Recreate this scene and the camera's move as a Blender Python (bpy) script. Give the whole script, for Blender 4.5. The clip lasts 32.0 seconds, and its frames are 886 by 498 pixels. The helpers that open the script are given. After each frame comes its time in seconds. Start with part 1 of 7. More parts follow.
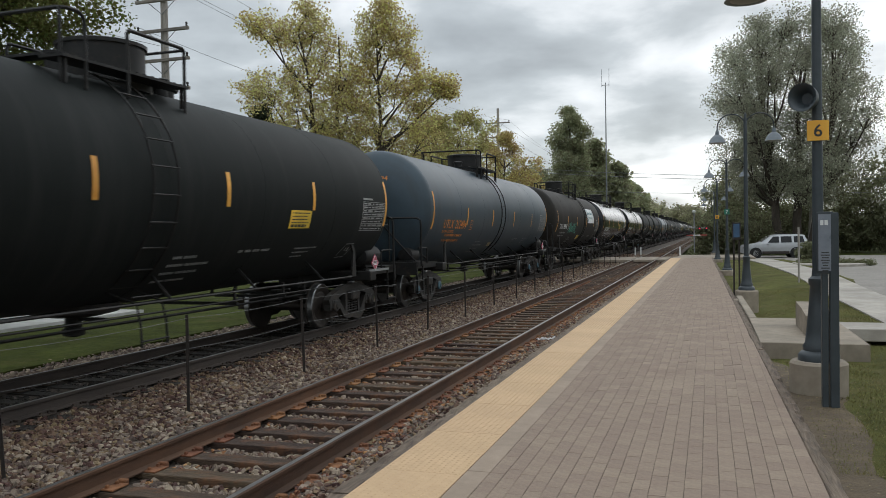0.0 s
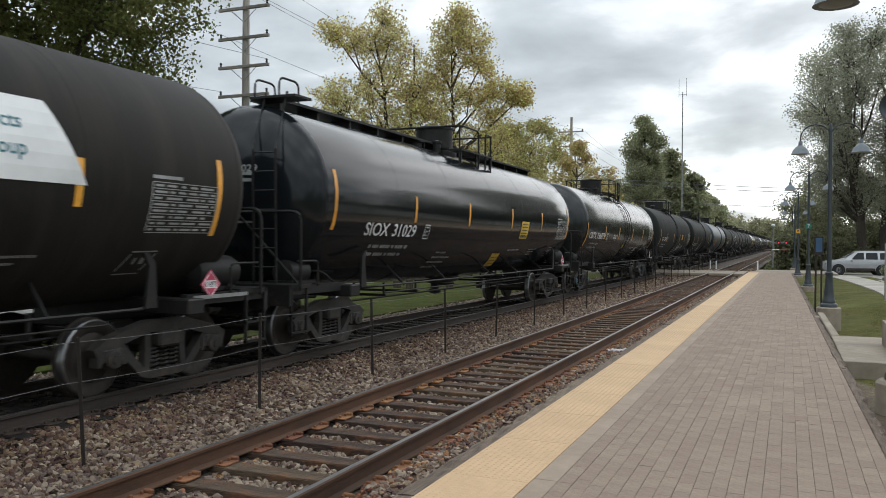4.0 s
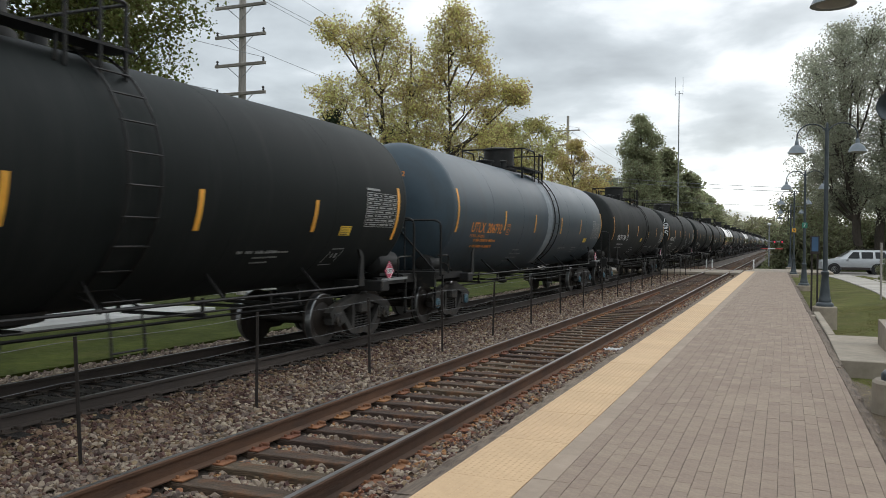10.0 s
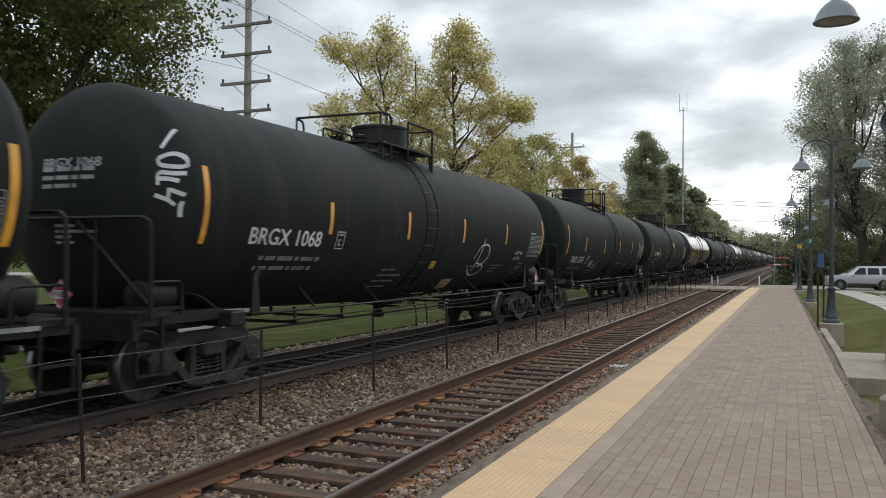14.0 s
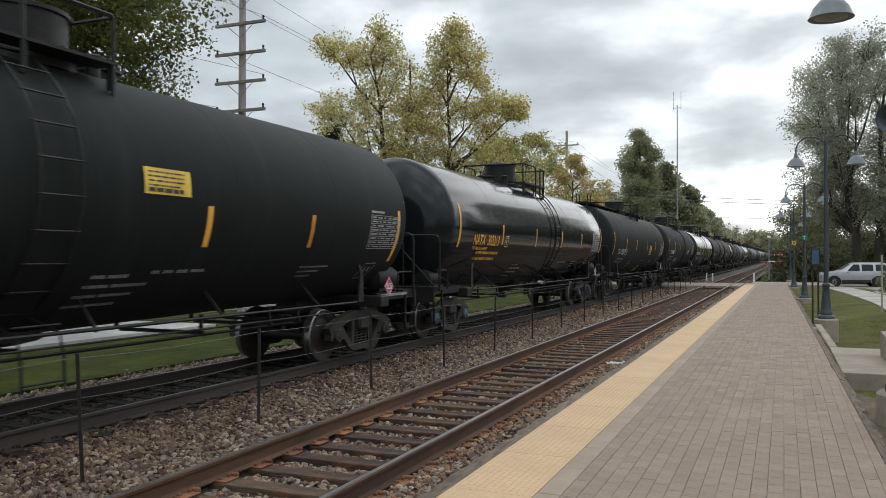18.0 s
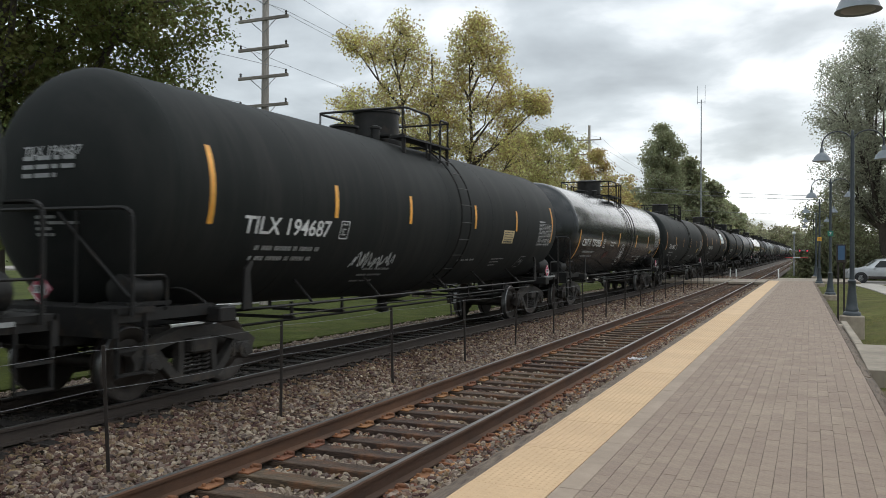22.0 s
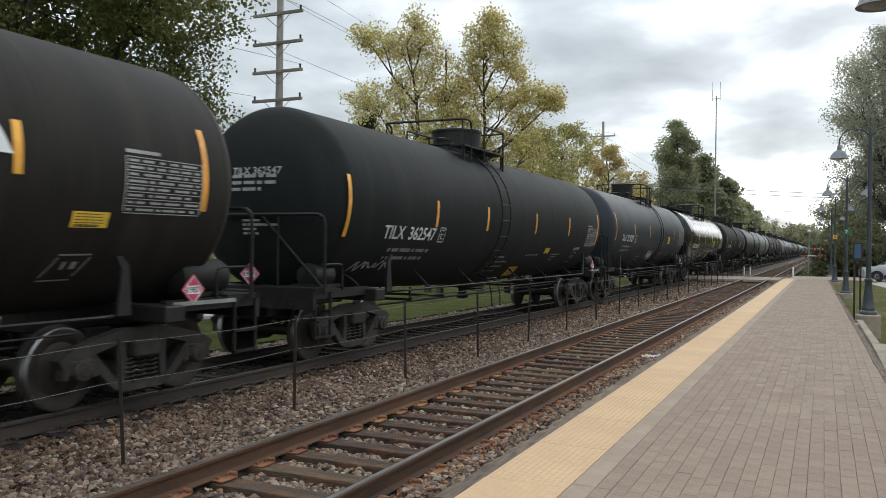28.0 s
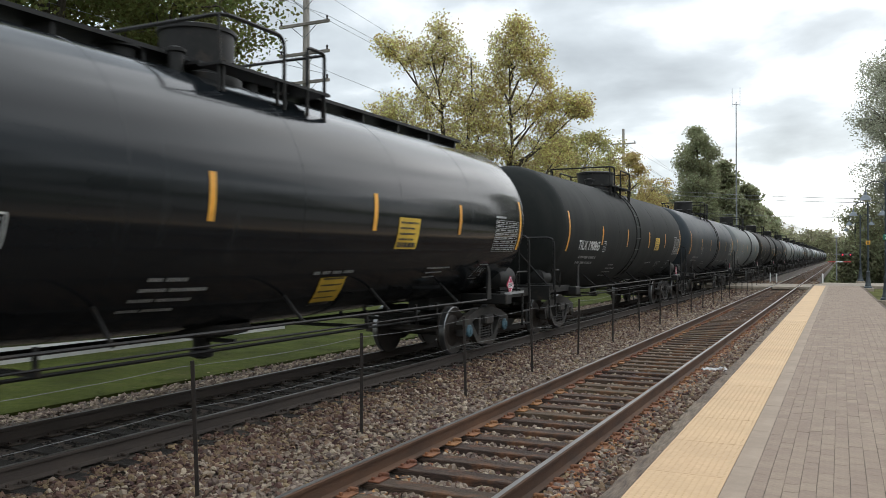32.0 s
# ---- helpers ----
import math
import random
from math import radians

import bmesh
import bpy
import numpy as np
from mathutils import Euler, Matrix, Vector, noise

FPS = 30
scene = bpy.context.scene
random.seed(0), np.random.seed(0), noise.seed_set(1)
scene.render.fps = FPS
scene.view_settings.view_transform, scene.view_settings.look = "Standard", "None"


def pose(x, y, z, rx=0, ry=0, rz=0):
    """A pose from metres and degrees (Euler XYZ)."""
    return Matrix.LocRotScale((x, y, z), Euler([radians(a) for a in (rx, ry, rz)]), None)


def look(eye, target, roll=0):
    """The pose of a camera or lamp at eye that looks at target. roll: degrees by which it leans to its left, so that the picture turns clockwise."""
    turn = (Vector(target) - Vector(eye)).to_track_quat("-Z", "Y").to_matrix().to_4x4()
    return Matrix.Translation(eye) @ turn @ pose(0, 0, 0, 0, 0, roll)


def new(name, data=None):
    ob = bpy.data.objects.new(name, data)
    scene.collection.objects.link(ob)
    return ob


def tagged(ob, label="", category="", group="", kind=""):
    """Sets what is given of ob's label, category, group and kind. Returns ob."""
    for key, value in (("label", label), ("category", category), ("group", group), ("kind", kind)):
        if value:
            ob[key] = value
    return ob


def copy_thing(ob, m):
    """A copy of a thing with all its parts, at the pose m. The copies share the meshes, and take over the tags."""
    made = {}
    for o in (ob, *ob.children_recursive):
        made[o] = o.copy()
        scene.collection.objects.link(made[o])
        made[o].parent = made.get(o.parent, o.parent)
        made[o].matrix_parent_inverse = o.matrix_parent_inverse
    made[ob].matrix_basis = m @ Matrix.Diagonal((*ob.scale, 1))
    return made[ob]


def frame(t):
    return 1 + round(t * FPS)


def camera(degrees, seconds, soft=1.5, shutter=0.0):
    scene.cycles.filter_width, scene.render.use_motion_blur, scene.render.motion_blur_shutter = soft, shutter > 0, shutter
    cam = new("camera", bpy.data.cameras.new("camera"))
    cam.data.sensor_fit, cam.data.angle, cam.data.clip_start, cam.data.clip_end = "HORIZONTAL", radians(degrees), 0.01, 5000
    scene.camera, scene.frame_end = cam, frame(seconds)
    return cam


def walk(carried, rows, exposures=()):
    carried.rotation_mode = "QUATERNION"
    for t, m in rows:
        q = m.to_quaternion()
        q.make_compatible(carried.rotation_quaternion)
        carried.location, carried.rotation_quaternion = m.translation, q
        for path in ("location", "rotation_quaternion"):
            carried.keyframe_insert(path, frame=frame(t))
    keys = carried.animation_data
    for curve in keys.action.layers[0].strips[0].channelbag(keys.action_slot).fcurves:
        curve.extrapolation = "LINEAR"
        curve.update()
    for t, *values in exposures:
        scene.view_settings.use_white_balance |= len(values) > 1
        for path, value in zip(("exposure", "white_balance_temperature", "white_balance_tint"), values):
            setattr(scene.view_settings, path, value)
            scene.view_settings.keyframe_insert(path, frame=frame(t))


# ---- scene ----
cam = camera(57.3, 32.0, soft=0.52, shutter=0.15)
PATH = [
    (0, (-0.167, -0.015, 1.742), (-0.791, 1.885, 1.706), -0.9),
    (0.5, (-0.171, -0.022, 1.733), (-0.833, 1.865, 1.709), -0.6),
    (1, (-0.18, -0.031, 1.736), (-0.862, 1.849, 1.717), -0.1),
    (1.5, (-0.193, -0.009, 1.72), (-0.923, 1.853, 1.705), 0.1),
    (2, (-0.178, 0.0, 1.718), (-0.937, 1.85, 1.7), 0.4),
    (2.5, (-0.187, 0.003, 1.72), (-0.952, 1.851, 1.699), 0.6),
    (3, (-0.188, -0.007, 1.716), (-0.955, 1.84, 1.696), 0.6),
    (3.5, (-0.193, 0.01, 1.707), (-0.968, 1.853, 1.691), 0.5),
    (5.5, (-0.185, -0.012, 1.711), (-0.986, 1.82, 1.694), 0.3),
    (6, (-0.175, -0.021, 1.717), (-0.977, 1.811, 1.704), 0.2),
    (6.5, (-0.179, -0.023, 1.731), (-0.987, 1.806, 1.713), 0.3),
    (7, (-0.209, 0.001, 1.705), (-1.025, 1.827, 1.69), 0.4),
    (7.5, (-0.182, -0.017, 1.711), (-0.993, 1.811, 1.701), 0.4),
    (8, (-0.197, -0.003, 1.72), (-1.025, 1.817, 1.729), 0.1),
    (8.5, (-0.208, -0.014, 1.718), (-1.037, 1.806, 1.737), 0.1),
    (9, (-0.212, -0.003, 1.714), (-1.053, 1.811, 1.73), 0.0),
    (9.5, (-0.201, 0.0, 1.708), (-1.008, 1.83, 1.701), 0.3),
    (10, (-0.207, 0.005, 1.715), (-0.983, 1.849, 1.696), 0.5),
    (10.5, (-0.215, 0.025, 1.712), (-0.961, 1.881, 1.687), 0.6),
    (11, (-0.193, 0.02, 1.707), (-0.948, 1.872, 1.691), 0.6),
    (11.5, (-0.231, 0.036, 1.691), (-0.987, 1.888, 1.684), 0.7),
    (12, (-0.219, 0.025, 1.682), (-0.988, 1.871, 1.688), 0.5),
    (12.5, (-0.214, 0.009, 1.725), (-0.997, 1.85, 1.741), 0.7),
    (13, (-0.212, 0.029, 1.714), (-0.991, 1.871, 1.738), 0.6),
    (13.5, (-0.237, 0.031, 1.711), (-1.022, 1.87, 1.735), 0.4),
    (14, (-0.205, 0.017, 1.717), (-0.992, 1.856, 1.739), 0.4),
    (14.5, (-0.242, 0.018, 1.717), (-1.021, 1.86, 1.728), 0.4),
    (15, (-0.219, 0.006, 1.723), (-0.995, 1.849, 1.728), 0.6),
    (15.5, (-0.224, 0.013, 1.717), (-0.989, 1.861, 1.716), 0.6),
    (17.5, (-0.23, 0.0, 1.702), (-0.989, 1.85, 1.718), 0.0),
    (18, (-0.227, -0.006, 1.705), (-1.002, 1.837, 1.724), 0.1),
    (18.5, (-0.212, 0.006, 1.713), (-1.006, 1.842, 1.736), 0.1),
    (19, (-0.216, 0.0, 1.716), (-1.012, 1.834, 1.74), 0.3),
    (19.5, (-0.234, -0.01, 1.7), (-1.048, 1.817, 1.723), 0.3),
    (20, (-0.233, -0.012, 1.695), (-1.049, 1.814, 1.719), 0.3),
    (20.5, (-0.214, -0.022, 1.7), (-1.024, 1.806, 1.725), 0.4),
    (21, (-0.226, -0.04, 1.706), (-1.045, 1.785, 1.73), 0.1),
    (21.5, (-0.21, -0.023, 1.702), (-1.054, 1.79, 1.714), -0.1),
    (22, (-0.217, -0.021, 1.701), (-1.041, 1.802, 1.707), 0.3),
    (22.5, (-0.224, -0.022, 1.707), (-1.042, 1.803, 1.716), 0.7),
    (23, (-0.223, -0.023, 1.707), (-1.044, 1.801, 1.716), 0.7),
    (23.5, (-0.21, -0.015, 1.703), (-1.033, 1.808, 1.713), 0.7),
    (24, (-0.205, -0.032, 1.715), (-1.028, 1.791, 1.721), 0.8),
    (24.5, (-0.223, -0.028, 1.694), (-1.046, 1.795, 1.7), 0.7),
    (26.5, (-0.227, -0.006, 1.704), (-1.034, 1.824, 1.704), 0.6),
    (27, (-0.252, -0.001, 1.683), (-1.084, 1.818, 1.685), 0.6),
    (27.5, (-0.255, -0.001, 1.695), (-1.095, 1.814, 1.688), 0.8),
    (28, (-0.25, -0.011, 1.697), (-1.101, 1.799, 1.692), 0.7),
    (28.5, (-0.247, -0.025, 1.701), (-1.109, 1.78, 1.7), 0.8),
    (29, (-0.247, -0.025, 1.699), (-1.115, 1.777, 1.704), 0.8),
    (29.5, (-0.247, -0.026, 1.696), (-1.113, 1.777, 1.706), 0.6),
    (30, (-0.269, -0.016, 1.711), (-1.129, 1.789, 1.72), 0.9),
    (30.5, (-0.41, -0.017, 1.711), (-1.251, 1.798, 1.706), 0.8),
    (31, (-0.595, 0.067, 1.715), (-1.44, 1.879, 1.718), 0.5),
    (31.5, (-0.831, 0.143, 1.693), (-1.735, 1.927, 1.719), 0.7),
    (32, (-1.083, 0.141, 1.717), (-1.963, 1.937, 1.737), -0.0),
]
walk(cam, [(t, look(e, g, r)) for t, e, g, r in PATH], [(0.0, -0.04), (2.0, 0.18), (8.0, 0.23), (14.0, 0.15), (20.0, 0.19), (26.0, 0.28), (32.0, 0.39)])

# ---------------------------------------------------------------- light
SUN_EL, SUN_AZ = 34.0, 12.0          # degrees; azimuth from +Y towards +X
world = bpy.data.worlds.new("overcast_sky")
scene.world = world
world.use_nodes = True
wn, wl = world.node_tree.nodes, world.node_tree.links
wn.clear()


def wnode(kind, **kw):
    n = wn.new(kind)
    for k, v in kw.items():
        n.inputs[k].default_value = v
    return n


def wmath(op, a, b=None, clamp=False):
    n = wn.new("ShaderNodeMath")
    n.operation, n.use_clamp = op, clamp
    for i, v in enumerate((a, b)):
        if v is None:
            continue
        if isinstance(v, (int, float)):
            n.inputs[i].default_value = v
        else:
            wl.new(v, n.inputs[i])
    return n.outputs[0]


sky = wn.new("ShaderNodeTexSky")
sky.sky_type, sky.sun_disc = "NISHITA", False
sky.sun_elevation, sky.sun_rotation = radians(SUN_EL), radians(SUN_AZ)
tc = wn.new("ShaderNodeTexCoord")
sep = wn.new("ShaderNodeSeparateXYZ")
wl.new(tc.outputs["Generated"], sep.inputs[0])
zz = wmath("ADD", wmath("MAXIMUM", sep.outputs[2], 0.0), 0.24)
cx, cy = wmath("DIVIDE", sep.outputs[0], zz), wmath("DIVIDE", sep.outputs[1], zz)
comb = wn.new("ShaderNodeCombineXYZ")
wl.new(cx, comb.inputs[0])
wl.new(cy, comb.inputs[1])
n1 = wnode("ShaderNodeTexNoise", Scale=2.1, Detail=9.0, Roughness=0.50, Distortion=0.15)
n2 = wnode("ShaderNodeTexNoise", Scale=0.55, Detail=4.0, Roughness=0.5)
for n in (n1, n2):
    wl.new(comb.outputs[0], n.inputs["Vector"])
cloud = wmath("ADD", wmath("MULTIPLY", n1.outputs[0], 0.62), wmath("MULTIPLY", n2.outputs[0], 0.38))
# brighter towards the veiled sun, low ahead
sdir = Vector((math.sin(radians(SUN_AZ)) * math.cos(radians(11)), math.cos(radians(SUN_AZ)) * math.cos(radians(11)), math.sin(radians(11))))
dot = wn.new("ShaderNodeVectorMath")
dot.operation = "DOT_PRODUCT"
wl.new(tc.outputs["Generated"], dot.inputs[0])
dot.inputs[1].default_value = sdir
glow = wmath("POWER", wmath("MAXIMUM", dot.outputs["Value"], 0.0), 13.0)
cloud = wmath("ADD", cloud, wmath("MULTIPLY", glow, 0.105))
ramp = wn.new("ShaderNodeValToRGB")
els = ramp.color_ramp.elements
els[0].position, els[0].color = 0.36, (0.33, 0.36, 0.385, 1)
els[1].position, els[1].color = 0.67, (1.20, 1.24, 1.27, 1)
for p, c in ((0.45, (0.46, 0.505, 0.535, 1)), (0.525, (0.60, 0.655, 0.69, 1)), (0.575, (0.84, 0.89, 0.925, 1))):
    e = els.new(p)
    e.color = c
wl.new(cloud, ramp.inputs[0])
mixw = wn.new("ShaderNodeMix")
mixw.data_type = "RGBA"
mixw.inputs["Factor"].default_value = 0.90
scl = wn.new("ShaderNodeVectorMath")
scl.operation = "SCALE"
scl.inputs["Scale"].default_value = 0.10
wl.new(sky.outputs[0], scl.inputs[0])
wl.new(scl.outputs[0], mixw.inputs["A"])
wl.new(ramp.outputs[0], mixw.inputs["B"])
bg = wn.new("ShaderNodeBackground")
# an overcast sky is brightest overhead
high = wmath("MULTIPLY", wmath("SUBTRACT", sep.outputs[2], 0.30), 2.2, clamp=True)
wl.new(wmath("ADD", wmath("MULTIPLY", high, 1.00), 1.0), bg.inputs["Strength"])
wl.new(mixw.outputs["Result"], bg.inputs["Color"])
wout = wn.new("ShaderNodeOutputWorld")
wl.new(bg.outputs[0], wout.inputs["Surface"])

sun = new("sun", bpy.data.lights.new("sun", "SUN"))
sun.data.energy, sun.data.angle, sun.data.color = 0.42, radians(60), (1.0, 0.98, 0.96)
sd = Vector((math.sin(radians(SUN_AZ)) * math.cos(radians(SUN_EL)), math.cos(radians(SUN_AZ)) * math.cos(radians(SUN_EL)), math.sin(radians(SUN_EL))))
sun.matrix_world = look(sd * 60, (0, 0, 0))


# ---------------------------------------------------------------- materials
def mat(name, c1, c2, scale=6.0, rough=0.7, metal=0.0, bump=0.0, bscale=40.0, big=0.25, stretch=(1, 1, 1), rand=0.0,
        island=0.0, spec=0.5, rvar=0.1, coat=0.0, translucent=0.0, stain=None, hue=0.04):
    """A procedural surface: two colours mixed by noise at two scales, fine relief, variation from piece to piece."""
    m = bpy.data.materials.new(name)
    m.use_nodes = True
    nt = m.node_tree
    N, L = nt.nodes, nt.links
    b = N["Principled BSDF"]
    tcn = N.new("ShaderNodeTexCoord")
    mp = N.new("ShaderNodeMapping")
    mp.inputs["Scale"].default_value = stretch
    L.new(tcn.outputs["Object"], mp.inputs["Vector"])
    f = N.new("ShaderNodeTexNoise")
    f.inputs["Scale"].default_value, f.inputs["Detail"].default_value, f.inputs["Roughness"].default_value = scale, 8, 0.62
    L.new(mp.outputs[0], f.inputs["Vector"])
    g = N.new("ShaderNodeTexNoise")
    g.inputs["Scale"].default_value, g.inputs["Detail"].default_value = scale * 0.13, 3
    L.new(mp.outputs[0], g.inputs["Vector"])
    mx = N.new("ShaderNodeMix")
    mx.data_type = "RGBA"
    mx.inputs["A"].default_value, mx.inputs["B"].default_value = (*c1, 1), (*c2, 1)
    rm = N.new("ShaderNodeMapRange")
    rm.inputs["From Min"].default_value, rm.inputs["From Max"].default_value = 0.3, 0.7
    L.new(f.outputs[0], rm.inputs["Value"])
    L.new(rm.outputs[0], mx.inputs["Factor"])
    out = mx.outputs["Result"]
    hsv = N.new("ShaderNodeHueSaturation")
    vm = N.new("ShaderNodeMapRange")
    vm.inputs["From Min"].default_value, vm.inputs["From Max"].default_value = 0.3, 0.7
    vm.inputs["To Min"].default_value, vm.inputs["To Max"].default_value = 1 - big, 1 + big
    L.new(g.outputs[0], vm.inputs["Value"])
    val = vm.outputs[0]
    if rand or island:
        src = N.new("ShaderNodeObjectInfo").outputs["Random"] if rand else N.new("ShaderNodeNewGeometry").outputs["Random Per Island"]
        k = rand or island
        rr = N.new("ShaderNodeMapRange")
        rr.inputs["To Min"].default_value, rr.inputs["To Max"].default_value = 1 - k, 1 + k
        L.new(src, rr.inputs["Value"])
        mu = N.new("ShaderNodeMath")
        mu.operation = "MULTIPLY"
        L.new(val, mu.inputs[0])
        L.new(rr.outputs[0], mu.inputs[1])
        val = mu.outputs[0]
        hr = N.new("ShaderNodeMapRange")
        hr.inputs["To Min"].default_value, hr.inputs["To Max"].default_value = 0.5 - hue * k, 0.5 + hue * k
        L.new(src, hr.inputs["Value"])
        L.new(hr.outputs[0], hsv.inputs["Hue"])
    L.new(val, hsv.inputs["Value"])
    L.new(out, hsv.inputs["Color"])
    out = hsv.outputs[0]
    if stain:
        sc, col, lo, hi, sstretch = stain
        mp2 = N.new("ShaderNodeMapping")
        mp2.inputs["Scale"].default_value = sstretch
        L.new(tcn.outputs["Object"], mp2.inputs["Vector"])
        s = N.new("ShaderNodeTexNoise")
        s.inputs["Scale"].default_value, s.inputs["Detail"].default_value, s.inputs["Roughness"].default_value = sc, 7, 0.65
        L.new(mp2.outputs[0], s.inputs["Vector"])
        sr = N.new("ShaderNodeMapRange")
        sr.inputs["From Min"].default_value, sr.inputs["From Max"].default_value = lo, hi
        L.new(s.outputs[0], sr.inputs["Value"])
        m2 = N.new("ShaderNodeMix")
        m2.data_type = "RGBA"
        m2.inputs["B"].default_value = (*col, 1)
        L.new(out, m2.inputs["A"])
        L.new(sr.outputs[0], m2.inputs["Factor"])
        out = m2.outputs["Result"]
    L.new(out, b.inputs["Base Color"])
    b.inputs["Metallic"].default_value = metal
    b.inputs["Specular IOR Level"].default_value = spec
    b.inputs["Coat Weight"].default_value = coat
    b.inputs["Coat Roughness"].default_value = 0.12
    rv = N.new("ShaderNodeMapRange")
    rv.inputs["To Min"].default_value, rv.inputs["To Max"].default_value = max(0.03, rough - rvar), min(1, rough + rvar)
    L.new(f.outputs[0], rv.inputs["Value"])
    L.new(rv.outputs[0], b.inputs["Roughness"])
    if bump:
        bn = N.new("ShaderNodeTexNoise")
        bn.inputs["Scale"].default_value, bn.inputs["Detail"].default_value = bscale, 6
        L.new(mp.outputs[0], bn.inputs["Vector"])
        bp = N.new("ShaderNodeBump")
        bp.inputs["Strength"].default_value, bp.inputs["Distance"].default_value = min(1, bump), 0.02
        L.new(bn.outputs[0], bp.inputs["Height"])
        L.new(bp.outputs[0], b.inputs["Normal"])
    if translucent:
        tr = N.new("ShaderNodeBsdfTranslucent")
        L.new(out, tr.inputs["Color"])
        ms = N.new("ShaderNodeMixShader")
        ms.inputs[0].default_value = translucent
        L.new(b.outputs[0], ms.inputs[1])
        L.new(tr.outputs[0], ms.inputs[2])
        L.new(ms.outputs[0], N["Material Output"].inputs["Surface"])
    return m


def glowing(name, col, strength):
    m = mat(name, col, col, rough=0.4)
    b = m.node_tree.nodes["Principled BSDF"]
    b.inputs["Emission Color"].default_value, b.inputs["Emission Strength"].default_value = (*col, 1), strength
    return m


def tank_paint(name, c1, c2, rough, dirt, lo=0.50, hi=0.80, coat=0.0, spec=0.26):
    return mat(name, c1, c2, scale=1.6, rough=rough, rvar=0.08 if rough > 0.3 else 0.03, bump=0.04 if rough > 0.3 else 0.012, bscale=3.0, big=0.18, stretch=(1, 0.5, 1),
               stain=(1.0, dirt, lo, hi, (0.5, 2.6, 0.35)), coat=coat, spec=spec)


PAINT = {
    "black": tank_paint("satin_black_paint", (0.0105, 0.0128, 0.0124), (0.0145, 0.0172, 0.0166), 0.62, (0.024, 0.0255, 0.0245), spec=0.10),
    "dusty": tank_paint("dusty_black_paint", (0.0125, 0.0145, 0.0140), (0.0170, 0.0192, 0.0184), 0.66, (0.031, 0.0310, 0.0290), 0.46, spec=0.11),
    "brown": tank_paint("weathered_brown_black_paint", (0.0150, 0.0138, 0.0124), (0.022, 0.020, 0.0175), 0.62, (0.040, 0.035, 0.029), 0.45, spec=0.13),
    "semi": tank_paint("semi_gloss_black_paint", (0.0085, 0.0110, 0.0116), (0.0115, 0.0140, 0.0147), 0.18, (0.021, 0.0222, 0.0228), spec=0.50),
    "gloss": tank_paint("gloss_black_paint", (0.007, 0.009, 0.011), (0.010, 0.012, 0.014), 0.13, (0.018, 0.021, 0.023), 0.58, spec=0.32),
    "blue": tank_paint("blue_grey_paint", (0.035, 0.054, 0.070), (0.044, 0.066, 0.083), 0.42, (0.036, 0.044, 0.050), 0.52, spec=0.34),
    "navy": tank_paint("dark_blue_black_paint", (0.017, 0.023, 0.029), (0.023, 0.031, 0.038), 0.46, (0.040, 0.045, 0.048), spec=0.20),
    "grey": tank_paint("weathered_grey_paint", (0.105, 0.113, 0.112), (0.150, 0.160, 0.158), 0.50, (0.07, 0.07, 0.066), 0.50, spec=0.18),
}
for k_ in ("black", "dusty", "brown", "grey"):      # a film of road dust, seen at a glancing angle
    b_ = PAINT[k_].node_tree.nodes["Principled BSDF"]
    b_.inputs["Sheen Weight"].default_value, b_.inputs["Sheen Roughness"].default_value = 0.018, 0.4
M_STEEL = mat("dark_painted_steel", (0.009, 0.009, 0.009), (0.019, 0.018, 0.017), scale=9, rough=0.55, spec=0.3, stain=(5, (0.05, 0.036, 0.026), 0.55, 0.8, (1, 1, 1)))
M_TRUCK = mat("grimy_cast_steel", (0.016, 0.0145, 0.013), (0.038, 0.0335, 0.029), scale=7, rough=0.75, bump=0.3, bscale=30, stain=(3, (0.075, 0.050, 0.032), 0.55, 0.8, (1, 1, 1)))
M_WHEEL = mat("rolled_wheel_steel", (0.030, 0.024, 0.020), (0.055, 0.045, 0.038), scale=10, rough=0.6, metal=0.3)
M_TREAD = mat("polished_tread", (0.22, 0.22, 0.22), (0.30, 0.30, 0.30), scale=20, rough=0.36, metal=0.9)
M_STRIPE = mat("amber_reflector_tape", (0.70, 0.30, 0.03), (0.80, 0.40, 0.06), scale=14, rough=0.4, rand=0.10)
M_WHITE = mat("white_lettering", (0.58, 0.59, 0.58), (0.70, 0.71, 0.70), scale=8, rough=0.55, stain=(2.5, (0.10, 0.10, 0.10), 0.60, 0.85, (1, 1, 1)))
M_GRID = mat("dulled_white_print", (0.28, 0.285, 0.28), (0.40, 0.405, 0.40), scale=10, rough=0.6)
M_DIM = mat("faded_lettering", (0.22, 0.225, 0.22), (0.34, 0.345, 0.34), scale=10, rough=0.6)
M_ORANGE = mat("orange_lettering", (0.62, 0.20, 0.035), (0.70, 0.27, 0.05), scale=8, rough=0.55)
M_AMBERTXT = mat("amber_lettering", (0.75, 0.33, 0.03), (0.82, 0.42, 0.05), scale=8, rough=0.5)
M_YELLOW = mat("yellow_decal", (0.72, 0.46, 0.04), (0.80, 0.55, 0.08), scale=10, rough=0.5, rand=0.06)
M_DECALDK = mat("decal_print", (0.02, 0.02, 0.02), (0.05, 0.05, 0.05), scale=20, rough=0.6)
M_CREAM = mat("cream_decal", (0.55, 0.43, 0.24), (0.66, 0.53, 0.30), scale=12, rough=0.55)
M_SIGN = mat("white_vinyl_sign", (0.70, 0.72, 0.72), (0.80, 0.81, 0.81), scale=3, rough=0.5)
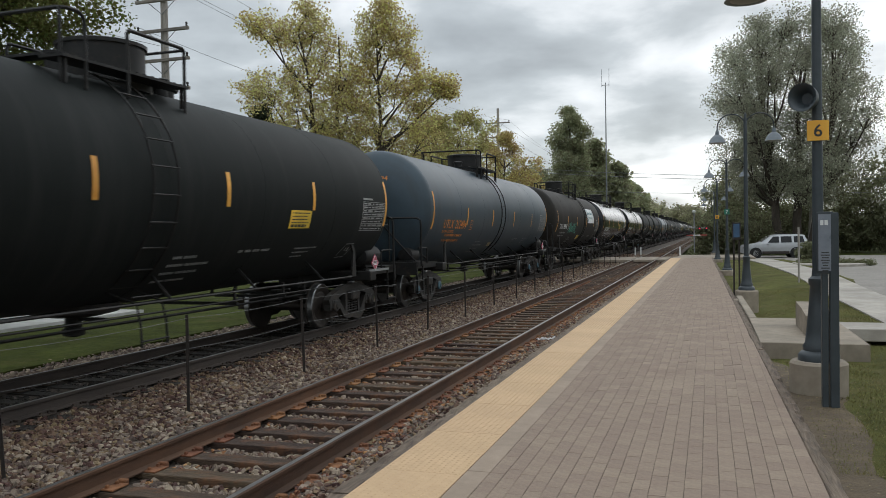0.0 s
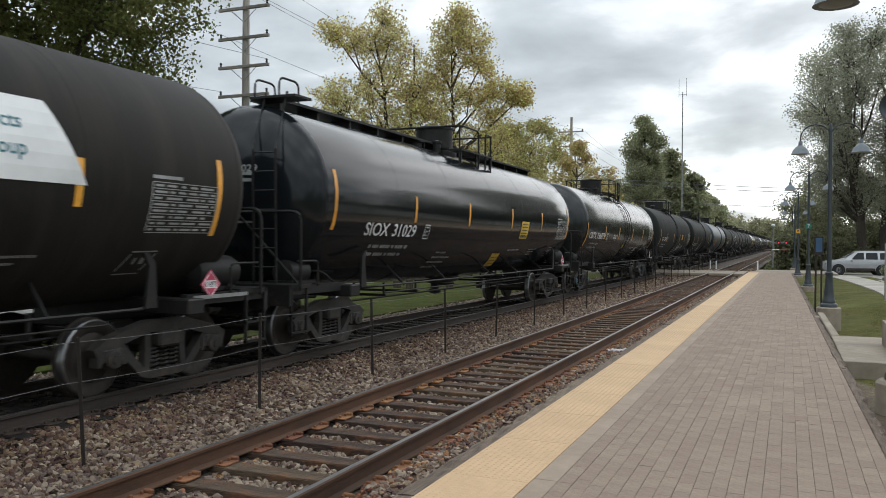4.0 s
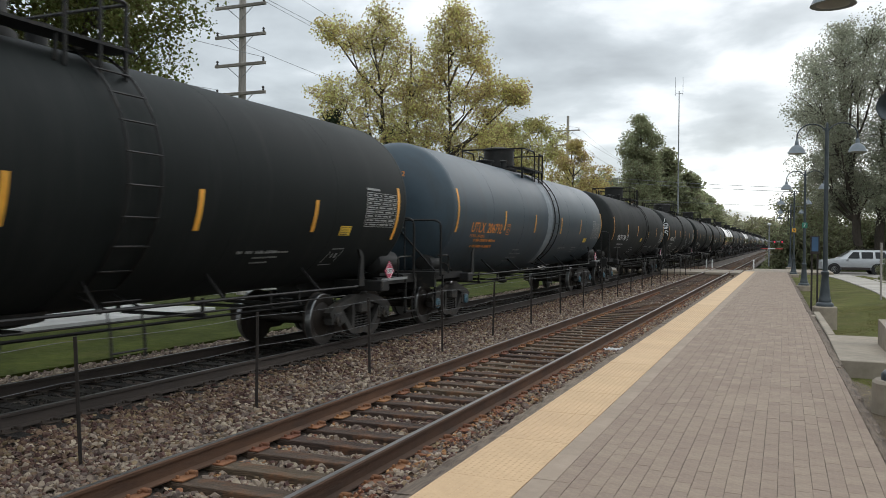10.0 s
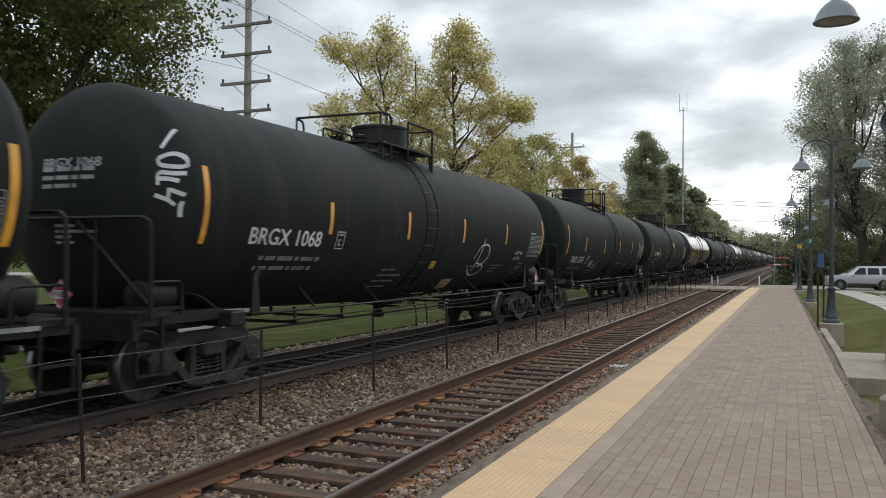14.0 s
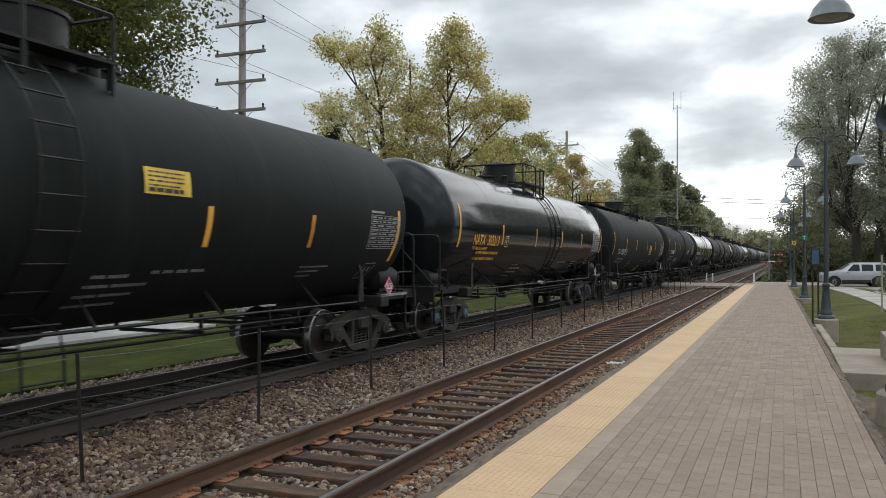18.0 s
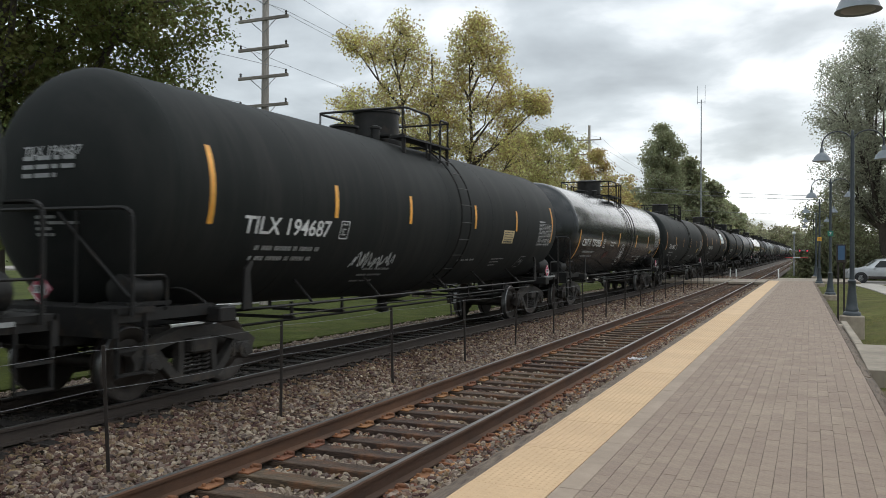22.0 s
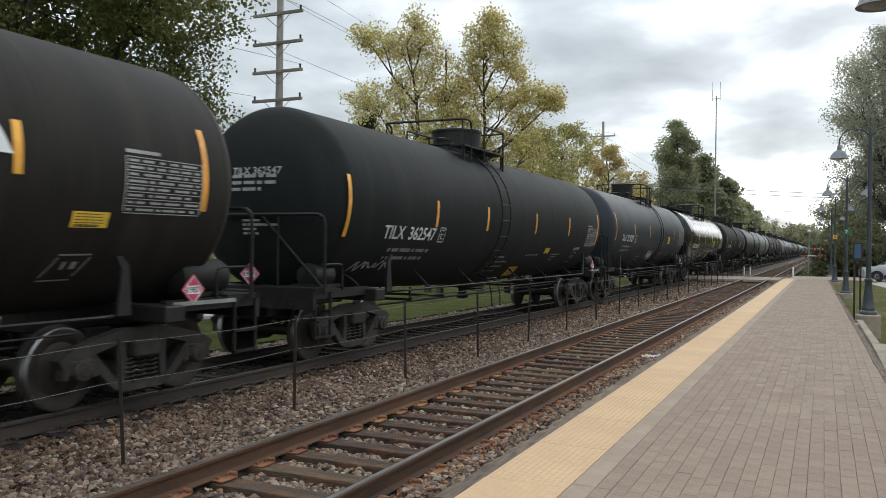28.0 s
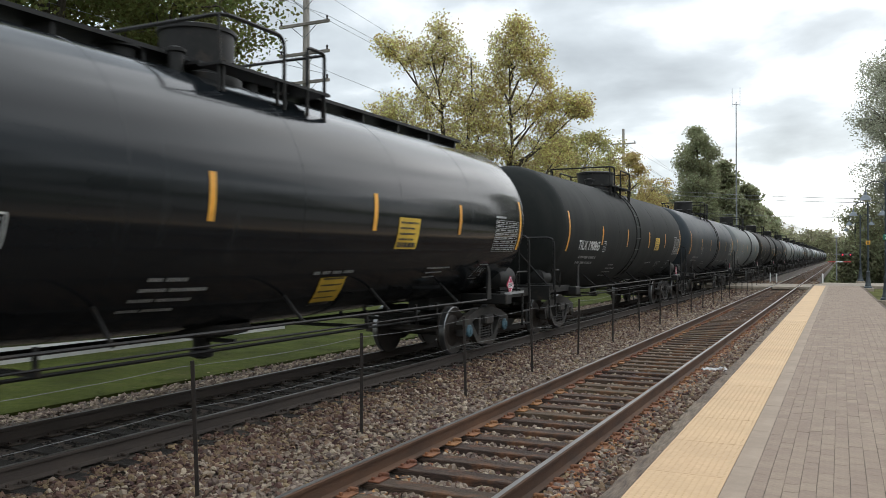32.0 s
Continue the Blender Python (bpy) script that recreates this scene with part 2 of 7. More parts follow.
M_SIGNBLUE = mat("teal_print", (0.03, 0.16, 0.20), (0.05, 0.22, 0.27), scale=5, rough=0.5)
M_RED = mat("red_placard", (0.42, 0.045, 0.095), (0.50, 0.07, 0.12), scale=8, rough=0.5)
M_PLACW = mat("placard_white", (0.72, 0.70, 0.70), (0.80, 0.78, 0.78), scale=8, rough=0.5)
M_GRAF_T = mat("green_spray_paint", (0.05, 0.30, 0.22), (0.10, 0.42, 0.32), scale=3, rough=0.6)
M_GRAF_W = mat("white_spray_paint", (0.40, 0.42, 0.42), (0.62, 0.64, 0.64), scale=3, rough=0.6)
M_GRAF_R = mat("faded_red_spray_paint", (0.10, 0.030, 0.022), (0.16, 0.05, 0.035), scale=3, rough=0.6)
M_BANDPAINT = mat("pale_band_paint", (0.14, 0.165, 0.185), (0.24, 0.265, 0.28), scale=3, rough=0.55, stain=(2, (0.09, 0.11, 0.13), 0.5, 0.8, (1, 1, 1)))
M_BLUECAP = mat("blue_bearing_cap", (0.045, 0.095, 0.125), (0.07, 0.14, 0.175), scale=8, rough=0.5)
M_RAIL = mat("rusty_rail_side", (0.052, 0.027, 0.016), (0.120, 0.059, 0.031), scale=5, rough=0.85, bump=0.3, bscale=60, big=0.3, stretch=(1, 0.25, 1))
# far rails: the train's shade is put into this darker colour
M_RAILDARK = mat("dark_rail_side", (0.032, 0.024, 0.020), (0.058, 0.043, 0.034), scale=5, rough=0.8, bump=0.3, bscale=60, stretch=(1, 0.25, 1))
M_RAILTOP = mat("worn_rail_head", (0.16, 0.155, 0.15), (0.26, 0.25, 0.24), scale=12, rough=0.42, metal=0.85, stretch=(4, 0.15, 1))
M_TIE = mat("creosoted_tie", (0.028, 0.018, 0.012), (0.098, 0.062, 0.040), scale=4, rough=0.9, bump=0.8, bscale=14, stretch=(1.2, 9, 9), rand=0.45, stain=(2.6, (0.185, 0.078, 0.032), 0.50, 0.72, (1, 1, 1)))
# far ties: oil, and the shade under the train put into the colour
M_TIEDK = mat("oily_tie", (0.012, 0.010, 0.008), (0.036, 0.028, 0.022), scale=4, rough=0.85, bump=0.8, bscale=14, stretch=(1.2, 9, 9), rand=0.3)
M_PLATE = mat("rusty_tie_plate", (0.125, 0.050, 0.022), (0.235, 0.098, 0.042), scale=9, rough=0.9, bump=0.4, rand=0.3)
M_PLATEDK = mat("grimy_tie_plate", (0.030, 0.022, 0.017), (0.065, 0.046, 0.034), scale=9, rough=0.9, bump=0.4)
M_BALLAST = mat("limestone_ballast_bed", (0.0331, 0.0239, 0.0184), (0.1104, 0.0846, 0.0662), scale=26, rough=0.95, bump=1.0, bscale=38, big=0.22, stain=(0.8, (0.085, 0.055, 0.040), 0.52, 0.75, (1, 0.5, 1)))
M_STONE = mat("pale_ballast_stone", (0.1150, 0.0828, 0.0616), (0.3174, 0.2466, 0.1914), scale=4.5, rough=0.95, bump=0.3, bscale=60, island=0.55, big=0.12)
M_STONEB = mat("brown_ballast_stone", (0.0644, 0.0350, 0.0221), (0.2070, 0.1270, 0.0865), scale=4.0, rough=0.95, bump=0.3, bscale=60, island=0.60, big=0.15, hue=0.06)
M_STONER = mat("rust_stained_stone", (0.19, 0.074, 0.032), (0.34, 0.160, 0.080), scale=1.7, rough=0.95, island=0.45, big=0.1)
# stones under the train: oil plus its shade, both in the colour
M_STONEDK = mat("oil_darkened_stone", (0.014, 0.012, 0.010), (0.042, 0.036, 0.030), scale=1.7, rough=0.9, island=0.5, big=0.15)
M_PAVER = mat("clay_grey_paver", (0.2257, 0.1674, 0.1247), (0.3049, 0.2311, 0.1756), scale=22, rough=0.9, bump=0.35, bscale=120, rand=0.08, big=0.08, hue=0.06, stain=(0.9, (0.215, 0.152, 0.117), 0.50, 0.80, (1, 1, 1)))
M_PAVERI = mat("clay_grey_paver_field", (0.2257, 0.1674, 0.1247), (0.3049, 0.2311, 0.1756), scale=22, rough=0.9, bump=0.35, bscale=120, island=0.08, big=0.08, hue=0.06, stain=(0.9, (0.215, 0.152, 0.117), 0.50, 0.80, (1, 1, 1)))
M_JOINT = mat("sand_joint", (0.110, 0.086, 0.066), (0.17, 0.135, 0.106), scale=30, rough=0.95)
M_BAND = mat("concrete_band", (0.2730, 0.2084, 0.1547), (0.3258, 0.2539, 0.1929), scale=10, rough=0.9, bump=0.2, bscale=90, big=0.10)
M_TACTILE = mat("buff_yellow_tactile", (0.5096, 0.3385, 0.1865), (0.5778, 0.3959, 0.2275), scale=12, rough=0.75, bump=0.1, bscale=100, big=0.07, rand=0.04, stain=(5.0, (0.46, 0.325, 0.19), 0.60, 0.85, (1, 0.7, 1)))
M_TIMBER = mat("weathered_timber", (0.080, 0.058, 0.042), (0.225, 0.170, 0.126), scale=5, rough=0.95, bump=0.9, bscale=16, stretch=(8, 0.7, 8), rand=0.2)
M_CONC = mat("light_concrete", (0.31, 0.28, 0.24), (0.40, 0.365, 0.32), scale=5, rough=0.9, bump=0.2, bscale=70, stain=(1.5, (0.26, 0.23, 0.19), 0.58, 0.85, (1, 1, 1)))
M_FOOT = mat("weathered_tan_concrete", (0.225, 0.185, 0.140), (0.310, 0.262, 0.205), scale=6, rough=0.9, bump=0.25, bscale=70, stain=(1.8, (0.19, 0.16, 0.125), 0.56, 0.85, (1, 1, 1)))
M_ASPHALT = mat("worn_grey_asphalt", (0.210, 0.190, 0.168), (0.295, 0.270, 0.240), scale=9, rough=0.95, bump=0.3, bscale=90, big=0.12)
M_ROAD = mat("pale_concrete_road", (0.40, 0.395, 0.38), (0.49, 0.48, 0.465), scale=3, rough=0.9)
M_GRASS = mat("mown_grass", (0.036, 0.047, 0.009), (0.070, 0.082, 0.019), scale=7, rough=1.0, spec=0.1, bump=1.0, bscale=60, big=0.3, stain=(0.8, (0.105, 0.092, 0.036), 0.56, 0.80, (1, 1, 1)))
M_LAWN = mat("patchy_lawn", (0.060, 0.068, 0.018), (0.115, 0.110, 0.036), scale=7, rough=1.0, spec=0.1, bump=1.0, bscale=60, big=0.3, stain=(1.3, (0.130, 0.100, 0.050), 0.52, 0.74, (1, 1, 1)))
M_BLADE = mat("grass_blade", (0.120, 0.128, 0.036), (0.215, 0.185, 0.075), scale=2, rough=0.8, island=0.35, translucent=0.3)
M_SOIL = mat("bare_soil", (0.062, 0.043, 0.024), (0.125, 0.090, 0.052), scale=8, rough=0.95, bump=0.6, bscale=40)
M_LITTER = mat("dry_leaf_litter", (0.13, 0.095, 0.055), (0.25, 0.195, 0.125), scale=4, rough=0.9, island=0.4)
M_BARK = mat("tree_bark", (0.045, 0.036, 0.028), (0.095, 0.078, 0.062), scale=6, rough=0.95, bump=0.8, bscale=18, stretch=(3, 3, 0.7))
M_POLE = mat("weathered_pole_wood", (0.27, 0.245, 0.215), (0.40, 0.37, 0.335), scale=4, rough=0.9, bump=0.5, bscale=20, stretch=(5, 5, 0.4))
M_ARM = mat("grey_crossarm_wood", (0.20, 0.18, 0.155), (0.31, 0.285, 0.25), scale=5, rough=0.9)
M_WIRE = mat("aluminium_wire", (0.16, 0.17, 0.18), (0.22, 0.23, 0.24), scale=5, rough=0.5)
M_INSUL = mat("brown_porcelain", (0.03, 0.025, 0.025), (0.05, 0.045, 0.045), scale=5, rough=0.25)
M_LAMP = mat("slate_blue_lamp_paint", (0.030, 0.039, 0.045), (0.044, 0.054, 0.061), scale=8, rough=0.45, rvar=0.05)
M_SHADE = mat("galvanised_shade", (0.12, 0.14, 0.155), (0.17, 0.19, 0.205), scale=6, rough=0.45, metal=0.3)
M_LENS = mat("frosted_lens", (0.20, 0.20, 0.195), (0.26, 0.26, 0.25), scale=6, rough=0.4)
M_POSTSTEEL = mat("rusty_dark_post", (0.018, 0.015, 0.013), (0.040, 0.030, 0.024), scale=12, rough=0.8)
M_FENCEWIRE = mat("dull_wire", (0.07, 0.07, 0.07), (0.13, 0.13, 0.13), scale=10, rough=0.6)
M_SIGN6 = mat("amber_sign", (0.68, 0.33, 0.03), (0.74, 0.39, 0.05), scale=6, rough=0.5)
M_SIGNG = mat("green_sign", (0.02, 0.14, 0.09), (0.03, 0.18, 0.12), scale=6, rough=0.5)
M_BLUE = mat("blue_panel", (0.04, 0.10, 0.20), (0.06, 0.13, 0.24), scale=6, rough=0.5)
M_BOARD = mat("information_sheet", (0.14, 0.16, 0.19), (0.24, 0.26, 0.30), scale=4, rough=0.3)
M_CAR = mat("silver_car_paint", (0.34, 0.35, 0.36), (0.39, 0.40, 0.41), scale=4, rough=0.35, metal=0.3, coat=0.3, big=0.05)
M_GLASSDK = mat("tinted_car_glass", (0.010, 0.011, 0.012), (0.015, 0.017, 0.018), scale=4, rough=0.25, spec=0.25)
M_TYRE = mat("tyre_rubber", (0.015, 0.015, 0.015), (0.025, 0.025, 0.025), scale=10, rough=0.85)
M_RIM = mat("alloy_rim", (0.40, 0.40, 0.41), (0.5, 0.5, 0.51), scale=10, rough=0.3, metal=0.8)
M_MAST = mat("grey_mast_steel", (0.22, 0.23, 0.24), (0.30, 0.31, 0.32), scale=4, rough=0.5, metal=0.4)
M_GATE = mat("red_white_gate_paint", (0.45, 0.06, 0.06), (0.55, 0.09, 0.08), scale=6, rough=0.5)
M_WHITEPAINT = mat("white_paint", (0.70, 0.70, 0.68), (0.80, 0.80, 0.78), scale=6, rough=0.6)
M_REDLAMP = glowing("lit_red_lamp", (0.9, 0.04, 0.07), 0.55)


def leaf_mat(name, c1, c2, k=0.38):
    return mat(name, c1, c2, scale=0.45, rough=0.7, island=k, big=0.2, translucent=0.52, spec=0.2, hue=0.10)


LEAF = {
    "maple": leaf_mat("green_maple_leaf", (0.105, 0.138, 0.042), (0.200, 0.190, 0.062)),
    "yellow": leaf_mat("yellowing_leaf", (0.640, 0.520, 0.225), (0.520, 0.490, 0.235)),
    "olive": leaf_mat("olive_leaf", (0.370, 0.360, 0.150), (0.480, 0.410, 0.180)),
    "rust": leaf_mat("rusting_leaf", (0.520, 0.380, 0.180), (0.440, 0.390, 0.160)),
    "dark": leaf_mat("dark_green_leaf", (0.175, 0.183, 0.105), (0.265, 0.262, 0.150)),
    "cotton": leaf_mat("dull_green_leaf", (0.330, 0.345, 0.250), (0.440, 0.435, 0.330)),
    "poplar": leaf_mat("olive_green_leaf", (0.275, 0.290, 0.170), (0.370, 0.370, 0.220)),
    # distance haze is put into the hill and wood leaf colours
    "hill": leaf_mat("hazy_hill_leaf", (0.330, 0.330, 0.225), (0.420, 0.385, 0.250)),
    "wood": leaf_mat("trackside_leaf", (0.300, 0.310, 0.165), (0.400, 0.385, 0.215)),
    "conifer": leaf_mat("conifer_needle", (0.040, 0.056, 0.034), (0.060, 0.076, 0.042)),
}


# ---------------------------------------------------------------- mesh helpers
def mesh_of(name, bm, material, smooth=False):
    me = bpy.data.meshes.new(name)
    if smooth:
        for f in bm.faces:
            f.smooth = True
    bm.to_mesh(me)
    bm.free()
    me.materials.append(material)
    if smooth:
        me.set_sharp_from_angle(angle=radians(40))
    return me


def part(name, bm, material, parent, label="", smooth=False, m=None):
    """One mesh object under a thing or under a part."""
    me = mesh_of(name, bm, material, smooth) if isinstance(bm, bmesh.types.BMesh) else bm
    ob = new(name, me)
    ob.parent = parent
    if m is not None:
        ob.matrix_basis = m
    if label:
        tagged(ob, label=label)
    return ob


def thing(name, label, category, group="", kind="", m=None):
    ob = new(name)
    ob.empty_display_size = 0.2
    if m is not None:
        ob.matrix_basis = m
    return tagged(ob, label, category, group, kind)


def solid(name, bm, material, label, category="", group="", kind="", m=None, smooth=False):
    ob = new(name, mesh_of(name, bm, material, smooth))
    if m is not None:
        ob.matrix_basis = m
    return tagged(ob, label, category, group, kind)


def bm_new():
    return bmesh.new()


def box(bm, c, s, rot=None, bev=0.0):
    r = bmesh.ops.create_cube(bm, size=1.0)
    vs = r["verts"]
    mm = Matrix.Translation(c) @ (rot.to_4x4() if rot is not None else Matrix.Identity(4)) @ Matrix.Diagonal((*s, 1))
    bmesh.ops.transform(bm, matrix=mm, verts=vs)
    if bev:
        es = list({e for v in vs for e in v.link_edges})
        bmesh.ops.bevel(bm, geom=es, offset=bev, segments=1, affect="EDGES")
    return bm


def frame_of(d):
    d = d.normalized()
    a = Vector((0, 0, 1)) if abs(d.z) < 0.9 else Vector((0, 1, 0))
    u = d.cross(a).normalized()
    return u, d.cross(u).normalized()


def tube(bm, pts, r, seg=6, taper=None, caps=True):
    """A pipe along points; taper gives one radius a point."""
    pts = [Vector(p) for p in pts]
    rings = []
    for i, p in enumerate(pts):
        d = (pts[min(i + 1, len(pts) - 1)] - pts[max(i - 1, 0)])
        u, v = frame_of(d)
        rr = taper[i] if taper else r
        rings.append([bm.verts.new(p + (u * math.cos(a) + v * math.sin(a)) * rr) for a in (2 * math.pi * k / seg for k in range(seg))])
    for a, b in zip(rings, rings[1:]):
        for k in range(seg):
            bm.faces.new((a[k], a[(k + 1) % seg], b[(k + 1) % seg], b[k]))
    if caps:
        bm.faces.new(rings[0][::-1])
        bm.faces.new(rings[-1])
    return bm


def rounded(pts, r, n=4):
    """Points of a polyline with its corners rounded."""
    pts = [Vector(p) for p in pts]
    out = [pts[0]]
    for a, b, c in zip(pts, pts[1:], pts[2:]):
        u, v = (a - b), (c - b)
        k = min(r, u.length * 0.45, v.length * 0.45)
        p, q = b + u.normalized() * k, b + v.normalized() * k
        for i in range(n + 1):
            t = i / n
            out.append(p * (1 - t) ** 2 + b * 2 * t * (1 - t) + q * t * t)
    out.append(pts[-1])
    return out


def lathe(bm, prof, seg=24, origin=(0, 0, 0), axis="Z", close=True):
    """A profile of (radius, height) turned round an axis."""
    o = Vector(origin)
    rings = []
    for r, h in prof:
        ring = []
        for k in range(seg):
            a = 2 * math.pi * k / seg
            c, s = r * math.cos(a), r * math.sin(a)
            v = (c, s, h) if axis == "Z" else ((h, c, s) if axis == "X" else (s, h, c))
            ring.append(bm.verts.new(o + Vector(v)))
        rings.append(ring)
    for a, b in zip(rings, rings[1:]):
        for k in range(seg):
            bm.faces.new((a[k], a[(k + 1) % seg], b[(k + 1) % seg], b[k]))
    if close:
        bm.faces.new(rings[0][::-1])
        bm.faces.new(rings[-1])
    return bm


def extrude_poly(bm, pts, depth, at):
    """A flat outline of (y, z) points, given thickness along x from at."""
    a = [bm.verts.new((at, y, z)) for y, z in pts]
    b = [bm.verts.new((at + depth, y, z)) for y, z in pts]
    bm.faces.new(a[::-1])
    bm.faces.new(b)
    for i in range(len(pts)):
        j = (i + 1) % len(pts)
        bm.faces.new((a[i], a[j], b[j], b[i]))
    return bm


def ribbon(bm, pts, w, x0, x1):
    """A bar of square section along (y, z) points, between x0 and x1."""
    P = [Vector((0, y, z)) for y, z in pts]
    lo, hi = [], []
    for i, p in enumerate(P):
        d = (P[min(i + 1, len(P) - 1)] - P[max(i - 1, 0)]).normalized()
        n = Vector((0, -d.z, d.y)) * w * 0.5
        lo.append([bm.verts.new((x, *(p - n).yz)) for x in (x0, x1)])
        hi.append([bm.verts.new((x, *(p + n).yz)) for x in (x0, x1)])
    for i in range(len(P) - 1):
        for q in ((lo[i][0], lo[i + 1][0], hi[i + 1][0], hi[i][0]), (lo[i][1], hi[i][1], hi[i + 1][1], lo[i + 1][1]),
                  (lo[i][0], lo[i][1], lo[i + 1][1], lo[i + 1][0]), (hi[i][0], hi[i + 1][0], hi[i + 1][1], hi[i][1])):
            bm.faces.new(q)
    bm.faces.new((lo[0][0], hi[0][0], hi[0][1], lo[0][1]))
    bm.faces.new((lo[-1][0], lo[-1][1], hi[-1][1], hi[-1][0]))
    return bm


def arrays_mesh(name, verts, faces, material, smooth=False):
    """A mesh from numpy arrays of vertices and of faces with equal corner counts."""
    me = bpy.data.meshes.new(name)
    n, k = faces.shape
    me.vertices.add(len(verts))
    me.vertices.foreach_set("co", np.ascontiguousarray(verts, dtype=np.float32).ravel())
    me.loops.add(n * k)
    me.loops.foreach_set("vertex_index", np.ascontiguousarray(faces, dtype=np.int32).ravel())
    me.polygons.add(n)
    me.polygons.foreach_set("loop_start", np.arange(0, n * k, k, dtype=np.int32))
    me.polygons.foreach_set("loop_total", np.full(n, k, dtype=np.int32))
    me.update(calc_edges=True)
    me.validate()
    if not smooth:
        me.shade_flat()
    me.materials.append(material)
    return me


def letters(text, height, squeeze=1.0):
    """Flat lettering as a mesh: x along the line from its left end, y up from its middle."""
    cu = bpy.data.curves.new("lettering", "FONT")
    cu.body, cu.size, cu.align_x, cu.align_y = text, height / 0.70, "LEFT", "CENTER"
    cu.offset = height * 0.02
    cu.resolution_u = 3
    ob = bpy.data.objects.new("lettering", cu)
    me = bpy.data.meshes.new_from_object(ob)
    bpy.data.objects.remove(ob)
    co = np.empty(len(me.vertices) * 3, dtype=np.float32)
    me.vertices.foreach_get("co", co)
    co = co.reshape(-1, 3)
    co[:, 0] *= squeeze
    co[:, 0] -= co[:, 0].min()
    co[:, 1] -= (co[:, 1].min() + co[:, 1].max()) / 2
    return me, co


def set_co(me, co, material):
    me.vertices.foreach_set("co", np.ascontiguousarray(co, dtype=np.float32).ravel())
    me.update()
    me.materials.clear()
    me.materials.append(material)
    return me


# ---------------------------------------------------------------- ground and large structure
RAIL_Z = -0.143
NEAR_X, FAR_X, GAUGE = -4.244, -8.51, 1.508
SPEED = 11.15


def sheet(name, x0, x1, y0, y1, z, nx, ny, material, label, category, rough_z=0.0, kind="structure", thick=0.0):
    bm = bm_new()
    grid = [[bm.verts.new((x0 + (x1 - x0) * i / nx, y0 + (y1 - y0) * j / ny, z + (random.uniform(-rough_z, rough_z) if 0 < i < nx else 0)))
             for i in range(nx + 1)] for j in range(ny + 1)]
    for j in range(ny):
        for i in range(nx):
            bm.faces.new((grid[j][i], grid[j][i + 1], grid[j + 1][i + 1], grid[j + 1][i]))
    if thick:
        r = bmesh.ops.extrude_face_region(bm, geom=list(bm.faces))
        bmesh.ops.translate(bm, verts=[v for v in r["geom"] if isinstance(v, bmesh.types.BMVert)], vec=(0, 0, thick))
        bmesh.ops.recalc_face_normals(bm, faces=bm.faces)
    return solid(name, bm, material, label, category, kind=kind)


sheet("ground", -1500, 1500, -300, 2600, -0.60, 30, 30, M_GRASS, "mown green grass reaching to the horizon", "ground")
# the lawn beyond the tracks and the one beside the platform lie a little higher than the sheet
sheet("lawn_far", -21.0, -11.6, -30, 420, -0.48, 8, 60, M_GRASS, "green lawn beyond the far track", "grass", 0.03, thick=-0.1)
sheet("road", -27.0, -21.0, -60, 420, -0.40, 4, 40, M_ROAD, "pale concrete road behind the railway", "road", thick=-0.12)
sheet("road", -21.0, -16.5, -60, 20.5, -0.40, 4, 16, M_ROAD, "pale concrete forecourt of the road beyond the lawn", "road", thick=-0.12)

bm = bm_new()
prof = [(-12.4, -0.58), (-11.2, -0.50), (-10.3, -0.36), (-6.9, -0.345), (-6.2, -0.36), (-5.6, -0.345), (-5.06, -0.345), (-4.90, -0.395), (-3.58, -0.395), (-3.43, -0.345), (-2.8, -0.335), (-2.5, -0.36)]
ys = [-30 + 3 * i for i in range(150)]
rows = [[bm.verts.new((x + random.uniform(-0.06, 0.06) * (0 < i < 3), y, z + random.uniform(-0.012, 0.012))) for i, (x, z) in enumerate(prof)] for y in ys]
for a, b in zip(rows, rows[1:]):
    for i in range(len(prof) - 1):
        bm.faces.new((a[i], a[i + 1], b[i + 1], b[i]))
solid("ballast_bed", bm, M_BALLAST, "grey limestone ballast bed under the two tracks", "ballast", kind="structure", smooth=True)

STONE = np.array([[1, 0, 0], [-1, 0, 0], [0, 1, 0], [0, -1, 0], [0, 0, 1], [0, 0, -1], [0.6, 0.6, 0.6], [-0.6, 0.6, 0.6], [0.6, -0.6, 0.6], [-0.6, -0.6, 0.6]])
SFACE = np.array([[0, 6, 8], [0, 2, 6], [2, 7, 6], [2, 1, 7], [1, 9, 7], [1, 3, 9], [3, 8, 9], [3, 0, 8], [4, 8, 6], [4, 6, 7], [4, 7, 9], [4, 9, 8]])
rng = np.random.default_rng(7)


def ballast_z(x):
    return np.interp(x, [p[0] for p in prof], [p[1] for p in prof])


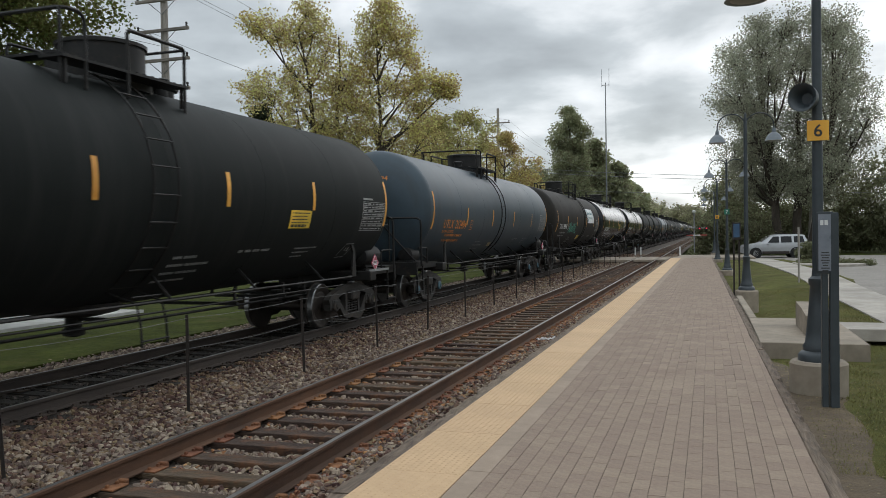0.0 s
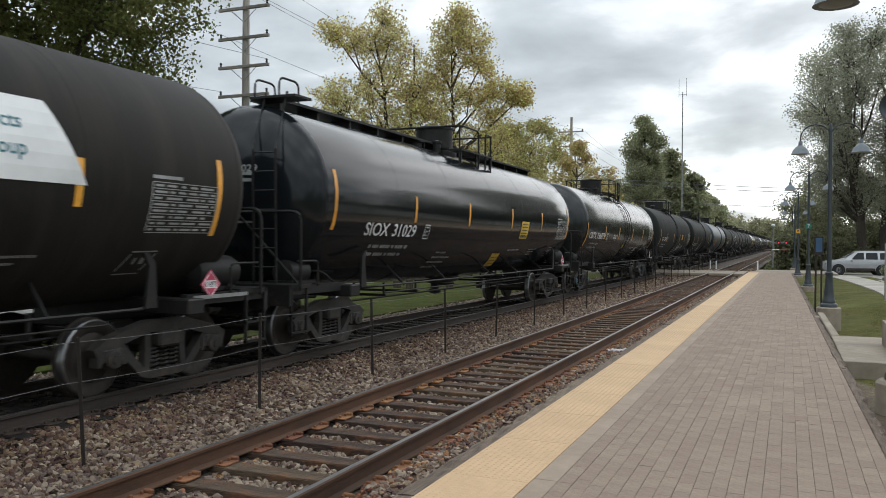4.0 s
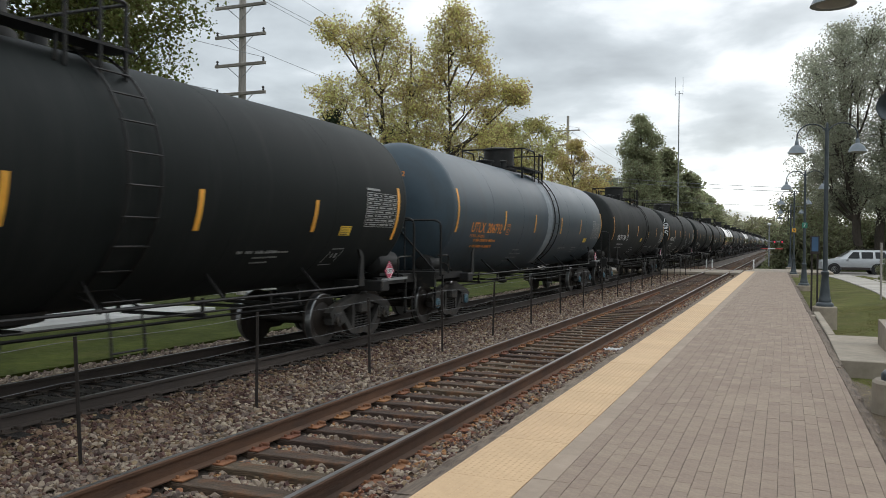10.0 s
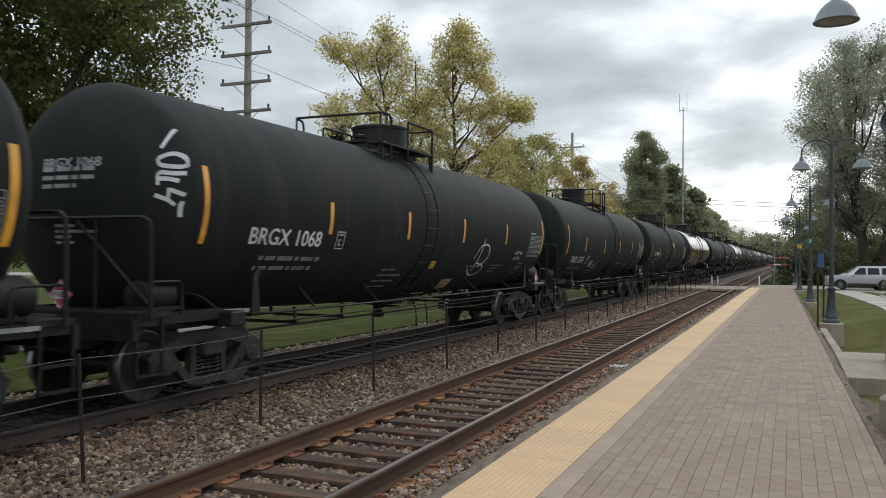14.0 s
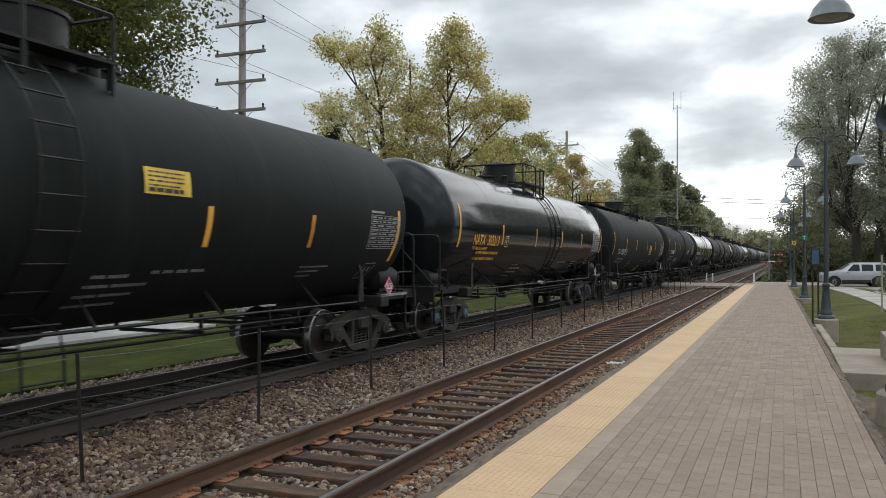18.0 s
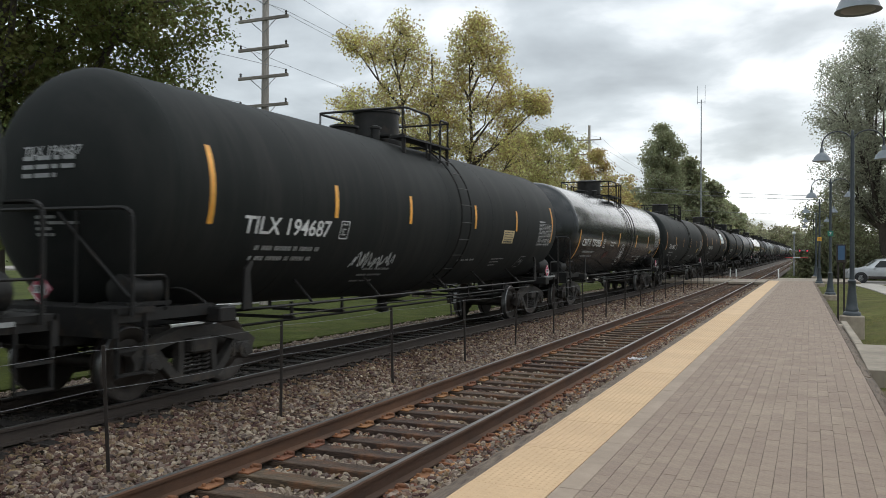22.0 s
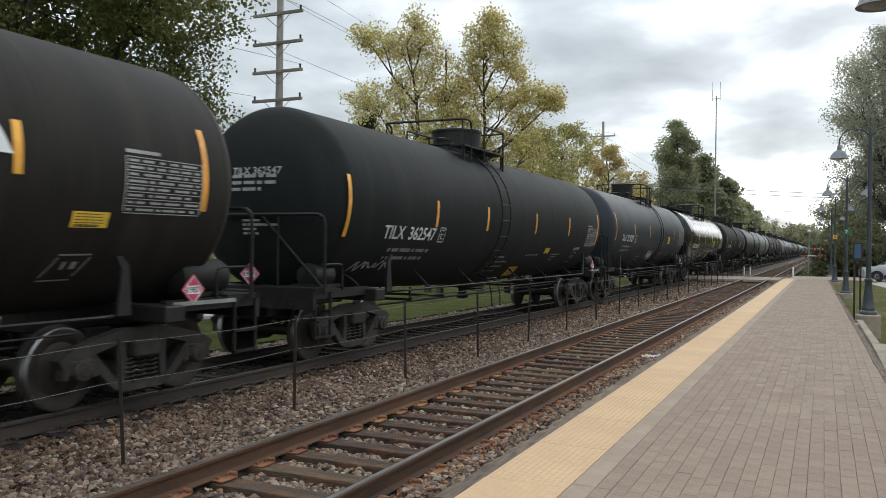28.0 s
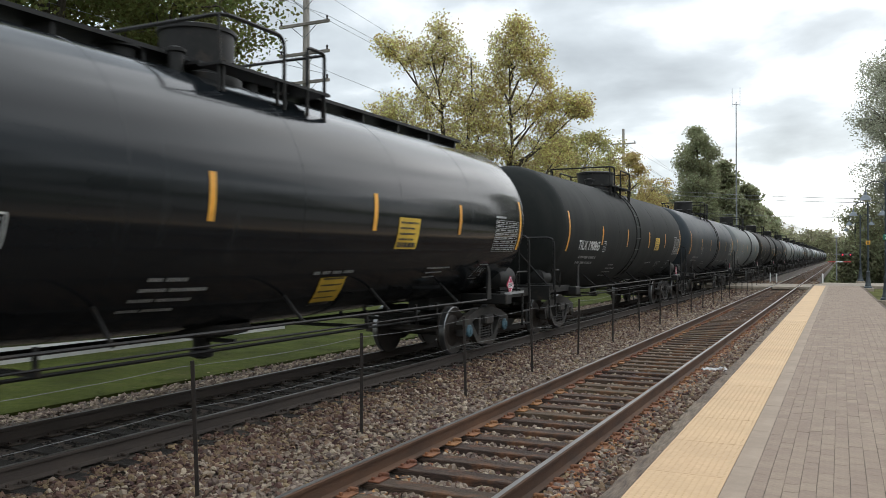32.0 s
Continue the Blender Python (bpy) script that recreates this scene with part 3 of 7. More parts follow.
def stones(name, spots, smin, smax, material, label, zoff=0.0):
    n = len(spots)
    s = rng.uniform(smin, smax, (n, 1, 1))
    sh = rng.uniform(0.55, 1.25, (n, 1, 3))
    v = STONE[None] * sh * s + rng.normal(0, 0.16, (n, 10, 3)) * s
    a = rng.uniform(0, 2 * np.pi, n)
    b = rng.uniform(-0.9, 0.9, n)
    ca, sa, cb, sb = np.cos(a), np.sin(a), np.cos(b), np.sin(b)
    R = np.zeros((n, 3, 3))
    R[:, 0, 0], R[:, 0, 1], R[:, 0, 2] = ca, -sa * cb, sa * sb
    R[:, 1, 0], R[:, 1, 1], R[:, 1, 2] = sa, ca * cb, -ca * sb
    R[:, 2, 1], R[:, 2, 2] = sb, cb
    v = np.einsum("nij,nkj->nki", R, v)
    z = ballast_z(spots[:, 0]) + rng.uniform(-0.01, 0.018, n) + zoff
    v += np.stack([spots[:, 0], spots[:, 1], z], 1)[:, None]
    f = SFACE[None] + (np.arange(n) * 10)[:, None, None]
    ob = new(name, arrays_mesh(name, v.reshape(-1, 3), f.reshape(-1, 3), material))
    return tagged(ob, label, "ballast", kind="stuff")


def spots(n, x0, x1, y0, y1, power=1.6):
    y = y0 + (y1 - y0) * rng.uniform(0, 1, n) ** power
    return np.stack([rng.uniform(x0, x1, n), y], 1)


def off_rails(p):
    keep = np.ones(len(p), bool)
    for cx_ in (NEAR_X, FAR_X):
        for s in (-1, 1):
            keep &= abs(p[:, 0] - (cx_ + s * GAUGE / 2)) > 0.10
    return p[keep]


def tie_gap(p, keep_on=0.015):
    """Most stones lie between the ties; a few lie on them."""
    ph = np.abs(((p[:, 1] - 0.12) / 0.535 + 0.5) % 1 - 0.5) * 0.535
    on_track = (abs(p[:, 0] - NEAR_X) < 0.70) | (abs(p[:, 0] - FAR_X) < 1.20)
    return p[(~on_track) | (ph > 0.125) | (rng.uniform(0, 1, len(p)) < keep_on)]


def redder(p):
    """Brown stones lie thickest towards the far track, pale ones beside the near rail."""
    return rng.uniform(0, 1, len(p)) < np.interp(p[:, 0], [-7.6, -6.6, -5.5, -5.0, -4.2, -3.4, -2.6], [0.92, 0.66, 0.34, 0.22, 0.30, 0.45, 0.60])


for kind_, n_, y0_, y1_, pw_, lo_, hi_ in (("", 64000, 3.4, 30, 1.6, 0.019, 0.045), ("_distant", 13000, 28, 75, 1.3, 0.036, 0.066), ("_behind", 4000, 3.4, -10, 1.4, 0.03, 0.05)):
    p = off_rails(tie_gap(spots(n_, -7.6, -2.62, y0_, y1_, pw_), 0.06))
    k_ = redder(p)
    stones("pale_ballast" + kind_, p[~k_], lo_, hi_, M_STONE, "loose pale limestone ballast between the tracks")
    stones("brown_ballast" + kind_, p[k_], lo_, hi_, M_STONEB, "loose reddish brown ballast between the tracks")
# between the far rails the stone colour carries oil and the train's shade
stones("ballast_stones_oily", off_rails(tie_gap(spots(9000, -9.3, -7.75, 4, 60))), 0.026, 0.046, M_STONEDK, "oily ballast between the far rails, train shade put into its colour", -0.012)
stones("ballast_stones_shoulder", off_rails(tie_gap(spots(7500, -12.0, -9.3, 4, 60))), 0.026, 0.050, M_STONE, "pale ballast on the far shoulder")
p = off_rails(tie_gap(spots(22000, NEAR_X - 0.95, NEAR_X + 1.20, 3.4, 40), 0.22))
p = p[np.abs(np.abs(p[:, 0] - NEAR_X) - 0.80) < rng.uniform(0.1, 0.36, len(p))]
stones("rusty_ballast_stones", p, 0.014, 0.034, M_STONER, "rust stained ballast beside the near rails", 0.004)


def rail_profile():
    return [(-0.068, -0.172), (0.068, -0.172), (0.068, -0.160), (0.012, -0.143), (0.010, -0.045), (0.034, -0.034), (0.0365, -0.008), (0.030, 0.0), (-0.030, 0.0), (-0.0365, -0.008), (-0.034, -0.034), (-0.010, -0.045), (-0.012, -0.143), (-0.068, -0.160)]


def rail(x, side_mat, parent):
    """A rail: its rusty body, and the polished running band on its head."""
    bm = bm_new()
    P = rail_profile()
    a = [bm.verts.new((x + px, -30, RAIL_Z + pz)) for px, pz in P]
    b = [bm.verts.new((x + px, 420, RAIL_Z + pz)) for px, pz in P]
    for i in range(len(P)):
        j = (i + 1) % len(P)
        bm.faces.new((a[i], b[i], b[j], a[j]))
    bm.faces.new(a)
    bm.faces.new(b[::-1])
    bmesh.ops.recalc_face_normals(bm, faces=bm.faces)
    r = part("rail", bm, side_mat, parent)
    bm = bm_new()
    box(bm, (x, 195, RAIL_Z + 0.0005), (0.044, 450, 0.005))
    part("running_surface", bm, M_RAILTOP, r, "worn bright rail head")


tie_bm = bm_new()
box(tie_bm, (0, 0, -0.09), (2.59, 0.225, 0.18), bev=0.012)
for v in tie_bm.verts:
    v.co += Vector((random.uniform(-0.02, 0.02), random.uniform(-0.008, 0.008), random.uniform(-0.006, 0.004)))
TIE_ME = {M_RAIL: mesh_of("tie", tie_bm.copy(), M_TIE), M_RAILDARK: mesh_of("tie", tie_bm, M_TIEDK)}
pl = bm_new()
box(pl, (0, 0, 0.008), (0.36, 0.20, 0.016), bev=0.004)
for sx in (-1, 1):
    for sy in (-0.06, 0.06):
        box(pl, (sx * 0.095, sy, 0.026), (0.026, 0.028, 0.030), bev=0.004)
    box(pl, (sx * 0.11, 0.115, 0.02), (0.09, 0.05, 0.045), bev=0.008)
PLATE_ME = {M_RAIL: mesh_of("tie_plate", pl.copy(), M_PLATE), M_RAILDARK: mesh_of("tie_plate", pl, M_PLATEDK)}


def track(name, cx_, side_mat, label):
    t_ = thing(name, label, "railway track", kind="structure")
    for s in (-1, 1):
        rail(cx_ + s * GAUGE / 2, side_mat, t_)
    k = 0
    y = 0.12 - 0.535 * 16
    while k < 164:
        d = random.uniform(-0.03, 0.03)
        tie = part("tie", TIE_ME[side_mat], None, t_, m=pose(cx_ + random.uniform(-0.05, 0.05), y + d, -0.322 + random.uniform(-0.006, 0.004), 0, 0, random.uniform(-0.8, 0.8)))
        if -2 < y < 34:
            for s in (-1, 1):
                part("tie_plate", PLATE_ME[side_mat], None, tie, m=tie.matrix_basis.inverted() @ pose(cx_ + s * GAUGE / 2, y + d, -0.322))
        y += 0.535
        k += 1
    bm = bm_new()
    yb = 0.12 - 0.535 * 17
    while yb > -30:
        box(bm, (cx_, yb, -0.41), (2.59, 0.225, 0.18))
        yb -= 0.535
    while y < 400:
        box(bm, (cx_, y, -0.40), (2.59, 0.225, 0.17))
        y += 0.535
    tagged(part("tie_run", bm, M_TIE if side_mat is M_RAIL else M_TIEDK, t_), kind="stuff")
    return t_


track("track_near", NEAR_X, M_RAIL, "rusty sided steel rails on dark creosoted wooden ties")
track("track_far", FAR_X, M_RAILDARK, "dark steel rails on ties under the tank cars, shade put into their colour")


# ---------------------------------------------------------------- platform
def edge_right(y):
    return 0.575 - 0.0125 * (y - 5.0)


PLAT0, PLAT1 = -8.0, 54.5
platform = thing("platform", "low brick paved station platform with a yellow edge strip", "platform", kind="structure")
bm = bm_new()
for x0, x1 in (((-2.50, -2.50), (0.58, -0.06)),):
    vs = [bm.verts.new(c) for c in ((-2.50, PLAT0, -0.5), (0.72, PLAT0, -0.5), (edge_right(PLAT1), PLAT1, -0.5), (-2.50, PLAT1, -0.5),
                                    (-2.50, PLAT0, -0.007), (0.72, PLAT0, -0.007), (edge_right(PLAT1), PLAT1, -0.007), (-2.50, PLAT1, -0.007))]
    for q in ((0, 3, 2, 1), (4, 5, 6, 7), (0, 1, 5, 4), (1, 2, 6, 5), (2, 3, 7, 6), (3, 0, 4, 7)):
        bm.faces.new([vs[i] for i in q])
part("bed", bm, M_JOINT, platform, "sand bed and joints")

# timbers along the track side
def timber_bm(w, ln, h):
    """A split and worn timber: an uneven top edge, broken here and there."""
    bm = bm_new()
    n = 16
    rows_ = []
    for k in range(n + 1):
        chip = random.uniform(0.02, 0.05) if random.random() < 0.14 else 0.0
        x0, x1 = -w / 2 + random.uniform(-0.008, 0.008) + chip, w / 2 + random.uniform(-0.004, 0.004)
        z = h / 2 + random.uniform(-0.014, 0.006)
        pts = ((x0, -h / 2), (x1, -h / 2), (x1, z - 0.012), (x1 - 0.014, z), (x0 * 0.2 + x1 * 0.1, z - random.uniform(0, 0.014)), (x0 + 0.02, z - random.uniform(0, 0.012)), (x0, z - 0.03 - chip * 0.6))
        rows_.append([bm.verts.new((x, -ln / 2 + ln * k / n, zz_)) for x, zz_ in pts])
    for a, b in zip(rows_, rows_[1:]):
        for q in range(7):
            p = (q + 1) % 7
            bm.faces.new((a[q], b[q], b[p], a[p]))
    bm.faces.new(rows_[0])
    bm.faces.new(rows_[-1][::-1])
    bmesh.ops.recalc_face_normals(bm, faces=bm.faces)
    return bm


y = PLAT0
while y < PLAT1:
    ln = 2.6
    yc = y + ln / 2
    part("edge_timber", timber_bm(0.17, ln - 0.015, 0.26), M_TIMBER, platform, "grey weathered edge timber", m=pose(-2.592, yc, -0.146, 0, 0, random.uniform(-0.15, 0.15)))
    part("kerb_timber", timber_bm(0.13, ln - 0.015, 0.24), M_TIMBER, platform, "weathered kerb timber", m=pose(edge_right(yc) + 0.068, yc, -0.132, 0, 0, 180.716))
    y += ln

# tactile strip: panels with rows of small domes
TAC0, TAC1 = -2.500, -1.880
panel_bm = bm_new()
box(panel_bm, (0, 0, -0.010), (0.618, 1.208, 0.020), bev=0.003)
PANEL_ME = mesh_of("tactile_panel", panel_bm, M_TACTILE)
pan = []
y = PLAT0 + 0.19
while y < PLAT1 - 1.0:
    pan.append(part("tactile_panel", PANEL_ME, M_TACTILE, platform, m=pose((TAC0 + TAC1) / 2, y + 0.61, 0.002 + random.uniform(-0.001, 0.001))))
    y += 1.215
dome = np.array([[0.012 * math.cos(a), 0.012 * math.sin(a), 0.0] for a in (math.pi / 3 * k for k in range(6))] + [[0.0075 * math.cos(a), 0.0075 * math.sin(a), 0.0024] for a in (math.pi / 3 * k for k in range(6))])
dface = np.array([[k, (k + 1) % 6, 6 + (k + 1) % 6, 6 + k] for k in range(6)] + [[6, 7, 8, 9], [9, 10, 11, 6]])
gx, gy = np.meshgrid(np.arange(TAC0 + 0.03, TAC1 - 0.01, 0.051), np.arange(3.0, 24.0, 0.051))
dp = np.stack([gx.ravel(), gy.ravel(), np.full(gx.size, 0.002)], 1)
dv = dome[None] + dp[:, None]
df = dface[None] + (np.arange(len(dp)) * 12)[:, None, None]
tagged(part("tactile_domes", arrays_mesh("tactile_domes", dv.reshape(-1, 3), df.reshape(-1, 4), M_TACTILE), M_TACTILE, platform), kind="stuff")

# concrete band between strip and pavers
y = PLAT0
while y < PLAT1 - 1:
    bm = bm_new()
    box(bm, (0, 0, 0), (0.172, 1.515, 0.05), bev=0.003)
    part("band_slab", bm, M_BAND, platform, "smooth grey band", m=pose(-1.790, y + 0.76, -0.025 + random.uniform(-0.001, 0.001)))
    y += 1.52

# pavers in columns along the platform; the nearest are pieces of their own
PW, PL = 0.113, 0.226
paver_bm = bm_new()
box(paver_bm, (0, 0, -0.02), (PW - 0.0036, PL - 0.0022, 0.04), bev=0.0015)
PAVER_ME = mesh_of("paver", paver_bm, M_PAVER)
box_f = np.array([[0, 1, 3, 2], [4, 6, 7, 5], [0, 4, 5, 1], [2, 3, 7, 6], [0, 2, 6, 4], [1, 5, 7, 3]])
hw, hl = (PW - 0.0034) / 2, (PL - 0.0020) / 2
box_v = np.array([[sx * hw, sy * hl, sz] for sx in (-1, 1) for sy in (-1, 1) for sz in (-0.03, 0.0)])
near_p, far_v = [], []
col = 0
x = -1.700 + PW / 2
while x < 0.82:
    off = (col % 2) * PL / 2 + (col % 3) * 0.01
    y = PLAT0 + off
    while y < PLAT1 - 0.1:
        if x + PW / 2 < edge_right(y) + 0.002:
            jit = (random.uniform(-0.0015, 0.0015), random.uniform(-0.002, 0.002), random.uniform(-0.0010, 0.0006))
            if 4.9 < y < 8.6 and x < 0.6 and len(near_p) < 300:
                near_p.append((x + jit[0], y + jit[1], jit[2], random.uniform(-0.35, 0.35)))
            else:
                far_v.append(box_v + np.array([x + jit[0], y + jit[1], jit[2]]))
        elif x - PW / 2 < edge_right(y) - 0.02:      # cut to fit along the kerb
            w_ = edge_right(y) - (x - PW / 2) - 0.003
            far_v.append(box_v * np.array([w_ / PW, 1, 1]) + np.array([x - PW / 2 + w_ / 2, y, -0.0005]))
        y += PL
    x += PW
    col += 1
far_v = np.array(far_v)
ff = box_f[None] + (np.arange(len(far_v)) * 8)[:, None, None]
tagged(part("paver_field", arrays_mesh("paver_field", far_v.reshape(-1, 3), ff.reshape(-1, 4), M_PAVERI), M_PAVERI, platform), kind="stuff")

# crossing panels and footway at the far end of the platform
crossing = thing("crossing", "pale concrete pedestrian crossing over both tracks", "crossing", kind="structure")
for x0, x1 in ((-11.2, -9.36), (-9.18, -7.84), (-7.66, -5.10), (-4.92, -3.57), (-3.40, -2.1)):
    bm = bm_new()
    box(bm, ((x0 + x1) / 2, 57.6, -0.20), (x1 - x0, 6.0, 0.17), bev=0.02)
    part("crossing_panel", bm, M_FOOT, crossing)
sheet("footway_end", -2.2, 2.6, 54.6, 61.0, -0.01, 12, 3, M_FOOT, "tan concrete footway past the platform end", "pavement", thick=-0.3)
sheet("street", -300, 300, 61.0, 71.0, -0.40, 30, 4, M_ASPHALT, "grey asphalt street crossing the railway", "road", thick=-0.3)
sheet("parking_lot", 4.7, 60.0, 20.0, 61.0, -0.32, 16, 16, M_ASPHALT, "worn grey asphalt parking lot", "car park", thick=-0.2)


# ---------------------------------------------------------------- tank cars
TR, TZ, TEND, HEAD = 1.53, 2.60, 7.75, 0.62     # tank radius, axis height over the rail, cylinder half length, head depth


BELLY = 0.15        # by how much the underside hangs lower at the middle than at the ends


def sag(u, z):
    return BELLY * max(0.0, 1 - abs(u) / TEND) * max(0.0, TZ - z) / TR


def on_tank(u, v, z0, lift=0.010):
    """A point u along the side and v up the curve from height z0."""
    a = math.asin(max(-1, min(1, (z0 - TZ) / TR))) + v / TR
    r = TR + lift
    z = TZ + r * math.sin(a)
    return Vector((r * math.cos(a), u, z - sag(u, z)))


def patch(bm, u0, u1, z0, h, lift=0.008, n=4, skew=0.0):
    """A decal bent to the tank: from u0 to u1 along, of height h about z0."""
    rows_ = []
    for i in range(n + 1):
        v = -h / 2 + h * i / n
        k = skew * (i / n - 0.5)
        rows_.append([bm.verts.new(on_tank(u0 + k, v, z0, lift)), bm.verts.new(on_tank(u1 + k, v, z0, lift))])
    for a, b in zip(rows_, rows_[1:]):
        bm.faces.new((a[0], a[1], b[1], b[0]))
    return bm


def text_on_tank(s, u, z0, h, material, squeeze=0.9):
    me, co = letters(s, h, squeeze)
    a = math.asin((z0 - TZ) / TR) + co[:, 1] / TR
    r = TR + 0.012
    out = np.stack([r * np.cos(a), u + co[:, 0], TZ + r * np.sin(a)], 1)
    out[:, 2] -= BELLY * np.clip(1 - np.abs(out[:, 1]) / TEND, 0, 1) * np.clip(TZ - out[:, 2], 0, None) / TR
    return set_co(me, out, material)


def text_on_head(s, x, z0, h, wide, material):
    me, co = letters(s, h)
    X, Z = x + co[:, 0] * wide / co[:, 0].max(), z0 + co[:, 1]
    rr = np.clip((X ** 2 + (Z - TZ) ** 2) / TR ** 2, 0, 0.999)
    Y = -TEND - HEAD * np.sqrt(1 - rr) - 0.012
    return set_co(me, np.stack([X, Y, Z], 1), material)


def head_bars(bm, x0, x1, z, h):
    pts = []
    for X, Z in ((x0, z - h / 2), (x1, z - h / 2), (x1, z + h / 2), (x0, z + h / 2)):
        rr = min(0.99, (X * X + (Z - TZ) ** 2) / TR ** 2)
        pts.append(bm.verts.new((X, -TEND - HEAD * math.sqrt(1 - rr) - 0.012, Z)))
    bm.faces.new(pts)


def stroke(bm, pts, w, z0, lift=0.011):
    """A sprayed line bent to the tank, through (u, v) points."""
    P = [Vector((a, b, 0)) for a, b in pts]
    ring = []
    for i, p in enumerate(P):
        d = (P[min(i + 1, len(P) - 1)] - P[max(i - 1, 0)]).normalized()
        n = Vector((-d.y, d.x, 0)) * w / 2
        ring.append((bm.verts.new(on_tank((p - n).x, (p - n).y, z0, lift)), bm.verts.new(on_tank((p + n).x, (p + n).y, z0, lift))))
    for a, b in zip(ring, ring[1:]):
        bm.faces.new((a[0], b[0], b[1], a[1]))


def tank_bm():
    bm = bm_new()
    prof = []
    for i in range(13):
        a = math.pi / 2 * i / 12
        prof.append((max(0.02, TR * math.sin(a)), -TEND - HEAD * math.cos(a)))
    prof += [(TR, -TEND + TEND * i / 4) for i in range(1, 8)]
    for i in range(13):
        a = math.pi / 2 * (1 - i / 12)
        prof.append((max(0.02, TR * math.sin(a)), TEND + HEAD * math.cos(a)))
    lathe(bm, prof, seg=64, origin=(0, 0, TZ), axis="Y")
    for v in bm.verts:
        v.co.z -= sag(v.co.y, v.co.z)
    return bm


def weld_bm(y):
    bm = lathe(bm_new(), [(TR - 0.006, y - 0.016), (TR + 0.0022, y - 0.006), (TR + 0.0022, y + 0.006), (TR - 0.006, y + 0.016)], 64, origin=(0, 0, TZ), axis="Y", close=False)
    for v in bm.verts:
        v.co.z -= sag(v.co.y, v.co.z)
    return bm


WELDS = (-5.2, -2.6, 0.15, 2.6, 5.2, -7.75, 7.75)


TANK_ME = {k: mesh_of("tank", tank_bm(), p, True) for k, p in PAINT.items()}
WELD_ME = {k: [mesh_of("girth_weld", weld_bm(y), p, True) for y in WELDS] for k, p in PAINT.items()}


def wheelset_bm():
    bm = bm_new()
    for s in (-1, 1):
        x = s * 0.7175
        prof = [(0.12, x - 0.07), (0.30, x - 0.035 * s), (0.36, x - 0.06), (0.440, x - 0.065), (0.457, x - 0.050), (0.457, x + 0.050), (0.440, x + 0.064), (0.36, x + 0.06), (0.30, x + 0.02), (0.12, x + 0.075)]
        lathe(bm, prof, 28, axis="X")
        lathe(bm, [(0.30, x - s * 0.068 - 0.014), (0.486, x - s * 0.068 - 0.014), (0.486, x - s * 0.068 + 0.014), (0.30, x - s * 0.068 + 0.014)], 28, axis="X")
        lathe(bm, [(0.09, s * 0.80), (0.12, s * 0.90), (0.12, s * 1.03), (0.085, s * 1.045)], 14, axis="X")
        for k in range(3):
            a = 2 * math.pi * k / 3
            box(bm, (s * 1.052, 0.055 * math.cos(a), 0.055 * math.sin(a)), (0.02, 0.03, 0.03))
    tube(bm, [(-0.95, 0, 0), (0.95, 0, 0)], 0.085, 12)
    return bm


def side_frame_bm(s):
    bm = bm_new()
    x0, x1 = sorted((s * 0.93, s * 1.07))
    z = -0.457
    ribbon(bm, [(-1.13, 0.53), (-0.98, 0.62), (-0.62, 0.72), (-0.3, 0.79), (0.3, 0.79), (0.62, 0.72), (0.98, 0.62), (1.13, 0.53)], 0.15, x0, x1)
    ribbon(bm, [(-0.76, 0.62), (-0.62, 0.45), (-0.40, 0.24), (-0.28, 0.20), (0.28, 0.20), (0.40, 0.24), (0.62, 0.45), (0.76, 0.62)], 0.11, x0 + 0.01, x1 - 0.01)
    for y in (-0.30, 0.30):
        ribbon(bm, [(y * 1.1, 0.22), (y, 0.50), (y * 1.05, 0.78)], 0.10, x0 + 0.015, x1 - 0.015)
    for y in (-0.89, 0.89):
        box(bm, (s * 1.0, y, 0.50), (0.17, 0.30, 0.17), bev=0.02)
        ribbon(bm, [(y - 0.18, 0.56), (y - 0.19, 0.38)], 0.07, x0, x1)
        ribbon(bm, [(y + 0.18, 0.56), (y + 0.19, 0.38)], 0.07, x0, x1)
    return bm


def spring_bm():
    pts = [(0.062 * math.cos(a), 0.062 * math.sin(a), 0.25 + 0.26 * i / 30) for i, a in ((i, 2 * math.pi * i / 6) for i in range(31))]
    return tube(bm_new(), pts, 0.019, 4)


def cap_bm():
    return lathe(bm_new(), [(0.118, -0.02), (0.118, 0.012), (0.10, 0.030), (0.055, 0.034), (0.05, 0.05), (0.01, 0.052)], 16, axis="X")


def bolster_bm():
    bm = bm_new()
    box(bm, (0, 0, 0.62), (2.3, 0.40, 0.20), bev=0.03)
    box(bm, (0, 0, 0.76), (0.70, 0.36, 0.12), bev=0.02)
    for y in (-0.55, 0.55):      # brake beams
        box(bm, (0, y, 0.38), (1.5, 0.09, 0.12), bev=0.02)
    return bm


def hoop_bm(u, back):
    """The guard rail across the tank at the near end of the top platform, turned back along both sides."""
    bm = bm_new()
    zt = TZ + TR
    z = zt + 0.56
    tube(bm, rounded([(1.02, u + back, zt - 0.38), (1.02, u + back, z), (1.02, u, z), (-1.02, u, z), (-1.02, u + back, z), (-1.02, u + back, zt - 0.38)], 0.16), 0.026, 6)
    for s_ in (-1, 1):
        tube(bm, [(s_ * 0.96, u, zt - 0.34), (s_ * 0.96, u, z)], 0.022, 6)
    return bm


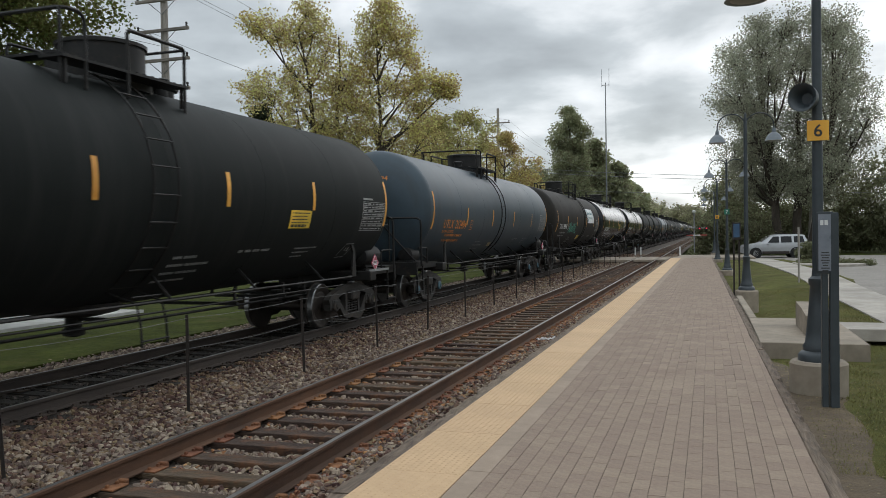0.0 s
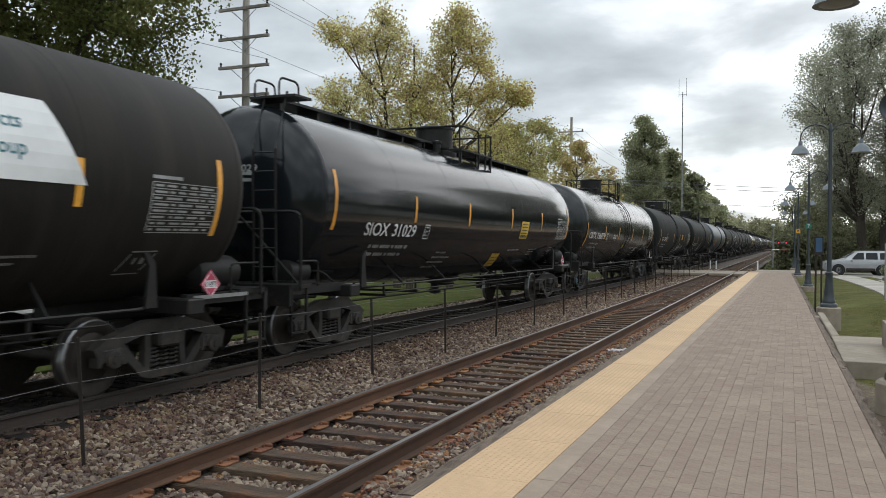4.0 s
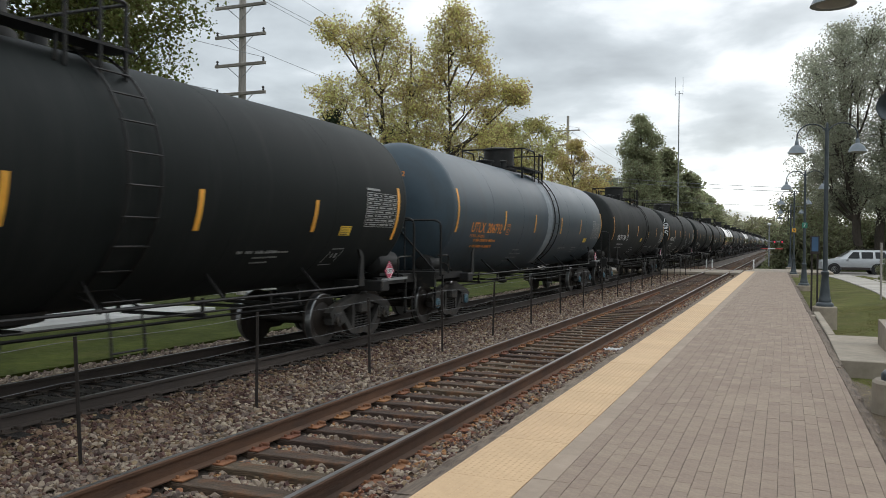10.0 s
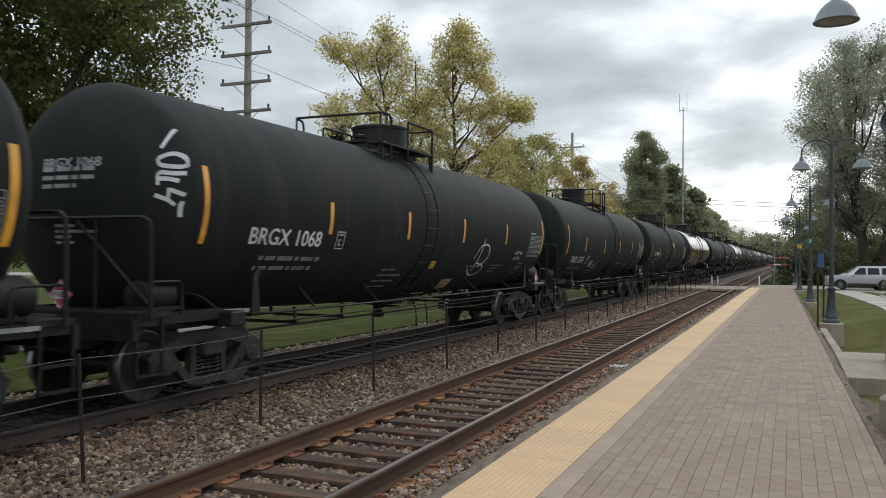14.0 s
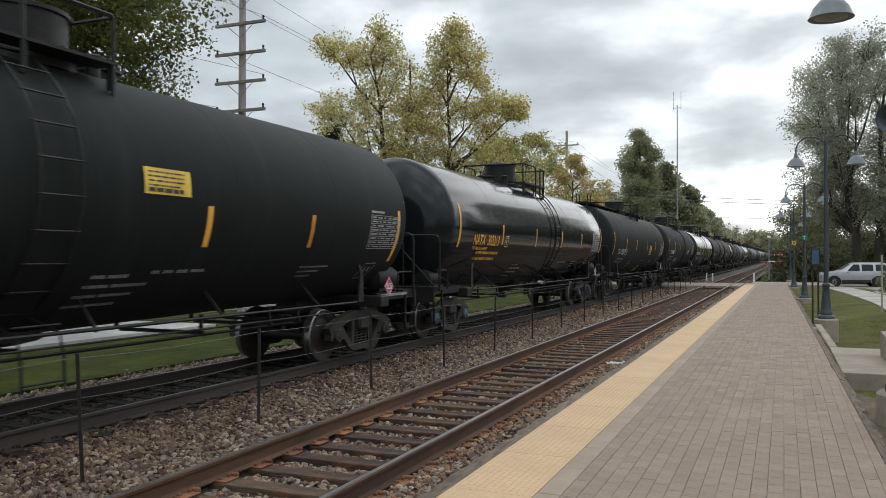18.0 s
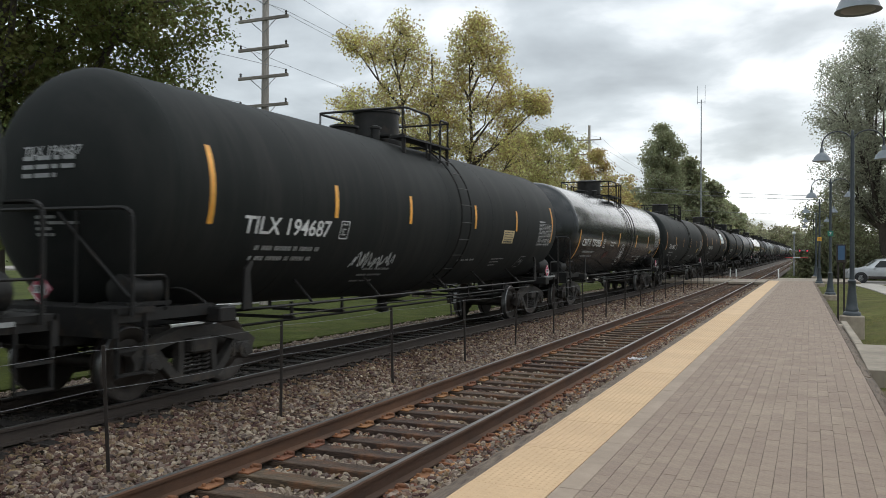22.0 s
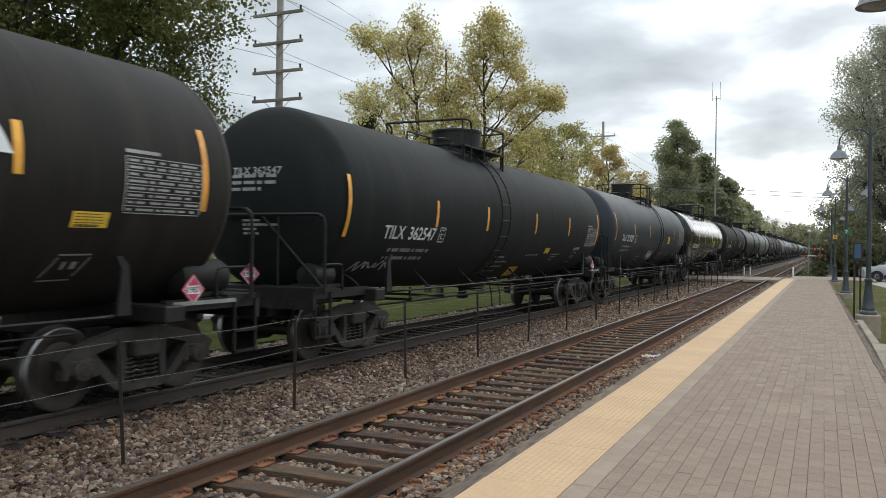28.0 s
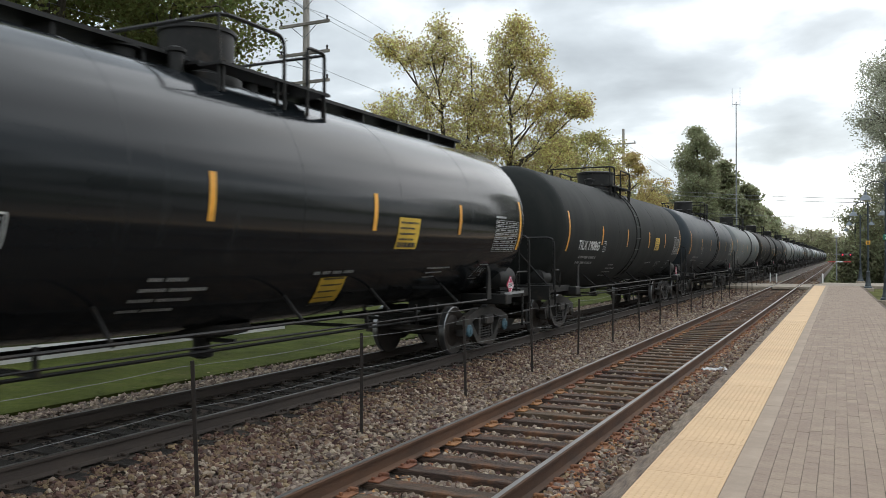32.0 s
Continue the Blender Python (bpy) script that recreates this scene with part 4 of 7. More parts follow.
def end_loop_bm(u0, u1):
    """The railing at the far end of the top platform."""
    bm = bm_new()
    zt = TZ + TR
    z = zt + 0.54
    for s_ in (-1, 1):
        tube(bm, rounded([(s_ * 1.02, u0, zt - 0.38), (s_ * 1.02, u0, z), (s_ * 1.02, u1, z), (s_ * 1.02, u1, zt - 0.44)], 0.07), 0.026, 6)
    tube(bm, [(-1.02, u1, z - 0.02), (1.02, u1, z - 0.02)], 0.022, 6)
    tube(bm, [(-1.02, u1, z - 0.30), (-1.02, u0, z - 0.30)], 0.018, 6)
    return bm


def walkway_bm(u0, u1):
    bm = bm_new()
    zt = TZ + TR
    for x in (-0.86, 0.86):
        box(bm, (x, (u0 + u1) / 2, zt - 0.02), (0.36, u1 - u0, 0.035))
        y = u0 + 0.08
        while y < u1:
            box(bm, (x, y, zt + 0.004), (0.34, 0.02, 0.02))
            y += 0.16
        for y in (u0 + 0.1, (u0 + u1) / 2, u1 - 0.1):
            box(bm, (x * 1.14, y, zt - 0.18), (0.03, 0.04, 0.32))
    for y in (u0 + 0.14, u1 - 0.14):
        box(bm, (0, y, zt + 0.02), (1.4, 0.26, 0.035))
    return bm


def ladder_bm():
    bm = bm_new()
    us = (-0.26, 0.26)
    ang = [math.radians(a) for a in range(68, -61, -8)]
    path = [((TR + 0.09) * math.cos(a), TZ + (TR + 0.09) * math.sin(a)) for a in ang]
    path += [(1.30, 1.05), (1.36, 0.80), (1.38, 0.48)]
    for u in us:
        tube(bm, [(x, u, z) for x, z in path], 0.018, 5)
    return bm


def manway_bm(r, h):
    zt = TZ + TR
    return lathe(bm_new(), [(r + 0.10, zt - 0.14), (r + 0.10, zt + 0.0), (r, zt + 0.03), (r, zt + h - 0.05), (r + 0.03, zt + h - 0.05), (r + 0.03, zt + h), (r - 0.06, zt + h + 0.03)], 24)


def valve_bm(r, h, x, y):
    zt = TZ + TR
    return lathe(bm_new(), [(r, zt - 0.06), (r, zt + h), (r * 1.3, zt + h + 0.01), (r * 1.3, zt + h + 0.05), (r * 0.4, zt + h + 0.08)], 14, origin=(x, y, 0))


def sill_bm(e):
    bm = bm_new()
    box(bm, (0, e * 7.35, 0.98), (0.46, 2.7, 0.34), bev=0.02)                      # stub sill
    box(bm, (0, e * 8.30, 1.16), (2.75, 0.62, 0.07))                               # end deck
    box(bm, (0, e * 8.60, 1.03), (2.75, 0.06, 0.32))
    box(bm, (0, e * 8.05, 0.86), (0.9, 0.9, 0.30), bev=0.02)
    for s in (-1, 1):
        box(bm, (s * 1.05, e * 6.90, 1.03), (1.0, 0.32, 0.20), bev=0.02)           # body bolster arm
        extrude_poly(bm, [(e * 6.20, 1.05), (e * 6.40, 1.05), (e * 6.36, 1.60), (e * 6.26, 1.70), (e * 6.18, 1.70), (e * 6.26, 1.55)], 0.04, s * 1.36 - 0.02)
        box(bm, (s * 1.30, e * 7.75, 1.10), (0.10, 1.6, 0.14))
        for zz_ in (0.45, 0.72):                                                   # sill steps
            box(bm, (s * 1.36, e * 8.35, zz_), (0.06, 0.45, 0.03))
        for yy_ in (8.14, 8.56):
            box(bm, (s * 1.36, e * yy_, 0.78), (0.04, 0.03, 0.72))
    return bm


def end_guard_bm(e):
    bm = bm_new()
    y = e * 8.40
    tube(bm, rounded([(1.42, y, 1.10), (1.42, y, 2.32), (-1.42, y, 2.32), (-1.42, y, 1.10)], 0.18), 0.028, 6)
    tube(bm, rounded([(1.36, y, 1.55), (1.36, e * 7.80, 1.55), (1.36, e * 7.80, 1.14)], 0.1), 0.018, 6)
    tube(bm, [(0.55, y, 1.16), (0.55, y, 2.32)], 0.018, 6)
    tube(bm, [(0.25, y, 2.28), (1.15, e * 8.05, 1.18)], 0.022, 6)
    return bm


def coupler_bm(e):
    bm = bm_new()
    box(bm, (0, e * 8.58, 0.86), (0.16, 0.5, 0.18), bev=0.02)
    box(bm, (0.05, e * 8.82, 0.86), (0.30, 0.20, 0.28), bev=0.05)
    box(bm, (0, e * 8.35, 0.86), (0.55, 0.08, 0.42), bev=0.03)
    return bm


def side_pipe_bm(s):
    bm = bm_new()
    x = s * 1.47
    tube(bm, rounded([(s * 1.25, -6.3, 1.05), (x, -6.0, 1.06), (x, 6.0, 1.06), (s * 1.25, 6.3, 1.05)], 0.2), 0.020, 6)
    tube(bm, [(s * 1.44, -5.6, 0.92), (s * 1.44, 5.6, 0.92)], 0.013, 5)
    return bm


def strut_bm(s, y):
    bm = bm_new()
    tube(bm, [(s * 0.96, y + 0.09, 1.42), (s * 1.47, y - 0.09, 1.04)], 0.022, 5)
    return bm


def under_bm():
    bm = bm_new()
    tube(bm, [(0.55, -6.0, 0.72), (0.55, 6.0, 0.72)], 0.022, 5)
    tube(bm, [(-0.62, -6.0, 0.82), (-0.62, 6.0, 0.82)], 0.03, 5)
    for y in (-4.6, -3.1, 2.6, 4.2, 5.0):
        box(bm, (0.2, y, 0.80), (1.5, 0.05, 0.05))
        box(bm, (0.9, y, 0.92), (0.04, 0.04, 0.26))
        box(bm, (-0.62, y, 0.95), (0.04, 0.06, 0.28))
    return bm


def outlet_bm():
    bm = bm_new()
    lathe(bm, [(0.62, 1.02), (0.60, 0.90), (0.34, 0.84), (0.11, 0.82), (0.11, 0.68), (0.15, 0.67), (0.15, 0.58), (0.05, 0.55)], 16)
    box(bm, (0.3, 0, 0.80), (0.5, 0.05, 0.05))
    return bm


def brake_bm():
    bm = bm_new()
    lathe(bm, [(0.05, -8.10), (0.20, -8.05), (0.22, -7.95), (0.22, -7.55), (0.16, -7.50)], 16, origin=(0.85, 0, 1.36), axis="Y")
    box(bm, (0.85, -7.8, 1.20), (0.5, 0.7, 0.05))
    box(bm, (0.55, -7.45, 1.34), (0.18, 0.22, 0.28), bev=0.03)
    tube(bm, rounded([(0.85, -7.5, 1.40), (0.95, -7.0, 1.34), (1.05, -6.6, 1.05)], 0.15), 0.02, 5)
    return bm


def reservoir_bm():
    bm = bm_new()
    lathe(bm, [(0.05, 7.42), (0.20, 7.47), (0.23, 7.55), (0.23, 8.22), (0.20, 8.30), (0.05, 8.34)], 18, origin=(0.95, 0, 1.42), axis="Y")
    box(bm, (0.95, 7.88, 1.2), (0.3, 0.7, 0.06))
    return bm


def placard_bm(y, x=1.40, z=1.42):
    bm = bm_new()
    k = 0.19
    extrude_poly(bm, [(y - k, z), (y, z - k), (y + k, z), (y, z + k)], 0.012, x)
    return bm


def plate_bm(w):
    bm = bm_new()
    box(bm, (0, 0, 0), (w * 2, 0.004, 0.10))
    for sx, sz in ((-1, 1), (1, 1), (1, -1), (-1, -1)):      # the white border line
        tube(bm, [(sx * 0.165, 0, 0), (0, 0, sz * 0.165)], 0.005, 4)
    return bm


def placard_number():
    me, co = letters("1987", 0.072)
    return set_co(me, np.stack([co[:, 0] - co[:, 0].max() / 2, co[:, 0] * 0, co[:, 1]], 1), M_DECALDK)


LADDER_ME = mesh_of("ladder", ladder_bm(), M_STEEL)
RUNG_ME = mesh_of("rung", tube(bm_new(), [(0, -0.29, 0), (0, 0.29, 0)], 0.013, 5), M_STEEL)
# two kinds of top works, built about the ladder: (hoop, its return, end posts, walkway, manway place, its radius and height)
TOPS = {"wide": (-1.1, 0.35, (0.02, 1.25), (-1.15, 1.32), 0.72, 0.60, 0.56), "slim": (-1.75, 1.15, (-0.10, 0.30), (-1.80, 0.42), -1.08, 0.47, 0.62)}
TOP_ME = {}
for k_, (h0_, back_, posts_, walk_, mu_, mr_, mh_) in TOPS.items():
    TOP_ME[k_] = (mesh_of("guard_hoop", hoop_bm(h0_, back_), M_STEEL), mesh_of("end_railing", end_loop_bm(*posts_), M_STEEL), mesh_of("walkway", walkway_bm(*walk_), M_STEEL), mesh_of("manway_housing", manway_bm(mr_, mh_), M_STEEL, True))
VALVE_ME = [mesh_of(n_, valve_bm(r_, h_, 0, 0), M_STEEL, True) for n_, r_, h_ in (("relief_valve", 0.13, 0.22), ("vent_valve", 0.09, 0.18), ("gauge_hatch", 0.22, 0.10))]


def top_works(car, kind, lad):
    mu = lad + TOPS[kind][4]
    side = -1 if kind == "wide" else 1
    for nm, me in zip(("guard_hoop", "end_railing", "walkway"), TOP_ME[kind][:3]):
        part(nm, me, None, car, m=pose(0, lad, 0))
    part("manway_housing", TOP_ME[kind][3], None, car, m=pose(0, mu, 0))
    part("relief_valve", VALVE_ME[0], None, car, m=pose(0.05, mu + side * 0.95, 0))
    part("vent_valve", VALVE_ME[1], None, car, m=pose(0.42, mu - side * 0.80, -0.05))
    part("gauge_hatch", VALVE_ME[2], None, car, m=pose(0.0, mu - side * 1.30, 0))


def build_tank_car():
    """A tank car with all its common parts, at the origin: its middle over the rail tops, its side towards +x."""
    car = thing("tank_car", "black rail tank car with yellow reflector stripes", "tank car", "tank cars of the freight train")
    part("tank", TANK_ME["black"], None, car)
    for me in WELD_ME["black"]:
        part("girth_weld", me, None, car)
    lad_ = part("ladder", LADDER_ME, None, car)
    for a in range(60, -58, -13):
        a = math.radians(a)
        part("rung", RUNG_ME, None, lad_, m=pose((TR + 0.09) * math.cos(a), 0, TZ + (TR + 0.09) * math.sin(a)))
    for x, z in ((1.26, 1.13), (1.35, 0.84), (1.38, 0.56)):
        part("rung", RUNG_ME, None, lad_, m=pose(x, 0, z))
    for s in (1, -1):
        part("side_pipe", side_pipe_bm(s), M_STEEL, car)
    for y in (-4.75, -2.65, 0.3, 2.45, 4.85):
        part("strut", strut_bm(1, y), M_STEEL, car)
    for e in (-1, 1):
        part("stub_sill", sill_bm(e), M_STEEL, car)
        part("end_guard", end_guard_bm(e), M_STEEL, car)
        part("coupler", coupler_bm(e), M_TRUCK, car)
    part("bottom_outlet", outlet_bm(), M_STEEL, car, smooth=True)
    part("brake_rigging", under_bm(), M_STEEL, car)
    part("brake_cylinder", brake_bm(), M_STEEL, car, smooth=True)
    part("air_reservoir", reservoir_bm(), M_STEEL, car, smooth=True)
    for e in (-1, 1):
        tk = part("truck", bolster_bm(), M_TRUCK, car, m=pose(0, e * 6.9, 0))
        for s in (1, -1):
            part("side_frame", side_frame_bm(s), M_TRUCK, tk)
            for y in (-0.17, 0.0, 0.17):
                part("spring", SPRING_ME, M_TRUCK, tk, m=pose(s * 1.0, y, 0))
        for y in (-0.89, 0.89):
            part("bearing_cap", CAP_ME[0], M_TRUCK, tk, m=pose(1.092, y, 0.457))
        for y in (-0.89, 0.89):
            part("wheelset", WHEEL_ME, M_WHEEL, tk, m=pose(0, y, 0.457))
    part("data_panel", panel_bm_(), M_GRID, car, "white printed data grid")
    sp_ = part("placard", placard_bm(7.33, 1.40, 1.29), M_RED, car, "red and white diamond placard")
    part("placard_panel", plate_bm(0.105), M_PLACW, sp_, m=pose(1.414, 7.33, 1.29, 0, 0, 90))
    part("placard_number", placard_number(), None, sp_, m=pose(1.418, 7.33, 1.29, 0, 0, 90))
    ep_ = part("placard", placard_bm(0, 0, 0), M_RED, car, "red and white diamond placard on the end platform", m=pose(0.10, -8.50, 1.38, 0, 0, -90))
    part("placard_panel", plate_bm(0.105), M_PLACW, ep_, m=pose(0.014, 0, 0, 0, 0, 90))
    part("placard_number", placard_number(), None, ep_, m=pose(0.018, 0, 0, 0, 0, 90))
    bm = bm_new()
    box(bm, (1.415, 7.55, 1.13), (0.004, 1.1, 0.05))
    part("sill_marking", bm, M_DIM, car)
    return car


def panel_bm_():
    """The printed grid at the far end: frame, rules and rows of small entries."""
    bm = bm_new()
    u0, u1, z, h = 6.02, 7.18, 2.28, 0.58
    for u in (u0, u1):
        patch(bm, u - 0.008, u + 0.008, z, h)
    for i in range(9):
        patch(bm, u0, u1, z - h / 2 + h * i / 8, 0.010, n=1)
    for i in range(8):
        zr = z - h / 2 + h * (i + 0.5) / 8
        u = u0 + 0.04
        while u < u1 - 0.1:
            w = random.uniform(0.05, 0.26)
            patch(bm, u, min(u + w, u1 - 0.04), zr, 0.026, n=1)
            u += w + random.uniform(0.03, 0.09)
    patch(bm, u0, u0 + 0.5, z + h / 2 + 0.06, 0.04, n=1)
    return bm


SPRING_ME = mesh_of("spring", spring_bm(), M_TRUCK)
CAP_ME = [mesh_of("bearing_cap", cap_bm(), m_, True) for m_ in (M_TRUCK, M_BLUECAP, M_WHEEL)]
WHEEL_ME = mesh_of("wheelset", wheelset_bm(), M_WHEEL, True)
WHEEL_ME.materials.append(M_TREAD)
for pg in WHEEL_ME.polygons:
    rad = [math.hypot(WHEEL_ME.vertices[i].co.y, WHEEL_ME.vertices[i].co.z) for i in pg.vertices]
    if min(rad) > 0.43 and max(rad) < 0.47:
        pg.material_index = 1
proto = build_tank_car()


def bars(bm, u, z, widths, h, gap=0.06):
    for w in widths:
        k = max(1, round(w / (h * 0.85)))
        for i in range(k):
            patch(bm, u + w * i / k, u + w * (i + 0.72) / k, z, h, n=1)
        u += w + gap
    return bm


def frame_box(bm, u0, u1, z, h, w=0.014, skew=0.0):
    for zz_ in (z - h / 2, z + h / 2):
        k = skew * (0.5 if zz_ > z else -0.5)
        patch(bm, u0 + k, u1 + k, zz_, w, n=1)
    for u in (u0, u1):
        patch(bm, u - w / 2, u + w / 2, z, h, n=3, skew=skew)


def decorate(car, spec):
    """The writing, decals and graffiti that tell one car from the next."""
    text, colour = spec.get("text"), spec.get("colour", M_WHITE)
    th, tz = spec.get("height", 0.235), spec.get("z", 2.18)
    u0, u1 = spec.get("span", (-6.60, -4.62))
    if text:
        words = text.split(" ")
        hx, hz, hw = spec.get("head", (-0.40, 3.02, 0.94))
        wide = [letters(w, th)[1][:, 0].max() for w in words]
        k = (u1 - u0 - th * 0.75) / sum(wide)
        u = u0
        for word, w, nm in zip(words, wide, ("reporting_mark", "car_number")):
            part(nm, text_on_tank(word, u, tz, th, colour, k), None, car, "painted lettering")
            u += w * k + th * 0.75
        part("reporting_mark_end", text_on_head(text, hx, hz, 0.115, hw, M_GRID if colour is M_WHITE else colour), None, car, "small painted reporting mark on the tank head")
    zm = spec.get("zm", 2.46)
    for u in spec.get("mids", (-4.42, -1.48, 1.66, 4.48)):
        part("reflector_stripe", patch(bm_new(), u - 0.05, u + 0.05, zm, 0.50, 0.007, 6), M_STRIPE, car)
    for u, z in spec.get("ends", ((-7.52, zm + 0.03), (7.55, zm + 0.0))):
        part("reflector_stripe", patch(bm_new(), u - 0.05, u + 0.05, z, 1.0, 0.007, 8), M_STRIPE, car)
    bm = bm_new()
    bars(bm, u0 + 0.38, tz - 0.30, (0.10, 0.24, 0.40, 0.10, 0.34, 0.12), 0.070)
    bars(bm, u0 + 0.34, tz - 0.44, (0.08, 0.20, 0.38, 0.10, 0.34, 0.12), 0.070)
    tagged(part("capacity_marking", bm, M_DIM if colour is M_WHITE else colour, car), kind="stuff")
    bm = bm_new()
    hx, hz, hw = spec.get("head", (-0.40, 3.02, 0.94))
    for i, ws in enumerate(((0.20, 0.24, 0.10, 0.18), (0.20, 0.22, 0.10, 0.20), (0.18, 0.26, 0.06))):
        x_ = hx
        for w in ws:
            head_bars(bm, x_, x_ + w, hz - 0.085 - i * 0.105, 0.052)
            x_ += w + 0.045
    for i, ws in enumerate(((0.34,), (0.07, 0.08, 0.28, 0.16), (0.26,), (0.08, 0.10, 0.06))):
        x_ = -0.18
        for w in ws:
            head_bars(bm, x_, x_ + w, 2.23 - i * 0.07, 0.036)
            x_ += w + 0.03
    tagged(part("head_marking", bm, M_DIM, car), kind="stuff")
    bm = bm_new()
    bx = spec.get("boxed", u1 + 0.42)
    frame_box(bm, bx, bx + 0.24, tz + 0.0, 0.26, 0.018)
    bars(bm, bx + 0.05, tz + 0.085, (0.14,), 0.028)
    bars(bm, bx + 0.07, tz + 0.01, (0.10,), 0.024)
    bars(bm, bx + 0.07, tz - 0.07, (0.10,), 0.024)
    bars(bm, bx + 0.07, tz - 0.03, (0.03,), 0.08)
    part("boxed_letter", bm, colour if colour is not M_AMBERTXT else M_CREAM, car)
    for i, w in enumerate((0.34, 0.62, 0.55, 0.48)):
        bm = bm_new()
        bars(bm, spec.get("sten", -2.8) - 0.05 * i, 1.70 - i * 0.10, (w * 0.6, w * 0.9), 0.045, 0.04)
        tagged(part("stencil_line", bm, M_DIM, car), kind="stuff")
    bq, tx = spec.get("bq", 6.05), spec.get("tx", 2.05)
    for u, z, ws, h in ((tx, 1.73, (0.14, 0.18, 0.2, 0.26), 0.045), (bq - 2.1, 1.72, (0.85,), 0.032), (bq - 2.1, 1.65, (0.62,), 0.03), (bq - 2.08, 1.58, (0.42,), 0.03)):
        tagged(part("stencil_line", bars(bm_new(), u, z, ws, h), M_DIM, car), kind="stuff")
    bm = bm_new()
    frame_box(bm, bq, bq + 0.40, 1.61, 0.26, 0.02, skew=0.10)
    bars(bm, bq + 0.14, 1.63, (0.05, 0.09), 0.10)
    part("stencil_box", bm, M_DIM, car)
    for u, z, w, h, m_, *sk in spec.get("decals", ()):
        sk = sk[0] if sk else 0.0
        d = part("decal", patch(bm_new(), u, u + w, z, h, 0.009, skew=sk), m_, car, "yellow printed decal" if m_ is M_YELLOW else "pale printed decal")
        bm = bm_new()
        for i in range(5):
            uu, ue = u + w * 0.08, u + w * random.uniform(0.75, 0.92)
            while uu < ue:
                wd = w * random.uniform(0.05, 0.16)
                o = sk * (0.34 - 0.17 * i)
                patch(bm, uu + o, min(uu + wd, ue) + o, z + h * (0.34 - 0.17 * i), h * (0.16 if i == 4 else 0.06), 0.013, n=1)
                uu += wd + w * 0.025
        tagged(part("print", bm, M_DECALDK, d), kind="stuff")
    for strokes, m_, w, z in spec.get("graffiti", ()):
        for st in strokes:
            bm = bm_new()
            stroke(bm, smooth_line(st), w, z)
            part("graffiti", bm, m_, car, "sprayed graffiti line")
    if spec.get("thermal"):
        part("notice_text", text_on_tank("THERMAL PROTECTION", -2.92, 2.24, 0.06, M_WHITE), None, car)
        part("notice_text", text_on_tank("SYSTEM EQUIPPED", -2.92, 2.13, 0.06, M_WHITE), None, car)
    if spec.get("slogan"):
        part("notice_text", text_on_tank(spec["slogan"], u0, tz - 0.20, 0.075, colour), None, car)
    if spec.get("aar"):
        for k, line in enumerate(spec["aar"]):
            part("notice_text", text_on_tank(line, 5.28, 2.03 - 0.14 * k - 0.17 * (len(spec["aar"]) == 1), 0.095, M_WHITE), None, car)
    if spec.get("band"):
        part("overspray_band", patch(bm_new(), -0.10, 0.45, 2.55, 2.9, 0.006, 16), M_BANDPAINT, car, "pale grey repainted band round the tank")
    if spec.get("headtag"):
        bm = bm_new()
        for st in HEADTAG:
            ln_ = smooth_line(st)
            for (ax_, az_), (bx_, bz_) in zip(ln_, ln_[1:]):
                pts = []
                ln = math.hypot(bx_ - ax_, bz_ - az_) + 1e-6
                nx, nz = -(bz_ - az_) / ln * 0.017, (bx_ - ax_) / ln * 0.027
                for X, Z in ((ax_ - nx, az_ - nz), (bx_ - nx, bz_ - nz), (bx_ + nx, bz_ + nz), (ax_ + nx, az_ + nz)):
                    rr = min(0.99, (X * X + (Z - TZ) ** 2) / TR ** 2)
                    pts.append(bm.verts.new((X, -TEND - HEAD * math.sqrt(1 - rr) - 0.014, Z)))
                bm.faces.new(pts)
        part("graffiti", bm, M_GRAF_W, car, "sprayed white tag on the tank head")
    if spec.get("sign"):
        u, z = spec["sign"]
        sk = -0.44
        sg = part("banner", patch(bm_new(), u, u + 2.70, z, 0.84, 0.010, 6, sk), M_SIGN, car, "white vinyl banner with teal print")
        bm = bm_new()
        for q in range(4):
            dz = 0.27 - 0.18 * q
            patch(bm, u + 0.12 + sk * dz / 0.84, u + 0.34 + sk * dz / 0.84, z + dz, 0.13, 0.014, 1)
        part("banner_emblem", bm, M_SIGNBLUE, sg)
        for line, du, dz in (("Renewable Products", 0.50, 0.15), ("Marketing Group", 0.66, -0.13)):
            part("banner_text", text_on_tank(line, u + du + sk * dz / 0.84, z + dz, 0.15, M_SIGNBLUE, 0.98), None, sg)
    if spec.get("board"):
        bm = bm_new()
        zt = TZ + TR
        box(bm, (0, 0, zt + 0.16), (0.55, 14.8, 0.05))
        for y in np.arange(-7.2, 7.3, 1.2):
            box(bm, (0, float(y), zt + 0.05), (0.45, 0.06, 0.20))
        part("running_board", bm, M_STEEL, car, "dark full length roof running board")
        bm = bm_new()
        for s in (-1, 1):
            tube(bm, rounded([(s * 0.25, -7.3, zt + 0.16), (s * 0.25, -7.3, zt + 0.55), (s * 0.25, -6.7, zt + 0.55), (s * 0.25, -6.7, zt + 0.16)], 0.15), 0.02, 6)
        part("grab_iron", bm, M_STEEL, car)
        bm = bm_new()
        for x in (0.55, 0.97):
            tube(bm, [(x, -8.40, 1.16), (x, -8.44, 3.30), (x - 0.25, -7.75, zt + 0.18)], 0.022, 5)
        for k in range(7):
            tube(bm, [(0.55, -8.41, 1.45 + 0.3 * k), (0.97, -8.41, 1.45 + 0.3 * k)], 0.014, 5)
        box(bm, (0.5, -7.62, zt + 0.10), (0.9, 0.5, 0.04))
        part("end_ladder", bm, M_STEEL, car, "ladder up the tank head to the running board")


